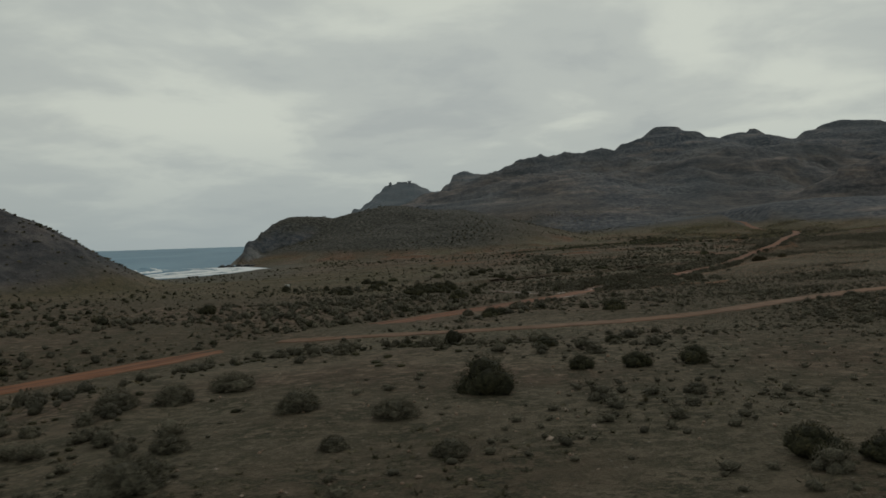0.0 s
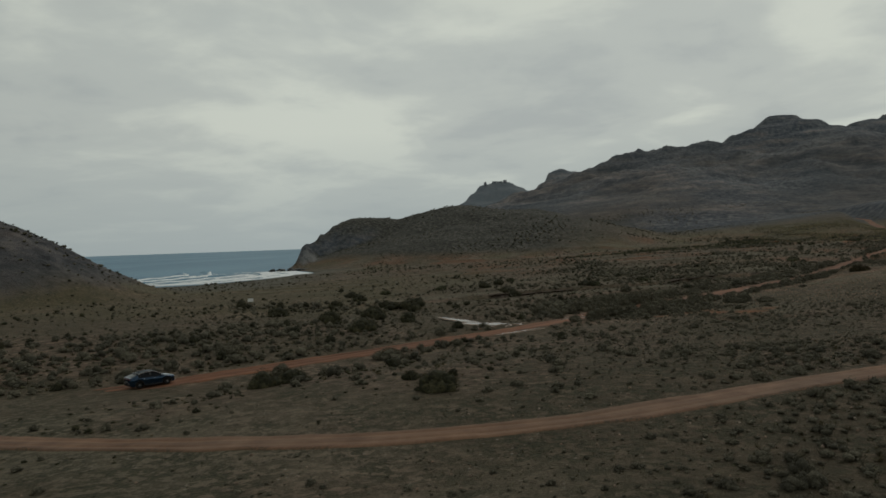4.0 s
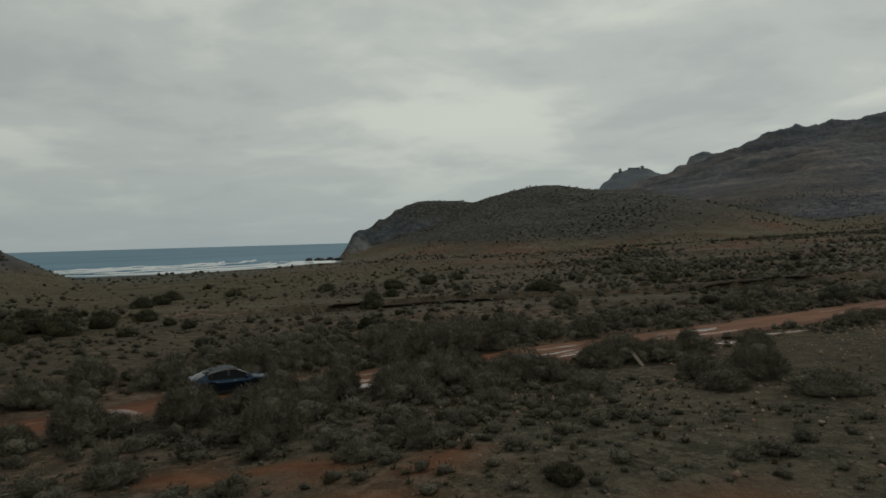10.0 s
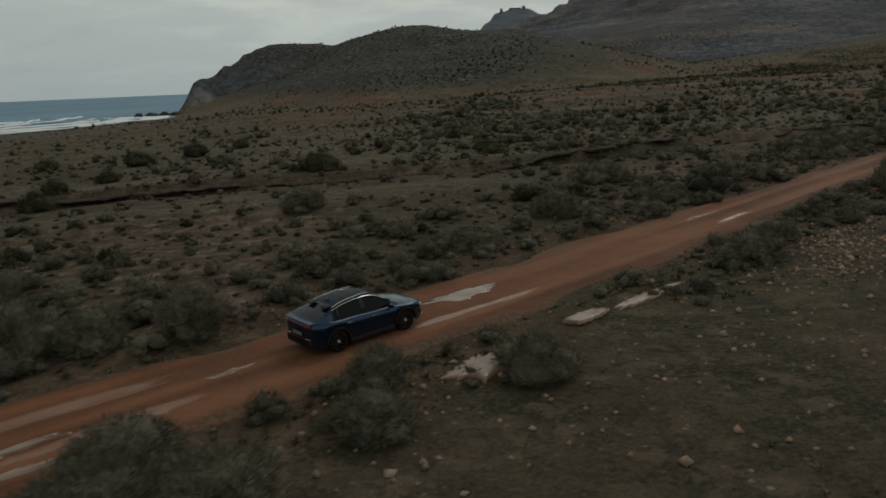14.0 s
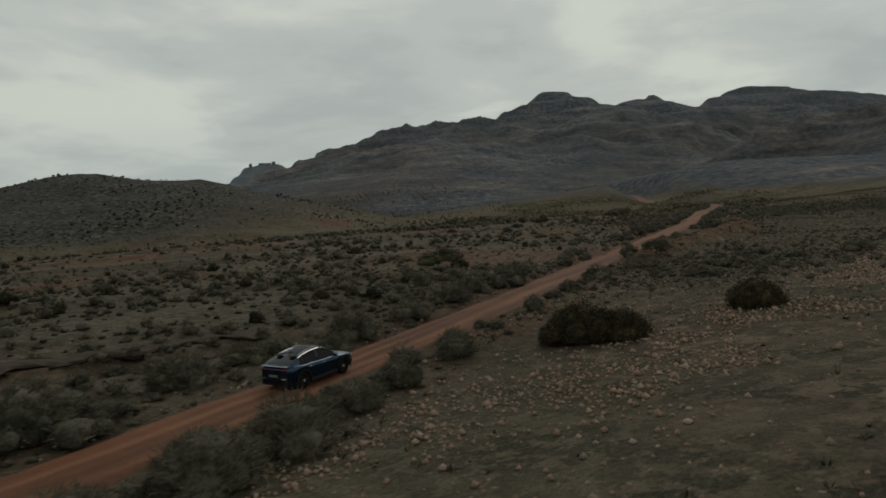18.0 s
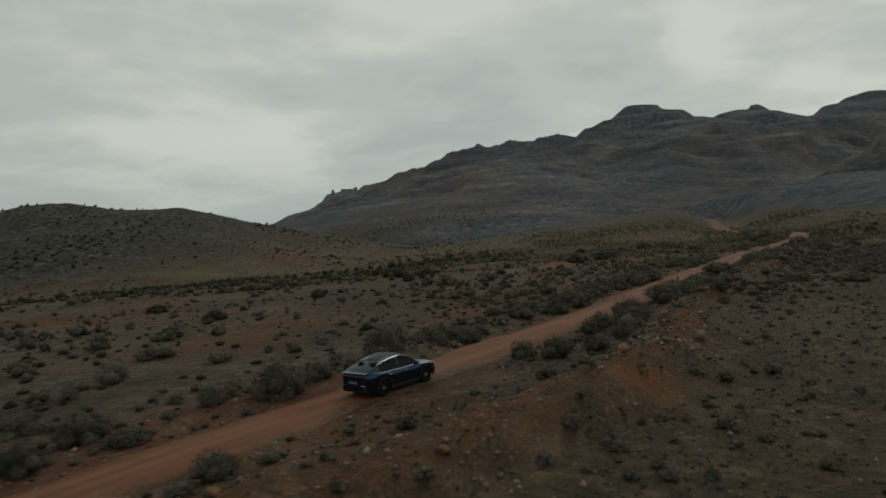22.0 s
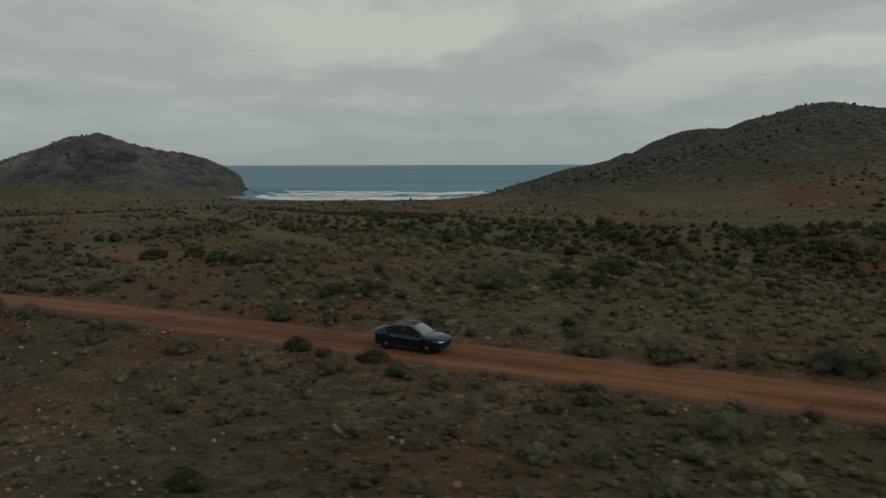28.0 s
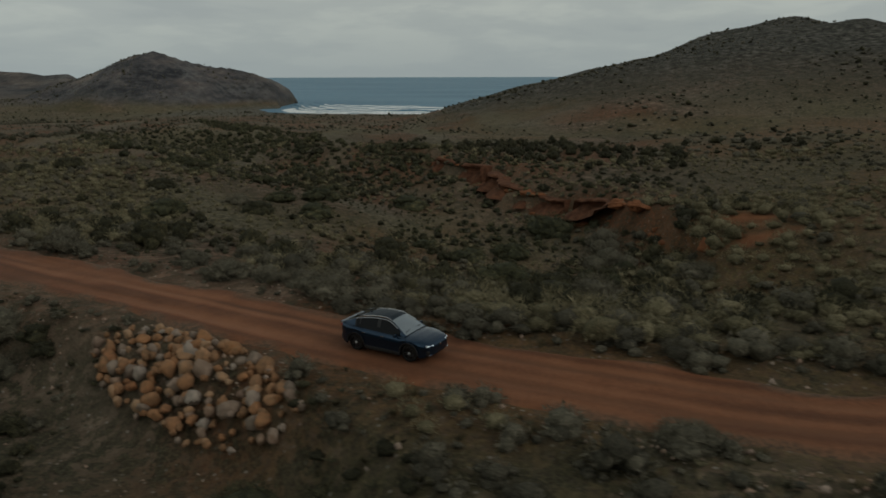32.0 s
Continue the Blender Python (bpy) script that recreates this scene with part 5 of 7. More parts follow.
def strew(name, shapes, step, near, material, label, seed, size, tall, bias, lo=-60, kinds=None, reach=(-250, 420, -20, 640), gap=3.0):
    x, y, r = seeds(step, *reach, seed)
    d = polyline_far(x, y, CORRIDOR)[0]
    m = (d >= near[0]) & (d < near[1]) & (r.random(len(x)) < thickness(x, y) + bias) & clear(x, y, gap)
    x, y = x[m], y[m]
    if kinds is not None:
        m = kinds(x, y)
        x, y = x[m], y[m]
    m = room(x, y)
    x, y = x[m], y[m]
    big = 0.75 + 0.45 * rough_field(x, y, 30, 2, 230) + 0.45 * grove(x, y)
    s = np.clip(size * big * (0.5 + 0.9 * r.random(len(x)) ** 1.6 + 0.25 * r.random(len(x))), 0.25, 3.2)
    return scatter(name, shapes, x, y, s, tall * (0.8 + 0.4 * r.random(len(x))), material, label, seed + 1)


def west(x, y):
    """The side of the flight that the view takes in."""
    side = polyline_far(x, y, CORRIDOR)
    return (side[2] > 0) | (side[0] < np.where(y > 425, 3, 30 + 50 * ease(y, 190, 300)))


NEAR_GREY = [bush_shape(400 + k, 6, 470, BALL_1, 0.085, 0.018, 0.66, 1.0) for k in range(10)]
MID_GREY = [bush_shape(420 + k, 3, 22, BALL_1, 0.11, 0.07, 0.64, 0.98) for k in range(10)]
FAR_GREY = [bush_shape(440 + k, 1, 6, BALL_1, 0.14, 0.1, 0.58, 1.0) for k in range(8)]
DWARF = [bush_shape(450 + k, 1, 16, BALL_1, 0.17, 0.07, 0.5, 0.9) for k in range(8)]
NEAR_TUFT = [tuft_shape(460 + k, 40, 0.55, 0.9, 0.028) for k in range(6)]
FAR_TUFT = [tuft_shape(470 + k, 9, 0.5, 0.9, 0.1) for k in range(6)]
LOW_TUFT = [tuft_shape(475 + k, 9, 0.45, 0.98, 0.085) for k in range(8)]
MOUND = [bush_shape(485 + k, 1, 64, BALL_1, 0.2, 0.03, 0.6, 1.0) for k in range(5)]
strew("grey_shrubs", NEAR_GREY, 2.5, (0, 17), GREY_LEAF, "low grey-green thorny shrubs over dry soil", 500, 1.3, 0.85, -0.1, kinds=lambda x, y: west(x, y) & (hollow(x, y) < 0.8))
strew("middle_shrubs", [bush_shape(410 + k, 5, 130, BALL_1, 0.10, 0.042, 0.66, 1.0) for k in range(10)], 2.5, (17, 46), GREY_LEAF, "low grey-green shrubs beside the dirt road", 505, 1.75, 0.9, -0.02, kinds=west)
strew("valley_shrubs", MID_GREY, 2.8, (46, 120), GREY_LEAF, "grey-green shrubs across the valley floor", 510, 2.1, 0.9, 0.06, kinds=west, gap=3.4)
strew("distant_shrubs", FAR_GREY, 4.4, (120, 460), GREY_LEAF, "scattered scrub on the far valley floor and slopes", 520, 1.8, 0.75, 0.12, kinds=west, reach=(-260, 520, 120, 950), gap=4.0)
strew("dark_bushes", [bush_shape(480 + k, 5, 90, BALL_1, 0.08, 0.05, 0.72, 1.0) for k in range(6)], 7.5, (30, 150), DARK_LEAF, "dark green rounded bushes across the valley", 530, 2.0, 1.0, -0.22, kinds=west, gap=4.5)
strew("distant_bushes", [bush_shape(490 + k, 2, 8, BALL_1, 0.1, 0.07, 0.72, 1.0) for k in range(6)], 9.0, (150, 460), DARK_LEAF, "dark bushes on the far flats and hillsides", 540, 2.4, 0.85, -0.2, kinds=west, reach=(-260, 460, 120, 900), gap=4.5)
strew("hollow_bushes", [bush_shape(386 + k, 9, 520, BALL_1, 0.06, 0.024, 0.7, 1.0) for k in range(5)], 2.6, (0, 60), DARK_LEAF, "dense dark bushes filling the hollow below the road", 557, 2.3, 0.95, 0.45, kinds=lambda x, y: (hollow(x, y) > 1.0) & (rough_field(x, y, 8, 2, 558) > -0.3), reach=(250, 325, 490, 565))
strew("slope_bushes", [bush_shape(386 + k, 7, 120, BALL_1, 0.085, 0.05, 0.74, 1.0) for k in range(6)], 3.3, (20, 150), DARK_LEAF, "dark rounded bushes on the slope down to the wash", 541, 2.6, 1.0, -0.15, kinds=lambda x, y: (polyline_far(x, y, ROAD_PLAN)[2] > 0) & (rough_field(x, y, 17, 2, 542) > -0.2) & (y + 0.1 * x < 606), reach=(120, 290, 505, 610), gap=6.5)
strew("hollow_scrub", DWARF, 1.2, (0, 40), DARK_LEAF, "low dark scrub on the embankment below the road", 559, 1.15, 0.9, 0.45, kinds=lambda x, y: (hollow(x, y) > 0.5) & (rough_field(x, y, 5, 2, 556) > -0.35), reach=(250, 325, 490, 565))
BELT = [(40, 428), (97, 466), (124, 488), (156, 503), (170, 530), (196, 552)]  # a line of bushes across the far pasture
strew("wash_bushes", [bush_shape(495 + k, 5, 130, BALL_1, 0.08, 0.045, 0.7, 1.0) for k in range(6)], 2.2, (0, 170), GREEN_LEAF, "dense olive-green bushes along a dry wash", 550, 2.5, 0.9, 0.45, kinds=lambda x, y: (polyline_far(x + 4 * wavy(x, y, 12, 7), y, WASH)[0] < 7 + 18 * ease(-x, -245, -205)) & (y + 0.1 * x + 0.45 * np.maximum(0, x - 235) < 602) & (rough_field(x, y, 11, 2, 553) > -0.55) | (polyline_far(x + 3 * wavy(x, y, 12, 7), y, BELT)[0] < 6.5), gap=5.0)
strew("dwarf_shrubs", DWARF, 1.3, (0, 34), GREY_LEAF, "knee-high grey scrub between the shrubs", 580, 0.8, 0.8, 0.2, kinds=west, reach=(-60, 340, 5, 620))
strew("low_scrub", [bush_shape(455 + k, 1, 6, BALL_1, 0.18, 0.06, 0.5, 1.0) for k in range(8)], 1.8, (32, 95), HERB, "low olive scrub covering the flats", 585, 0.95, 0.7, 0.12, kinds=west, reach=(-60, 340, 5, 640), gap=4.0)
strew("grass_tussocks", NEAR_TUFT, 1.9, (0, 40), STRAW, "dry yellowish grass tussocks between the shrubs", 560, 0.62, 0.9, -0.25, kinds=west)
strew("yellow_tussocks", MOUND, 1.75, (0, 70), YELLOW, "domed yellow-green grass tussocks near the wash", 590, 1.35, 0.9, 0.12, kinds=lambda x, y: (y > 438) & (rough_field(x, y, 26, 2, 591) > -0.3), reach=(150, 330, 430, 650), gap=4.0)
strew("straw_tussocks", MOUND, 1.6, (18, 125), YELLOW, "straw-coloured grass tussocks between the bushes", 598, 1.5, 0.85, 0.25, kinds=lambda x, y: (polyline_far(x, y, ROAD_PLAN)[2] > 0) & (rough_field(x, y, 8, 2, 599) > -0.15), reach=(150, 290, 455, 600), gap=5.5)
strew("short_herbs", LOW_TUFT, 0.62, (0, 34), HERB, "short green herbs and grass over stony soil", 605, 0.42, 0.75, 0.75, kinds=lambda x, y: (polyline_far(x, y, ROAD_PLAN)[2] < 0) & (rough_field(x, y, 3, 3, 606) > -0.35), reach=(56, 330, 182, 520), gap=3.2)
strew("bank_shrubs", [bush_shape(410 + k, 5, 130, BALL_1, 0.10, 0.042, 0.66, 1.0) for k in range(6)], 2.1, (0, 60), GREY_LEAF, "knee-high grey-green shrubs on the broken bank", 607, 1.6, 0.85, -0.12, kinds=lambda x, y: (polyline_far(x, y, ROAD_PLAN)[2] < 0) & (polyline_far(x, y, SPOIL)[0] > 1.5) & (rough_field(x, y, 6, 2, 608) > -0.3), reach=(145, 280, 305, 425), gap=4.5)
strew("meadow_tussocks", MOUND, 1.7, (0, 130), YELLOW, "pale yellow-green grass tussocks on the slope above the bank", 592, 1.3, 0.8, 1.0, kinds=lambda x, y: (y + 0.1 * x + 0.45 * np.maximum(0, x - 235) + 8 * wavy(x, y, 24, 88) > 600) & (rough_field(x, y, 9, 2, 593) > -0.6) & (polyline_far(x, y, ROAD_PLAN)[2] > 0), reach=(185, 318, 545, 680), gap=4.5)
strew("far_tussocks", FAR_TUFT, 2.2, (40, 150), STRAW, "pale dry grass tussocks across the valley", 570, 0.9, 0.8, -0.1, kinds=west)
strew("low_herbs", LOW_TUFT, 0.92, (0, 26), HERB, "short green-brown herbs and grass on the soil", 595, 0.5, 0.7, 0.55, kinds=lambda x, y: west(x, y) & (rough_field(x, y, 7, 2, 597) > -0.9 + 0.4 * ease(y, 420, 460) + 1.1 * ease(-np.hypot((x - 6) / 38, (y - 52) / 46), -1.1, -0.6)), reach=(-45, 335, 10, 610), gap=2.6)


def stone_material(name="weathered_stone", pale=(0.30, 0.24, 0.18), tint=(1, 1, 1)):
    m, nt, b = tree(name, 0.9, 0.2)
    p = place(nt)
    n, f = noise_node(nt, 3.0, 5, 0.6, p), noise_node(nt, 14.0, 4, 0.7, p)
    info, geo = nt.nodes.new("ShaderNodeObjectInfo"), nt.nodes.new("ShaderNodeNewGeometry")
    pick = mathn(nt, "FRACT", mathn(nt, "ADD", info.outputs["Random"], geo.outputs["Random Per Island"]))
    c = ramp(nt, pick, [(0.0, (0.13, 0.095, 0.075)), (0.3, (0.24, 0.17, 0.13)), (0.55, (0.27, 0.15, 0.09)), (0.75, (0.40, 0.34, 0.29)), (0.9, (0.30, 0.23, 0.18)), (1.0, (0.19, 0.085, 0.05))])
    c = mix(nt, 0.5, c, ramp(nt, n.outputs[0], [(0.3, (0.09, 0.075, 0.06)), (0.7, pale)]))
    c = mix(nt, 1.0, c, tint, "MULTIPLY")
    nt.links.new(c, b.inputs["Base Color"])
    bump(nt, b, mathn(nt, "ADD", n.outputs[0], f.outputs[0]), 0.6, 0.04)
    return m


RUBBLE = [(84, 224), (98, 245), (112, 262), (124, 269), (136, 275), (148, 285), (164, 300)]  # a band of rubble along the road
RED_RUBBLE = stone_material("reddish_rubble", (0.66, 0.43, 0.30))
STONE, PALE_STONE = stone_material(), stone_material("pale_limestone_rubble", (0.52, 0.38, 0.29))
OCTA = (np.array([(1, 0, 0), (-1, 0, 0), (0, 1, 0), (0, -1, 0), (0, 0, 1), (0, 0, -1)], float), np.array([(0, 2, 4), (2, 1, 4), (1, 3, 4), (3, 0, 4), (2, 0, 5), (1, 2, 5), (3, 1, 5), (0, 3, 5)]))
PEBBLES = [stone_shape(600 + k, OCTA) for k in range(12)]
x, y, r = seeds(0.5, -40, 335, 10, 605, 610)
d = polyline_far(x, y, CORRIDOR)[0]
stony = 0.03 + (0.75 * stony_field(x, y) + 0.16 * pasture(x, y)) * ease(rough_field(x, y, 5, 3, 617), -0.5, 0.6)
m = (d < 46) & west(x, y) & (r.random(len(x)) < stony * ease(-d, -50, -18)) & clear(x, y, 2.8)
x, y = x[m], y[m]
size = 0.10 + 0.26 * r.random(len(x)) ** 5 + 0.13 * r.random(len(x))
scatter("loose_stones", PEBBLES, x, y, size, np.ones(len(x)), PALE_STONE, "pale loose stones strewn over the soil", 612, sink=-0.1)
# small rubble thick on the pasture east of the road
x, y, r = seeds(0.3, 56, 215, 180, 345, 620)
band = ease(-polyline_far(x + 3 * wavy(x, y, 7, 621), y, RUBBLE)[0], -7, -1.5)
far, _, side = polyline_far(x, y, ROAD_PLAN)
thick = np.where(side < 0, ease(far, 3.5, 6.0), 0) * (0.03 + 0.72 * band * ease(rough_field(x, y, 3.5, 3, 622), -0.45, 0.5) + 0.10 * ease(rough_field(x, y, 14, 3, 623), -0.1, 0.6)) * ease(-y, -330, -298)
m = (polyline_far(x, y, CORRIDOR)[0] < 60) & (r.random(len(x)) < thick) & clear(x, y, 2.8) & room(x, y, 0.4)
x, y = x[m], y[m]
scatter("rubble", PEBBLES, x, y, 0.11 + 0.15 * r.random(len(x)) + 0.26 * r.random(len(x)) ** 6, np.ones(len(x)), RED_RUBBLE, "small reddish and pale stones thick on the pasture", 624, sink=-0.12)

# ---- the car ----
def part(name, source, material, parent, label=""):
    """One mesh under a thing or a part, from a bmesh or from (points, faces)."""
    if isinstance(source, tuple):
        me = bpy.data.meshes.new(name)
        me.from_pydata([tuple(map(float, v)) for v in source[0]], [], [tuple(int(i) for i in f) for f in source[1]])
    else:
        bmesh.ops.recalc_face_normals(source, faces=source.faces)
        me = bpy.data.meshes.new(name)
        source.to_mesh(me)
        source.free()
    me.materials.append(material)
    ob = new(name, me)
    ob.parent = parent
    return tagged(ob, label)


def smooth_mesh(ob, angle=40):
    for p in ob.data.polygons:
        p.use_smooth = True
    ob.data.set_sharp_from_angle(angle=radians(angle))
    return ob


def box_bm(sx, sy, sz, at=(0, 0, 0), bevel=0.0, turn=(0, 0, 0)):
    b = bmesh.new()
    bmesh.ops.create_cube(b, size=1.0)
    bmesh.ops.scale(b, vec=(sx, sy, sz), verts=b.verts)
    if bevel:
        bmesh.ops.bevel(b, geom=b.edges[:], offset=bevel, segments=2, affect="EDGES", profile=0.6)
    bmesh.ops.transform(b, matrix=pose(*at, *turn), verts=b.verts)
    return b


def car_paint():
    m, nt, b = tree("dark_blue_metallic_paint", 0.24, 0.5, 0.8)
    n = noise_node(nt, 60.0, 2, 0.5, place(nt))
    dust = noise_node(nt, 1.4, 4, 0.6, place(nt))
    c = ramp(nt, n.outputs[0], [(0.3, (0.011, 0.030, 0.060)), (0.7, (0.017, 0.042, 0.078))])
    c = mix(nt, mathn(nt, "MULTIPLY", ramp(nt, dust.outputs[0], [(0.5, (0, 0, 0)), (0.8, (1, 1, 1))]), 0.05), c, (0.12, 0.07, 0.045))
    nt.links.new(c, b.inputs["Base Color"])
    b.inputs["Coat Weight"].default_value, b.inputs["Coat Roughness"].default_value = 0.28, 0.05
    return m


PAINT = car_paint()
# grey part-metal base lifts the sky's reflection above that of clear glass
GLASS = plain("sky_reflecting_windscreen", (0.22, 0.26, 0.29), 0.05, 1.0, 0.75, 0.1)
GLASS.node_tree.nodes["Principled BSDF"].inputs["Coat Weight"].default_value = 1.0
GLASS.node_tree.nodes["Principled BSDF"].inputs["Coat IOR"].default_value = 1.8
GLASS.node_tree.nodes["Principled BSDF"].inputs["Coat Roughness"].default_value = 0.04
# dark and dull so the roof mirrors little of the bright sky
ROOF = plain("dull_dark_roof", (0.010, 0.018, 0.028), 0.45, 0.12, 0.0, 0.1)
REAR_GLASS = plain("dark_rear_glass", (0.006, 0.010, 0.014), 0.08, 0.4, 0.0, 0.1)
# weak shine keeps the sky's reflection off the side panes
SIDE_GLASS = plain("dark_side_glass", (0.005, 0.006, 0.008), 0.12, 0.12, 0.0, 0.1)
SILVER = plain("silver_wheel_paint", (0.42, 0.43, 0.44), 0.4, 0.5, 0.0, 0.05)
TRIM = plain("black_plastic_trim", (0.012, 0.012, 0.013), 0.5, 0.35)
RUBBER = plain("tyre_rubber", (0.012, 0.010, 0.009), 0.85, 0.2)
ALLOY = plain("dark_alloy", (0.10, 0.10, 0.105), 0.32, 0.5, 0.9)
CHROME = plain("bright_metal", (0.62, 0.63, 0.64), 0.15, 0.5, 1.0, 0.05)
REDLENS = plain("red_lens", (0.16, 0.008, 0.008), 0.15, 0.6)
HEADLENS = plain("headlight_lens", (0.55, 0.57, 0.6), 0.1, 0.6)
m, nt, b = tree("daylight_strip", 0.3)
b.inputs["Emission Color"].default_value, b.inputs["Emission Strength"].default_value = (0.9, 0.95, 1.0, 1), 0.8
b.inputs["Base Color"].default_value = (0.8, 0.82, 0.85, 1)
STRIP = m

car = tagged(new("car"), "dark metallic blue coupe-style crossover car driving on the dirt road", "car")
car.empty_display_size = 0.3
AXLES, WHEEL_R, ARCH_R = (1.43, -1.42), 0.375, 0.44
LY = [-2.40, -2.34, -2.2, -2.0, -1.7, -1.0, 0.0, 0.9, 1.5, 1.9, 2.15, 2.3, 2.38, 2.42]
LW = [0.62, 0.76, 0.86, 0.915, 0.945, 0.94, 0.935, 0.94, 0.945, 0.92, 0.85, 0.74, 0.60, 0.44]
LB = [1.02, 1.09, 1.115, 1.115, 1.10, 1.05, 1.005, 0.99, 0.965, 0.92, 0.875, 0.83, 0.78, 0.72]
LC = [1.03, 1.105, 1.135, 1.135, 1.12, 1.075, 1.04, 1.06, 1.035, 0.985, 0.93, 0.875, 0.81, 0.735]


def under(y):
    """The lower edge of the bodywork, with the wheel arches."""
    low = 0.24 + 0.14 * max(0.0, (abs(y) - 1.95) / 0.45) ** 1.5
    for a in AXLES:
        d = abs(y - a)
        if d < ARCH_R:
            low = max(low, WHEEL_R - 0.01 + math.sqrt(ARCH_R**2 - d * d))
    return low


ys = sorted(set([round(v, 3) for v in np.linspace(-2.4, 2.42, 97)] + LY))
rows = []
for yy in ys:
    w, bz, cz, lo = np.interp(yy, LY, LW), np.interp(yy, LY, LB), np.interp(yy, LY, LC), under(yy)
    lo = min(lo, bz - 0.12)
    ring = []
    for f, zf in ((0.965, 0.0), (0.985, 0.18), (0.975, 0.36), (0.995, 0.58), (1.0, 0.72), (0.975, 0.86), (0.945, 0.95), (0.90, 1.0)):
        flare = 0.0
        for a in AXLES:
            flare = max(flare, 0.03 * math.exp(-(((yy - a) / 0.5) ** 2)) * (1 - zf) ** 0.5)
        ring.append((w * f + flare, lo + (bz - lo) * zf))
    ring += [(w * 0.74, bz + 0.55 * (cz - bz)), (w * 0.45, bz + 0.88 * (cz - bz)), (0.0, cz)]
    rows.append([(x, yy, z) for x, z in ring])
n = len(rows[0])
verts, faces = [], []
for ring in rows:
    verts += [(-x, yv, z) for x, yv, z in ring[:-1]] + [(x, yv, z) for x, yv, z in reversed(ring)]
k = 2 * n - 1
for i in range(len(rows) - 1):
    faces += [(i * k + j, i * k + j + 1, (i + 1) * k + j + 1, (i + 1) * k + j) for j in range(k - 1)]
faces += [tuple(range(k)), tuple(reversed(range((len(rows) - 1) * k, len(rows) * k)))]
bm = bmesh.new()
bv = [bm.verts.new(v) for v in verts]
for f in faces:
    bm.faces.new([bv[q] for q in f])
smooth_mesh(part("body", bm, PAINT, car), 38)
smooth_mesh(part("floor_pan", box_bm(1.62, 4.3, 0.3, (0, 0, 0.42), 0.06), TRIM, car, "black underbody"))

# greenhouse: belt to roof, split into panes, pillars and roof
GY = [1.18, 1.0, 0.75, 0.5, 0.32, 0.1, -0.3, -0.7, -1.1, -1.45, -1.7, -1.95, -2.26]
GZ = [1.05, 1.16, 1.32, 1.465, 1.55, 1.61, 1.62, 1.59, 1.53, 1.445, 1.36, 1.275, 1.15]
gys = np.linspace(1.18, -2.26, 62)


def hull(y):
    z, belt = float(np.interp(-y, [-v for v in GY], GZ)), float(np.interp(y, LY, LB)) + 0.01
    wb = 0.885 * float(np.interp(y, LY, LW)) - 0.02 + 0.05 * min(0.5, max(0.0, -1.4 - y))
    rise = max(0.02, z - belt)
    wr = wb - 0.42 * rise * (1 - 0.18 * rise)
    return [(wb, belt - 0.03), (wb - 0.3 * (wb - wr), belt + 0.3 * rise), (wb - 0.68 * (wb - wr), belt + 0.66 * rise), (wr, belt + 0.9 * rise), (wr - 0.07, belt + 0.97 * rise), (wr * 0.6, z + 0.012), (0.0, z + 0.02)]


def bucket(y, j):
    side = j < 3
    if side:
        if j == 0 and y < 0.95 and y > -1.95:
            return "glass" if y > -1.46 else "pillar"
        for lo, hi, what in ((0.98, 9, "pillar"), (-0.2, 0.9, "front"), (-0.34, -0.2, "pillar"), (-1.22, -0.34, "back"), (-1.30, -1.22, "pillar"), (-1.46, -1.30, "quarter")):
            if lo <= y < hi:
                return what
        return "pillar"
    if j == 3:
        return "rail" if -1.5 < y < 0.55 else "pillar"
    if y > 0.34:
        return "windscreen"
    if y < -1.38:
        return "rear_window" if y > -2.17 else "pillar"
    return "roof"


cells = {}
for i in range(len(gys) - 1):
    a, c = hull(gys[i]), hull(gys[i + 1])
    mid = (gys[i] + gys[i + 1]) / 2
    for j in range(6):
        what = bucket(mid, j)
        if what == "glass":
            what = "front" if mid > -0.27 else "back" if mid > -1.26 else "quarter"
        for s in (-1, 1):
            q = [(s * a[j][0], gys[i], a[j][1]), (s * a[j + 1][0], gys[i], a[j + 1][1]), (s * c[j + 1][0], gys[i + 1], c[j + 1][1]), (s * c[j][0], gys[i + 1], c[j][1])]
            zone = 0 if what != "pillar" else 1 if mid > 0.5 else 2 if mid > -0.6 else 3 if mid > -1.5 else 4
            key = (what, s if what in ("front", "back", "quarter", "rail") or (zone and j < 4) else 0, zone)
            cells.setdefault(key, []).append(q if s > 0 else q[::-1])
LOOK = {"pillar": ("pillar", PAINT), "front": ("front_side_window", SIDE_GLASS), "back": ("rear_side_window", SIDE_GLASS), "quarter": ("quarter_window", SIDE_GLASS), "rail": ("roof_rail", ROOF), "windscreen": ("windscreen", GLASS), "rear_window": ("rear_window", REAR_GLASS), "roof": ("roof", ROOF)}
for (what, s, zone), quads in cells.items():
    bm = bmesh.new()
    for q in quads:
        vs = [bm.verts.new(v) for v in q]
        bm.faces.new(vs)
    bmesh.ops.remove_doubles(bm, verts=bm.verts, dist=0.001)
    smooth_mesh(part(LOOK[what][0], bm, TRIM if zone in (2, 3) else LOOK[what][1], car, "tinted glass pane" if LOOK[what][1] in (GLASS, SIDE_GLASS) else ""), 50)
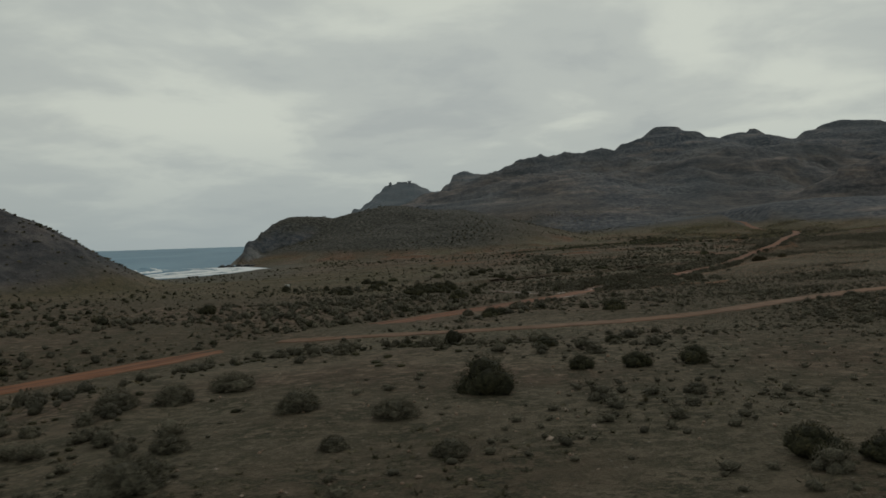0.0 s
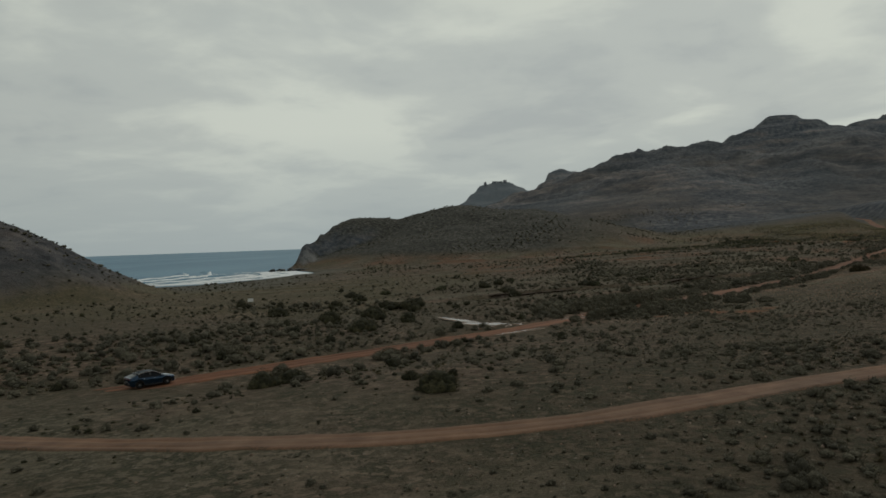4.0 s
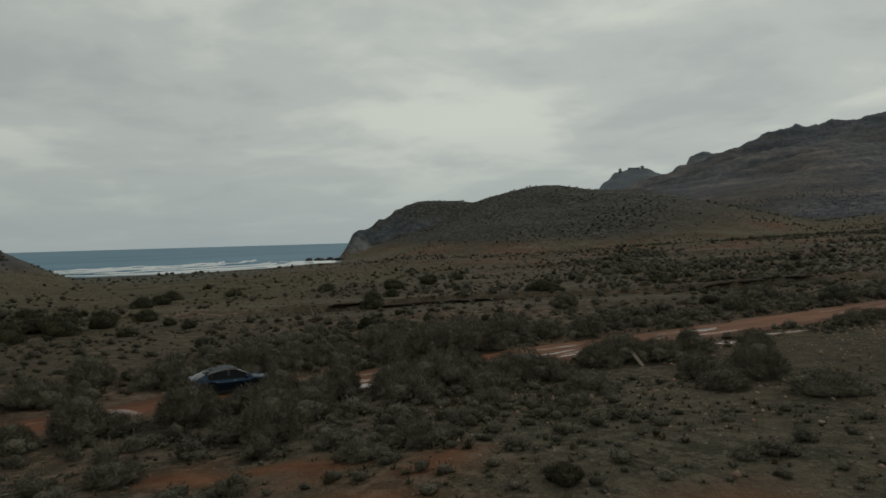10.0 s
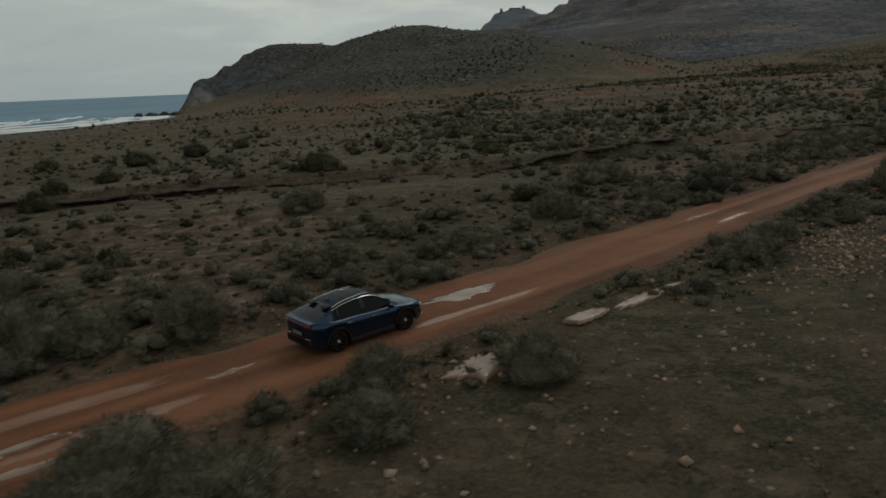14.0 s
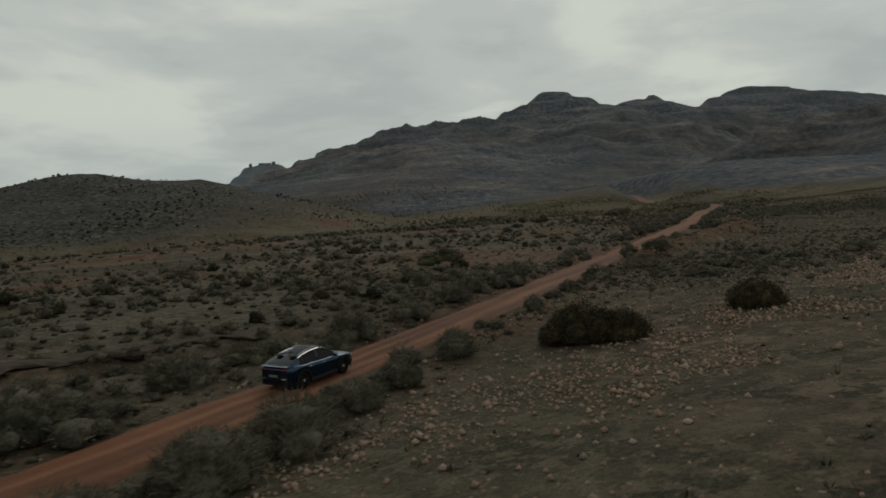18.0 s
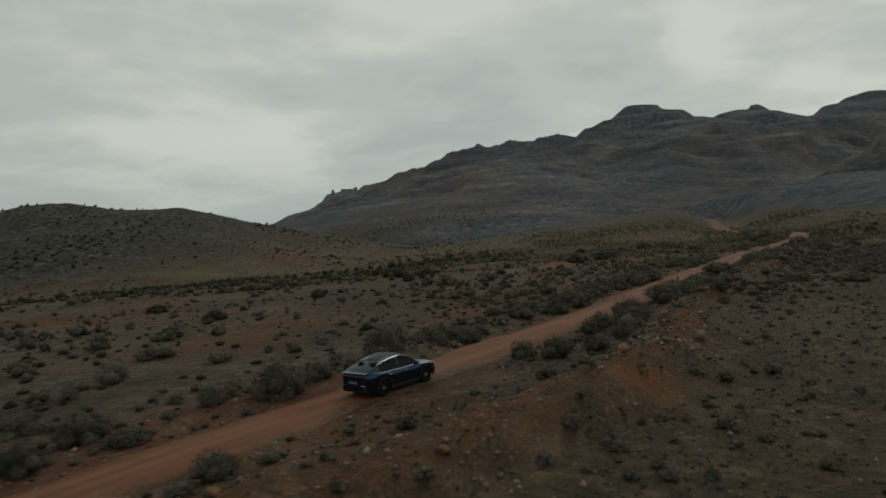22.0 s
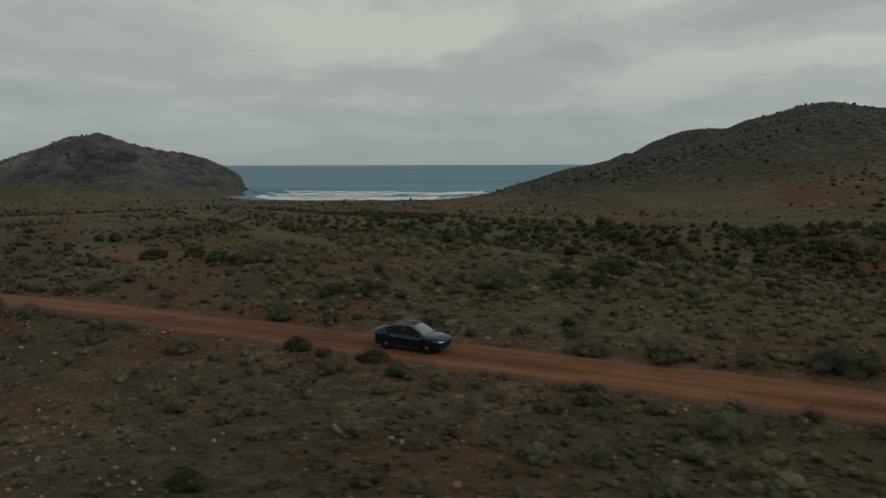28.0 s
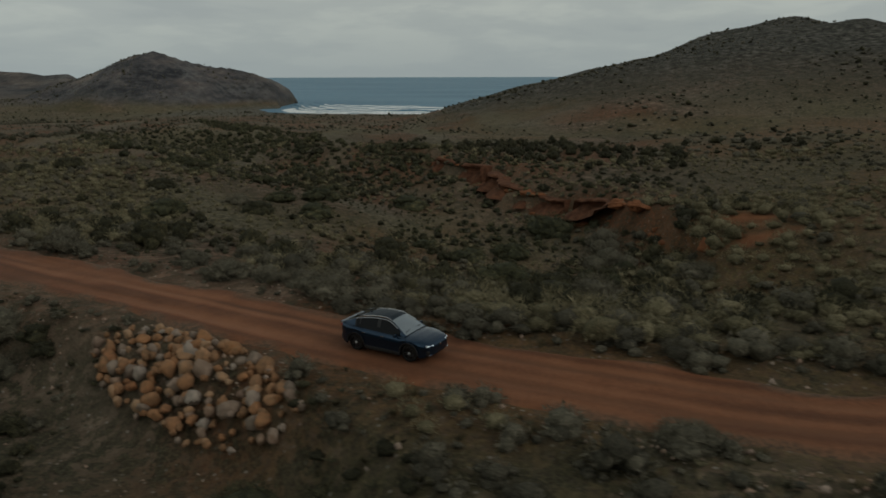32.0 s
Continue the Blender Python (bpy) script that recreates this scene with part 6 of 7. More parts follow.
for s in (-1, 1):
    # chrome strip over the side windows
    line = [hull(v) for v in np.linspace(0.75, -1.5, 16)]
    at = [(s * (h[3][0] + 0.012), v, h[3][1]) for h, v in zip(line, np.linspace(0.75, -1.5, 16))]
    vv, ff = [], []
    for p in at:
        vv += [(p[0] - 0.012, p[1], p[2] + 0.014), (p[0] + 0.012, p[1], p[2] + 0.004), (p[0] + 0.004, p[1], p[2] - 0.016), (p[0] - 0.02, p[1], p[2] - 0.01)]
    for i in range(len(at) - 1):
        ff += [(4 * i + q, 4 * i + (q + 1) % 4, 4 * i + 4 + (q + 1) % 4, 4 * i + 4 + q) for q in range(4)]
    part("window_strip", (vv, ff), CHROME, car, "bright metal strip")
    mirror = smooth_mesh(part("wing_mirror", box_bm(0.2, 0.11, 0.13, (s * 0.97, 0.78, 1.07), 0.035), PAINT, car))
    part("mirror_stalk", box_bm(0.12, 0.05, 0.03, (s * -0.1, 0, -0.06), 0.01), TRIM, mirror)
    mirror.data.update()
    mirror.children[0].matrix_basis = pose(s * 0.97, 0.78, 1.07)
    for yv in (0.05, -0.95):
        smooth_mesh(part("door_handle", box_bm(0.035, 0.2, 0.03, (s * 0.945, yv, 0.915), 0.012), CHROME, car))
    part("sill", box_bm(0.1, 1.9, 0.16, (s * 0.9, 0.0, 0.27), 0.03), TRIM, car, "black plastic sill")
    # headlamp: slim lens with a daylight strip
    lens = smooth_mesh(part("headlight", box_bm(0.36, 0.16, 0.085, (s * 0.62, 2.25, 0.775), 0.03, (-14, 0, s * -24)), HEADLENS, car, "slim headlight"))
    part("light_strip", box_bm(0.3, 0.02, 0.022, (s * 0.63, 2.335, 0.765), 0.006, (-14, 0, s * -24)), STRIP, lens, "white daylight strip")
    part("fog_slot", box_bm(0.16, 0.1, 0.22, (s * 0.72, 2.26, 0.46), 0.03, (0, 0, s * -30)), TRIM, car)
    part("fog_trim", box_bm(0.2, 0.04, 0.02, (s * 0.66, 2.36, 0.36), 0.006, (0, 0, s * -25)), CHROME, car)
    # rear: tail lamps, twin roof spoilers and bumper trim
    part("tail_light", box_bm(0.36, 0.1, 0.055, (s * 0.62, -2.35, 1.03), 0.02, (0, 0, s * 16)), REDLENS, car, "red tail lamp")
    smooth_mesh(part("roof_spoiler", box_bm(0.3, 0.26, 0.045, (s * 0.40, -1.52, 1.505), 0.018, (12, s * 5, 0)), TRIM, car, "black roof fin"))
    part("bumper_trim", box_bm(0.24, 0.05, 0.03, (s * 0.6, -2.38, 0.62), 0.01, (0, 0, s * 20)), CHROME, car)
    # arch cladding
    for a in AXLES:
        vv, ff = [], []
        for i in range(19):
            ang = math.pi * i / 18
            for rad, xx in ((ARCH_R + 0.055, 0.955), (ARCH_R + 0.05, 0.985), (ARCH_R - 0.015, 0.98), (ARCH_R - 0.02, 0.93)):
                vv.append((s * xx, a + rad * math.cos(ang), WHEEL_R + rad * math.sin(ang) * 0.98))
        for i in range(18):
            ff += [(4 * i + q, 4 * i + q + 1, 4 * i + 5 + q, 4 * i + 4 + q) for q in range(3)]
        smooth_mesh(part("arch_cladding", (vv, ff), TRIM, car, "black wheel-arch trim"))
part("light_bar", box_bm(1.0, 0.05, 0.03, (0, -2.40, 1.03), 0.01), REDLENS, car, "thin red light bar")
part("rear_lip", box_bm(1.56, 0.2, 0.035, (0, -2.3, 1.15), 0.014, (6, 0, 0)), PAINT, car)
part("rear_bumper", box_bm(1.5, 0.2, 0.3, (0, -2.3, 0.45), 0.06), TRIM, car, "black lower bumper")
part("number_plate", box_bm(0.52, 0.02, 0.11, (0, -2.415, 0.74), 0.004), plain("plate", (0.16, 0.16, 0.155), 0.5), car, "pale plate with no legible marks")
part("grille", box_bm(0.9, 0.12, 0.26, (0, 2.34, 0.46), 0.05), TRIM, car, "black lower grille")
part("badge", box_bm(0.1, 0.03, 0.07, (0, 2.42, 0.7), 0.012), CHROME, car, "plain metal badge")
for s in (-1, 1):
    vv, ff = [], []
    ys = np.linspace(0.35, -1.45, 14)
    for k, v in enumerate(ys):
        h = hull(v)
        x, z = s * (h[4][0] + 0.01), h[4][1] + (0.012 if k in (0, 13) else 0.045)
        vv += [(x - 0.02, v, z), (x + 0.02, v, z), (x + 0.02, v, z - 0.03), (x - 0.02, v, z - 0.03)]
    for i in range(13):
        ff += [(4 * i + q, 4 * i + (q + 1) % 4, 4 * i + 4 + (q + 1) % 4, 4 * i + 4 + q) for q in range(4)]
    part("roof_bar", (vv, ff), CHROME, car, "slim bright roof bar")
part("roof_antenna", box_bm(0.05, 0.16, 0.05, (0, -1.2, 1.57), 0.02), PAINT, car)
for s in (-1, 1):
    part("wiper", box_bm(0.5, 0.02, 0.02, (s * 0.3, 1.03, 1.155), 0.005, (32, 0, s * 8)), TRIM, car)

wheels = []


def lathe(profile, count=28):
    """Turns rows of (axle offset, radius) round the x axis."""
    vv, ff, n = [], [], len(profile)
    for i in range(count):
        a = 2 * math.pi * i / count
        vv += [(x, q * math.cos(a), q * math.sin(a)) for x, q in profile]
    for i in range(count):
        o = (i + 1) % count
        ff += [(i * n + j, i * n + j + 1, o * n + j + 1, o * n + j) for j in range(n - 1)]
    return vv, ff


for s in (-1, 1):
    for a in AXLES:
        wheel = new("wheel")
        wheel.parent = car
        wheel.empty_display_size = 0.1
        wheel.location = (s * 0.83, a, WHEEL_R)
        wheels.append((wheel, s * 0.83, a))
        smooth_mesh(part("tyre", lathe([(-0.11, 0.27), (-0.12, 0.33), (-0.09, 0.37), (0.0, 0.375), (0.09, 0.37), (0.12, 0.33), (0.11, 0.27)]), RUBBER, wheel))
        smooth_mesh(part("rim", lathe([(s * 0.10, 0.275), (s * 0.115, 0.262), (s * 0.06, 0.25), (s * -0.02, 0.24), (s * -0.02, 0.05), (s * 0.05, 0.0)]), TRIM, wheel, "dark rim"))
        b = bmesh.new()
        for i in range(5):
            for off in (-0.045, 0.045):
                spoke = box_bm(0.03, 0.028, 0.2, (s * 0.075, off, 0.155), 0.006)
                bmesh.ops.transform(spoke, matrix=pose(0, 0, 0, 72 * i, 0, 0), verts=spoke.verts)
                tmp = bpy.data.meshes.new("tmp")
                spoke.to_mesh(tmp)
                spoke.free()
                b.from_mesh(tmp)
                bpy.data.meshes.remove(tmp)
        part("spokes", b, ALLOY, wheel, "five twin alloy spokes")
        b = bmesh.new()
        bmesh.ops.create_cone(b, cap_ends=True, segments=16, radius1=0.06, radius2=0.05, depth=0.05, matrix=pose(s * 0.085, 0, 0, 0, 90, 0))
        part("hub_cap", b, SILVER, wheel, "bright hub cap")

# ---- puddles, boulders and small things ----
def ground_at(x, y):
    return float(land(np.array([float(x)]), np.array([float(y)]))[0])


def puddle_material():
    m, nt, b = tree("muddy_puddle_water", 0.1, 0.45)
    n = noise_node(nt, 0.9, 3, 0.5, place(nt))
    nt.links.new(ramp(nt, n.outputs[0], [(0.35, (0.16, 0.085, 0.052)), (0.6, (0.27, 0.18, 0.13))]), b.inputs["Base Color"])
    b.inputs["IOR"].default_value = 1.5
    return m


PUDDLE = puddle_material()


def puddle(x, y, length, width, angle, seed, lift=0.0):
    """A shallow pool with a ragged rim, lying in the road or beside it."""
    a = radians(angle)
    vs = []
    for k in range(88):
        t = 2 * math.pi * k / 88
        rad = 1 + 0.4 * noise.noise((2.2 * math.cos(t) + seed, 2.2 * math.sin(t), seed * 0.7)) + 0.28 * noise.noise((6 * math.cos(t), 6 * math.sin(t) + seed, 3)) + 0.18 * noise.noise((17 * math.cos(t), 17 * math.sin(t) + seed, 5))
        u, v = 0.5 * length * math.cos(t) * rad, 0.5 * width * math.sin(t) * rad
        vs.append((u * math.cos(a) - v * math.sin(a), u * math.sin(a) + v * math.cos(a)))
    z = road_height(x, y) + 0.03 if polyline_far(np.array([float(x)]), np.array([float(y)]), ROAD_PLAN)[0][0] < 2.9 else sorted(ground_at(x + q[0], y + q[1]) for q in vs[::4])[15] + 0.02
    me = bpy.data.meshes.new("puddle")
    me.from_pydata([(0, 0, 0.012)] + [(q[0] * f, q[1] * f, h) for f, h in ((0.8, 0.012), (1.0, 0.0), (1.04, -0.12)) for q in vs], [], [(0, 1 + k, 1 + (k + 1) % 88) for k in range(88)] + [(1 + 88 * j + k, 89 + 88 * j + k, 89 + 88 * j + (k + 1) % 88, 1 + 88 * j + (k + 1) % 88) for j in range(2) for k in range(88)])
    me.polygons.foreach_set("use_smooth", np.ones(len(me.polygons), bool))
    me.materials.append(PUDDLE)
    ob = tagged(new("puddle", me), "shallow muddy puddle reflecting the grey sky", "puddle", "puddles along the dirt road")
    ob.location = (x, y, z + lift)
    return ob


# the pools at (17.5, 172.4) and (23.2, 165.4) stand for a wet sandy apron
for k, row in enumerate(((69.4, 215.4, 4.8, 1.2, 55), (67.0, 212.9, 3.2, 0.45, 54), (60.0, 200.9, 4.0, 0.5, 56), (61.2, 200.3, 3.0, 0.45, 56), (63.4, 206.6, 2.6, 0.4, 55), (51.2, 190.2, 5.0, 1.3, 28), (53.6, 192.6, 3.0, 0.5, 40),
                         (71.6, 208.5, 2.9, 1.3, 55), (77.0, 215.9, 4.2, 0.6, 52), (74.6, 213.1, 2.0, 0.7, 50), (28.9, 154.6, 9.2, 0.6, 45), (24.2, 159.6, 2.4, 0.45, 47), (22.2, 157.2, 1.6, 0.35, 47), (17.5, 172.4, 14.0, 2.4, -48), (23.2, 165.4, 9.5, 4.6, -20),
                         (36.0, 173.9, 5.0, 0.5, 62), (34.2, 171.8, 2.4, 0.4, 60), (66.0, 209.5, 3.0, 0.35, 54))):
    puddle(*row, 3.1 * k)

TAN = stone_material("tan_limestone", (0.36, 0.22, 0.13), (1.1, 0.90, 0.68))
BOULDERS = [mesh_from("boulder", *stone_shape(800 + k, BALL_2, 0.07, 12, 0.235), STONE) for k in range(9)]
TAN_ROCKS = [mesh_from("boulder", *stone_shape(820 + k, BALL_2, 0.07, 12, 0.235), TAN) for k in range(9)]
r = np.random.default_rng(55)
pile = []
while len(pile) < 230:
    a, d = 6.283 * r.random(), math.sqrt(r.random())
    u, v = 0.7 + 7.2 * d * math.cos(a), 0.25 + 1.9 * d * math.sin(a)
    x, y = 287.6 + 0.48 * u - 0.87 * v, 544.0 + 0.87 * u + 0.48 * v
    size = (0.56 + 0.75 * r.random() ** 2) * (1.15 - 0.35 * d)
    if any(math.hypot(x - q[0], y - q[1]) < 0.40 * (size + q[2]) for q in pile):
        if r.random() < 0.93:
            continue
    pile.append((x, y, size))
    ob = tagged(new("boulder", (TAN_ROCKS if r.random() < 0.7 else BOULDERS)[r.integers(0, 9)]), "tan and orange limestone boulder in a roadside heap", "boulder", "heap of boulders by the road")
    ob.scale = (size, size * (0.8 + 0.4 * r.random()), size * (0.9 + 0.5 * r.random()))
    ob.matrix_basis = pose(x, y, 0.25 * sum(ground_at(x + q[0], y + q[1]) for q in ((0.9, 0.9), (-0.9, 0.9), (0.9, -0.9), (-0.9, -0.9))) + 0.2 * size + 0.12 + 0.3 * (1 - d) * r.random(), 30 * r.random() - 15, 30 * r.random() - 15, 360 * r.random()) @ Matrix.Diagonal((*ob.scale, 1))
# the undercut red bank: a ledge over a hollow face
SCARP = plain("red_earth_bank", (0.105, 0.047, 0.027), 0.95, 0.15, 0, 0.6, 1.3)
DITCH = plain("brown_ditch_earth", (0.062, 0.046, 0.034), 0.95, 0.15, 0, 0.5, 1.3)
def earth_bank(plan, high, seed, label, material, whole=1.0):
    """A ragged step of bare earth whose lip overhangs a hollow face."""
    plan = np.array(plan)
    run = np.r_[0, np.cumsum(np.hypot(*np.diff(plan, axis=0).T))]
    s = np.arange(0, run[-1], 0.45)
    sx, sy = (np.convolve(np.pad(np.interp(s, run, plan[:, k]), 6, "edge"), np.ones(13) / 13, "valid") for k in range(2))
    tx, ty = np.gradient(sx), np.gradient(sy)
    n = np.hypot(tx, ty)
    ragged = 1.2 * high * wavy(s, 0 * s, 5, 901 + seed) + 0.9 * wavy(s, 0 * s, 1.7, 902 + seed) + 0.35 * wavy(s, 0 * s, 0.8, 903 + seed)
    fade = ease(s, 0, 4) * ease(-s, -run[-1], -run[-1] + 5)
    keep = np.maximum(whole, ease(wavy(s, 0 * s, 17, 907 + seed), -0.35, 0.1)) * fade
    tall = (high + 0.5 * high * wavy(s, 0 * s, 9, 904 + seed)) * fade
    rows = []
    for out, drop in ((-3.2, -0.35), (-1.6, 0.12), (-0.3, 0.22), (0.25, 0.12), (0.35, -0.05), (0.0, -0.22), (-0.55, -0.45), (-0.5, -0.65), (0.0, -0.85), (0.9, -1.25), (2.2, -1.9)):
        o = out + ragged + 0.22 * wavy(s, 0 * s + 9 * drop, 0.9, 905 + seed)
        px, py = sx + o * ty / n, sy - o * tx / n
        top_z = -0.9 * high * (1 - keep) + land(sx - 2.5 * ty / n, sy + 2.5 * tx / n)
        rows.append(np.stack([px, py, top_z + drop * np.maximum(tall, 0.25 * high) + 0.08 * wavy(px * 2, py * 2, 1.0, 906 + seed)], 1))
    grid = np.stack(rows, 1)
    w = grid.shape[1]
    me = bpy.data.meshes.new("trim_earth_bank")
    me.from_pydata(grid.reshape(-1, 3).tolist(), [], [(i * w + j, i * w + j + 1, (i + 1) * w + j + 1, (i + 1) * w + j) for i in range(len(s) - 1) for j in range(w - 1)])
    me.materials.append(material)
    tagged(new("trim_earth_bank", me), label, kind="structure")


earth_bank([(184, 541.5), (194, 549), (207, 556.5), (219, 564.5), (229, 570)], 1.05, 0, "undercut bank of eroded red earth above a dry wash", SCARP, 0.55)
earth_bank(GULLY, 0.7, 40, "low eroded earth step along a ditch in the pasture", DITCH, 0.0)

# red slabs broken out of the undercut bank
RED_ROCK = plain("red_clay_rock", (0.20, 0.082, 0.04), 0.95, 0.1, 0, 0.45, 2.0)
SLABS = [mesh_from("clay_slab", *stone_shape(840 + k, BALL_2), RED_ROCK) for k in range(5)]
run = np.cumsum([0] + [math.hypot(b[0] - a[0], b[1] - a[1]) for a, b in zip(BANK, BANK[1:])])
for k in range(46):
    s = run[-1] * (k + r.random()) / 46
    x, y = np.interp(s, run, [q[0] for q in BANK]) + 1.6 * (r.random() - 0.5), np.interp(s, run, [q[1] for q in BANK]) + 1.8 * (r.random() - 0.5)
    size = 0.9 + 1.7 * r.random()
    ob = tagged(new("clay_slab", SLABS[r.integers(0, 5)]), "broken red clay slab on an eroded bank", "slab", "slabs of the eroded bank")
    ob.matrix_basis = pose(x, y, ground_at(x, y) + 0.05 * size, 20 * r.random() - 10, 20 * r.random() - 10, 360 * r.random()) @ Matrix.Diagonal((size, size, size * (0.5 + 0.4 * r.random()), 1))
# larger single stones on the pasture and along the verges
sx, sy, r2 = seeds(7.5, -20, 320, 180, 590, 91)
d = polyline_far(sx, sy, CORRIDOR)[0]
keep = np.flatnonzero((d < 24) & clear(sx, sy, 3.4) & (r2.random(len(sx)) < 0.55))
for k in keep[:110]:
    size = 0.22 + 0.34 * float(r2.random()) ** 3
    ob = tagged(new("stone", BOULDERS[r2.integers(0, 9)]), "single weathered stone lying on the soil", "stone", "stones on the ground")
    ob.matrix_basis = pose(float(sx[k]), float(sy[k]), ground_at(sx[k], sy[k]) + 0.06 * size, 0, 0, 360 * r2.random()) @ Matrix.Diagonal((size, size, size * 0.9, 1))

run = np.cumsum([0] + [math.hypot(b[0] - a[0], b[1] - a[1]) for a, b in zip(SPOIL, SPOIL[1:])])
for k in range(70):
    s = run[-1] * (k + r2.random()) / 70
    x, y = np.interp(s, run, [q[0] for q in SPOIL]) + 3.4 * (r2.random() - 0.5), np.interp(s, run, [q[1] for q in SPOIL]) + 3.4 * (r2.random() - 0.5)
    size = 0.3 + 0.6 * float(r2.random()) ** 2
    ob = tagged(new("stone", (TAN_ROCKS if r2.random() < 0.6 else BOULDERS)[r2.integers(0, 9)]), "tan stone on a bank of red spoil", "stone", "stones on the spoil bank")
    ob.matrix_basis = pose(x, y, ground_at(x, y) + 0.08 * size, 20 * r2.random() - 10, 20 * r2.random() - 10, 360 * r2.random()) @ Matrix.Diagonal((size, size, size * 0.9, 1))

WOOD = plain("bleached_wood", (0.24, 0.19, 0.145), 0.85, 0.2, 0, 0.3, 6.0)
PALE = plain("white_board", (0.62, 0.62, 0.60), 0.6)
GREYWOOD = plain("grey_post_wood", (0.20, 0.175, 0.145), 0.9, 0.2, 0, 0.3, 8.0)


def top(name, x, y, z, label, category, group="", turn=0.0):
    ob = tagged(new(name), label, category, group)
    ob.empty_display_size = 0.1
    ob.matrix_basis = pose(x, y, z, 0, 0, turn)
    return ob


plank = tagged(part("plank", box_bm(0.30, 2.0, 0.07, (0, 0, 0), 0.012), WOOD, None, "weathered pale plank leaning on a shrub"), category="plank")
plank.matrix_basis = Matrix.Translation((66.15, 197.68, 4.06)) @ Vector((0.9, -0.65, -1.0)).to_track_quat("Y", "Z").to_matrix().to_4x4()


def rod(a, b, r0, r1, sides=7):
    """A tapered stick between two points."""
    a, b = Vector(a), Vector(b)
    q = (b - a).to_track_quat("Z", "Y").to_matrix().to_4x4()
    bm = bmesh.new()
    bmesh.ops.create_cone(bm, cap_ends=True, segments=sides, radius1=r0, radius2=r1, depth=(b - a).length, matrix=Matrix.Translation((a + b) / 2) @ q)
    return bm


z = ground_at(24.6, 226.8)
pole = tagged(part("leaning_pole", rod((24.6, 226.8, z - 0.3), (21.4, 227.8, z + 4.6), 0.05, 0.03), GREYWOOD, None, "thin dry pole leaning over the scrub"), category="pole")
for x, y in ((35.3, 176.8), (33.6, 173.6), (32.4, 171.6), (31.2, 169.8), (29.6, 168.0)):
    z = ground_at(x, y)
    tagged(part("fence_post", rod((x, y, z - 0.2), (x + 0.05, y, z + 1.0), 0.055, 0.05, 8), GREYWOOD, None, "short wooden post beside the road"), category="fence post", group="roadside posts")
for k in range(9):
    x, y = -34 + 1.3 * k, 177.4 + 1.35 * k
    z = ground_at(x, y)
    tagged(part("fence_post", rod((x, y, z - 0.2), (x, y, z + 1.1), 0.06, 0.05, 8), GREYWOOD, None, "weathered wooden post of a low beach fence"), category="fence post", group="beach fence posts")
sign = top("sign_board", -55.8, 242.6, ground_at(-55.8, 242.6), "white information board on two posts near the beach", "sign", turn=20)
part("board", box_bm(1.7, 0.06, 1.0, (0, 0, 1.5), 0.01), PALE, sign, "blank white board")
for s in (-0.7, 0.7):
    part("post", box_bm(0.09, 0.09, 2.0, (s, 0.06, 0.95), 0.01), GREYWOOD, sign)


def branch(x, y, length, seed, label, material, upright=0.3):
    """A dead branch with side twigs, as one piece."""
    g = np.random.default_rng(seed)
    z = ground_at(x, y)
    bm = bmesh.new()
    a, turn = Vector((0, 0, 0.04)), 6.283 * g.random()
    for k in range(5):
        step = length / 5
        b = a + Vector((math.cos(turn), math.sin(turn), upright + 0.25 * (g.random() - 0.5))).normalized() * step
        tw = b + Vector((g.random() - 0.5, g.random() - 0.5, 0.5 * g.random())) * step * 1.4
        for p, q, r0, r1 in ((a, b, 0.035 * (1 - k / 6), 0.03 * (1 - k / 6)), (b, tw, 0.018, 0.006)):
            piece = rod(p, q, r0, r1, 5)
            tmp = bpy.data.meshes.new("tmp")
            piece.to_mesh(tmp)
            piece.free()
            bm.from_mesh(tmp)
            bpy.data.meshes.remove(tmp)
        a, turn = b, turn + 0.5 * (g.random() - 0.5)
    ob = tagged(part("dead_branch", bm, material, None, label), category="branch")
    ob.location = (x, y, z)
    return ob


branch(165.4, 335.8, 3.6, 1, "bleached dead branch lying on red soil", WOOD, 0.1)
branch(59.9, 192.0, 1.4, 2, "small forked dead branch beside a shrub", WOOD, 0.7)
branch(154.8, 291.2, 3.4, 3, "dead pale branch on the stony slope", WOOD, 0.1)
branch(24.6, 101.6, 2.6, 4, "dry flower stalk beside a dark shrub", WOOD, 0.9)
branch(-9.6, 147.0, 2.8, 5, "dry grey flower stalk over the scrub", GREYWOOD, 2.0)
branch(23.2, 170.6, 2.2, 6, "thin bare sapling beside the road", GREYWOOD, 2.5)
branch(129.8, 279.0, 2.4, 7, "dead pale branch behind a dense shrub", WOOD, 1.2)

# the old watchtower and huts on the far summit
# stone colour carries a blue-grey lift for distance haze
TOWER_STONE = plain("far_tower_stone", (0.17, 0.175, 0.19), 0.9, 0.2)
z = ground_at(-154.5, 2088)
tower = top("watchtower", -154.5, 2086, z - 1.5, "squat round stone watchtower on the far summit", "tower")
part("shaft", lathe([(0.0, 4.6), (4.0, 4.2), (8.0, 4.0), (8.0, 4.5), (9.0, 4.5), (9.0, 0.0)], 20), TOWER_STONE, tower).matrix_basis = pose(0, 0, 0, 0, -90, 0)
part("lantern", box_bm(3.0, 3.0, 2.6, (0, 0, 10.2), 0.3), TOWER_STONE, tower)
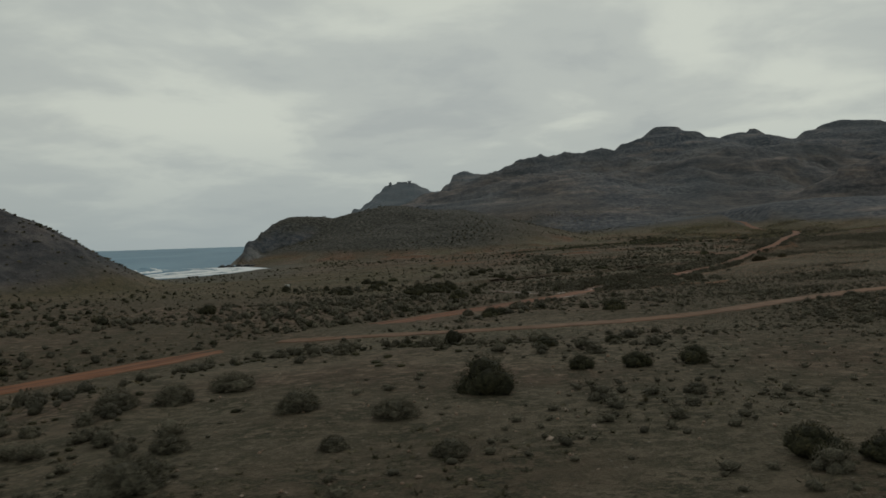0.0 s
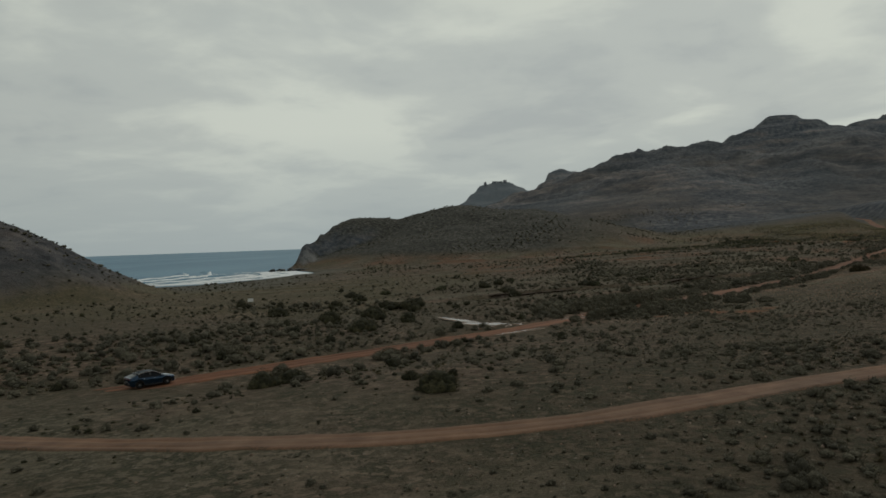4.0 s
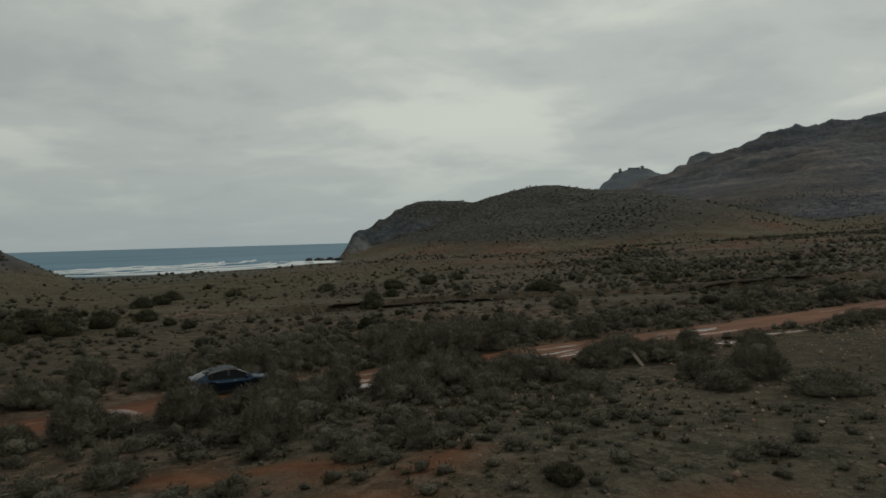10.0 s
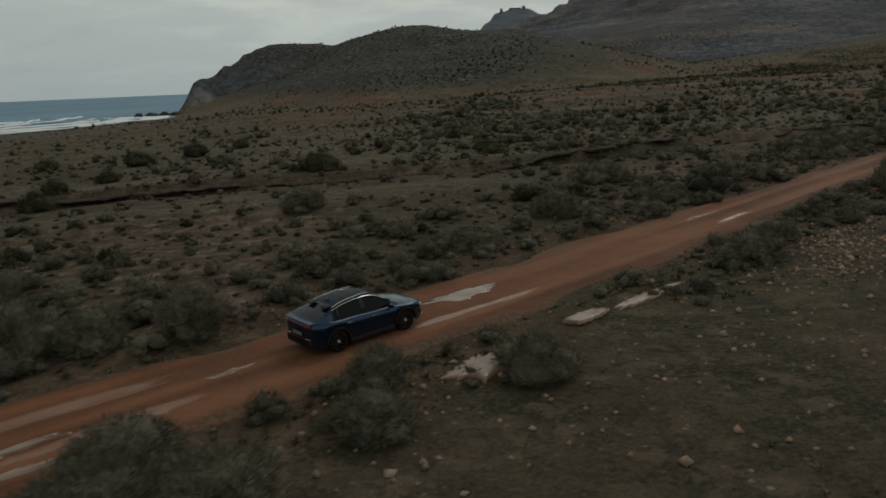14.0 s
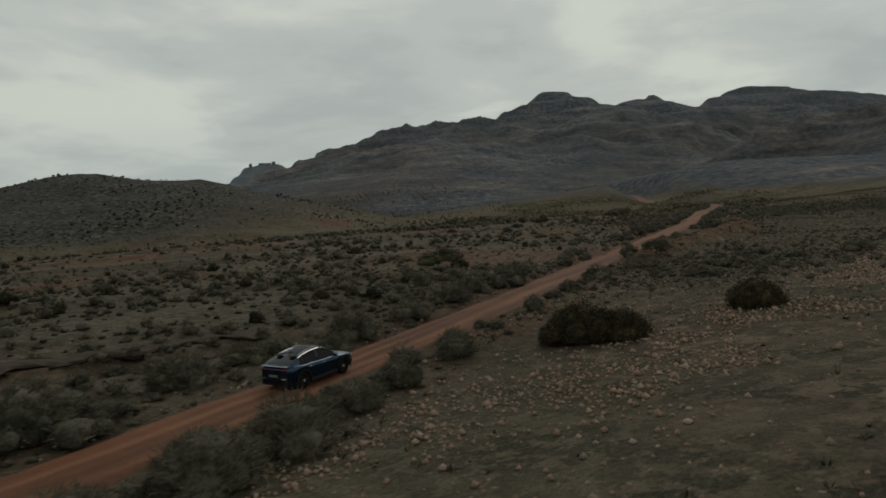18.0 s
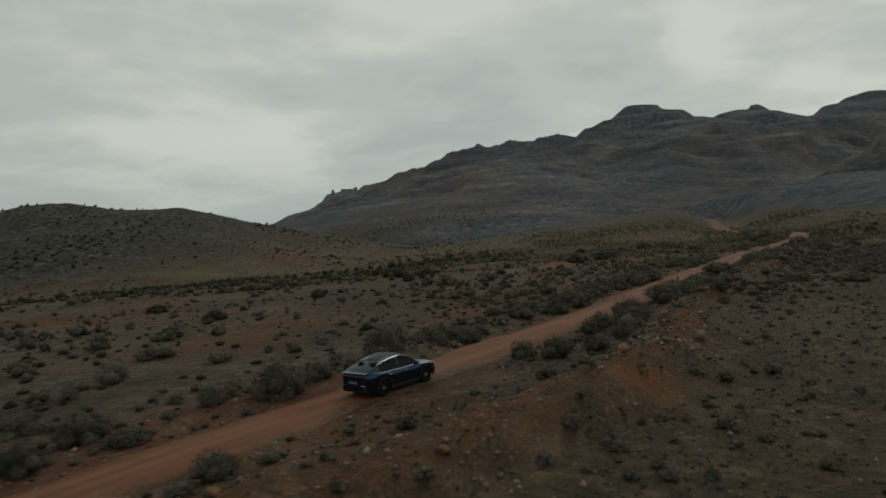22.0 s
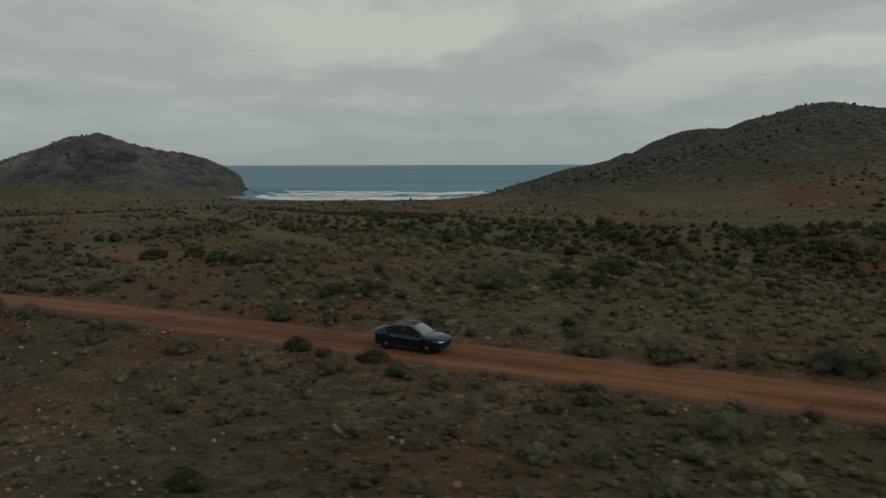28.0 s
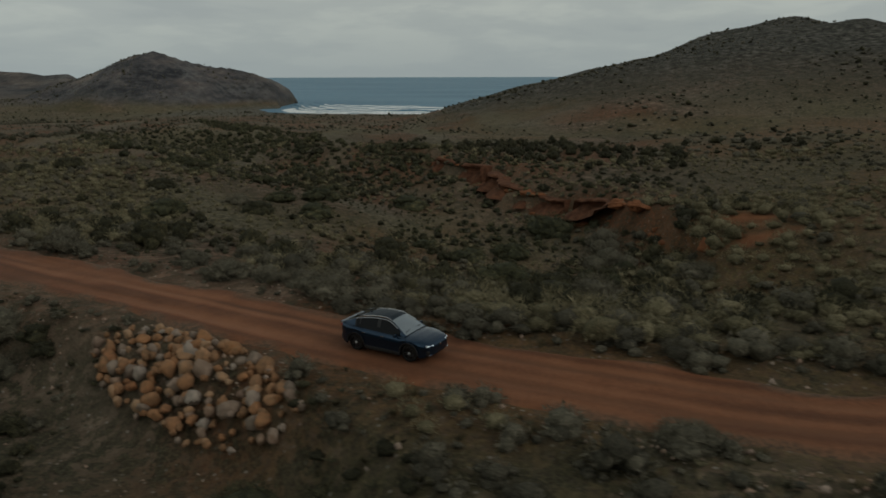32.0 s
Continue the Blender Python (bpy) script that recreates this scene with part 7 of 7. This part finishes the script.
for x, w, h in ((-128, 12, 5.0), (-112, 18, 4.0), (-96, 9, 6.5)):
    hut = top("summit_hut", x, 2090, ground_at(x, 2090) - 1.2, "low flat-roofed hut on the far summit", "hut", "huts on the summit")
    part("wall", box_bm(w, 8, h, (0, 0, h / 2), 0.1), TOWER_STONE, hut)
    part("roof", box_bm(w + 1, 9, 0.6, (0, 0, h + 0.3), 0.1), TOWER_STONE, hut)
part("mast", rod((-95, 2090, ground_at(-95, 2090) + 4), (-95, 2090, ground_at(-95, 2090) + 10), 0.35, 0.2), TOWER_STONE, None, "tall radio mast on the far summit")
tagged(bpy.data.objects["mast"], category="mast")
# rocks in the water at the foot of the headland
SEA_ROCK = plain("wet_black_rock", (0.022, 0.022, 0.022), 0.5, 0.4, 0, 0.4, 0.8)
ROCKS = [mesh_from("sea_rock", *stone_shape(870 + k, BALL_3), SEA_ROCK) for k in range(4)]
for k in range(26):
    t = r.random()
    x, y = -150 - 26 * t + 7 * r.random(), 540 + 8 * r.random() + 30 * (1 - t) * r.random()
    if k > 19:
        x, y = -308 + 10 * r.random(), 342 + 8 * r.random()
    size = 3.0 + 6.5 * r.random() ** 2
    ob = tagged(new("sea_rock", ROCKS[r.integers(0, 4)]), "wet black rock awash at the foot of the cliff", "rock", "rocks in the surf")
    ob.matrix_basis = pose(x, y, 0.1, 0, 0, 360 * r.random()) @ Matrix.Diagonal((size, size, size * 0.75, 1))


# ---- what moves ----
# the car along the road: seconds, x, y
CAR_RUN = [(0, -50.5, 53.5), (4.5, -1.0, 123.1), (5, 6.3, 131.7), (5.5, 13.4, 140.0), (6, 20.4, 148.1), (6.5, 26.5, 156.0), (7, 31.7, 163.3), (7.5, 35.8, 170.0), (8, 38.4, 175.8), (8.5, 39.3, 180.2), (9, 40.0, 183.4), (9.5, 41.1, 185.8), (10, 42.3, 188.4), (10.5, 45.0, 190.6),
           (11, 48.3, 192.4), (11.5, 51.4, 193.6), (12, 54.2, 195.3), (12.5, 56.9, 197.7), (13, 59.4, 200.6), (13.5, 62.7, 205.1), (14, 66.7, 210.8), (14.5, 71.2, 216.9), (15, 76.3, 223.9), (15.5, 81.8, 231.5), (17.5, 107.5, 268.0), (18, 114.3, 276.9),
           (18.5, 121.2, 286.1), (19, 127.9, 295.6), (19.5, 134.6, 305.1), (20, 141.2, 314.9), (20.5, 147.9, 325.0), (21, 154.7, 335.9), (21.5, 161.7, 344.3), (22, 168.5, 352.1), (22.5, 174.8, 360.9), (23, 181.5, 371.2), (23.5, 187.8, 382.2), (24, 193.9, 393.0), (24.5, 199.8, 403.4), (26.5, 223.1, 443.4), (27, 228.5, 451.9), (27.5, 233.8, 460.3), (28, 239.1, 469.1), (28.5, 244.9, 478.3), (29, 251.1, 488.0), (29.5, 257.5, 498.0), (30, 263.8, 508.4), (30.5, 269.6, 519.1), (31, 275.0, 530.0), (31.5, 280.2, 541.4), (32, 285.9, 553.6)]


def motions():
    rows, spin, rolled = [], [], 0.0
    run = np.array(CAR_RUN, float)
    for k, (t, x, y) in enumerate(run):
        a, b = run[max(0, k - 1)], run[min(len(run) - 1, k + 1)]
        turn = math.degrees(math.atan2(-(b[1] - a[1]), (b[2] - a[2])))
        z0, z1 = road_height(a[1], a[2]), road_height(b[1], b[2])
        tilt = math.degrees(math.atan2(z1 - z0, math.hypot(b[1] - a[1], b[2] - a[2]) + 1e-6))
        rows.append((t, pose(x, y, road_height(x, y) + 0.02, tilt, 0, turn)))
    walk(car, rows)
    # the waves run towards the beach
    for wave, speed in waves:
        walk(wave, [(0, pose(-14 * speed, 0, 0)), (16, pose(0, 0, 0)), (32, pose(14 * speed, 0, 0))])
    # the wheels roll as the car goes
    for wheel, x, y in wheels:
        walk(wheel, [(k / 10, pose(x, y, WHEEL_R, -80 * k, 0, 0)) for k in range(321)])


motions()
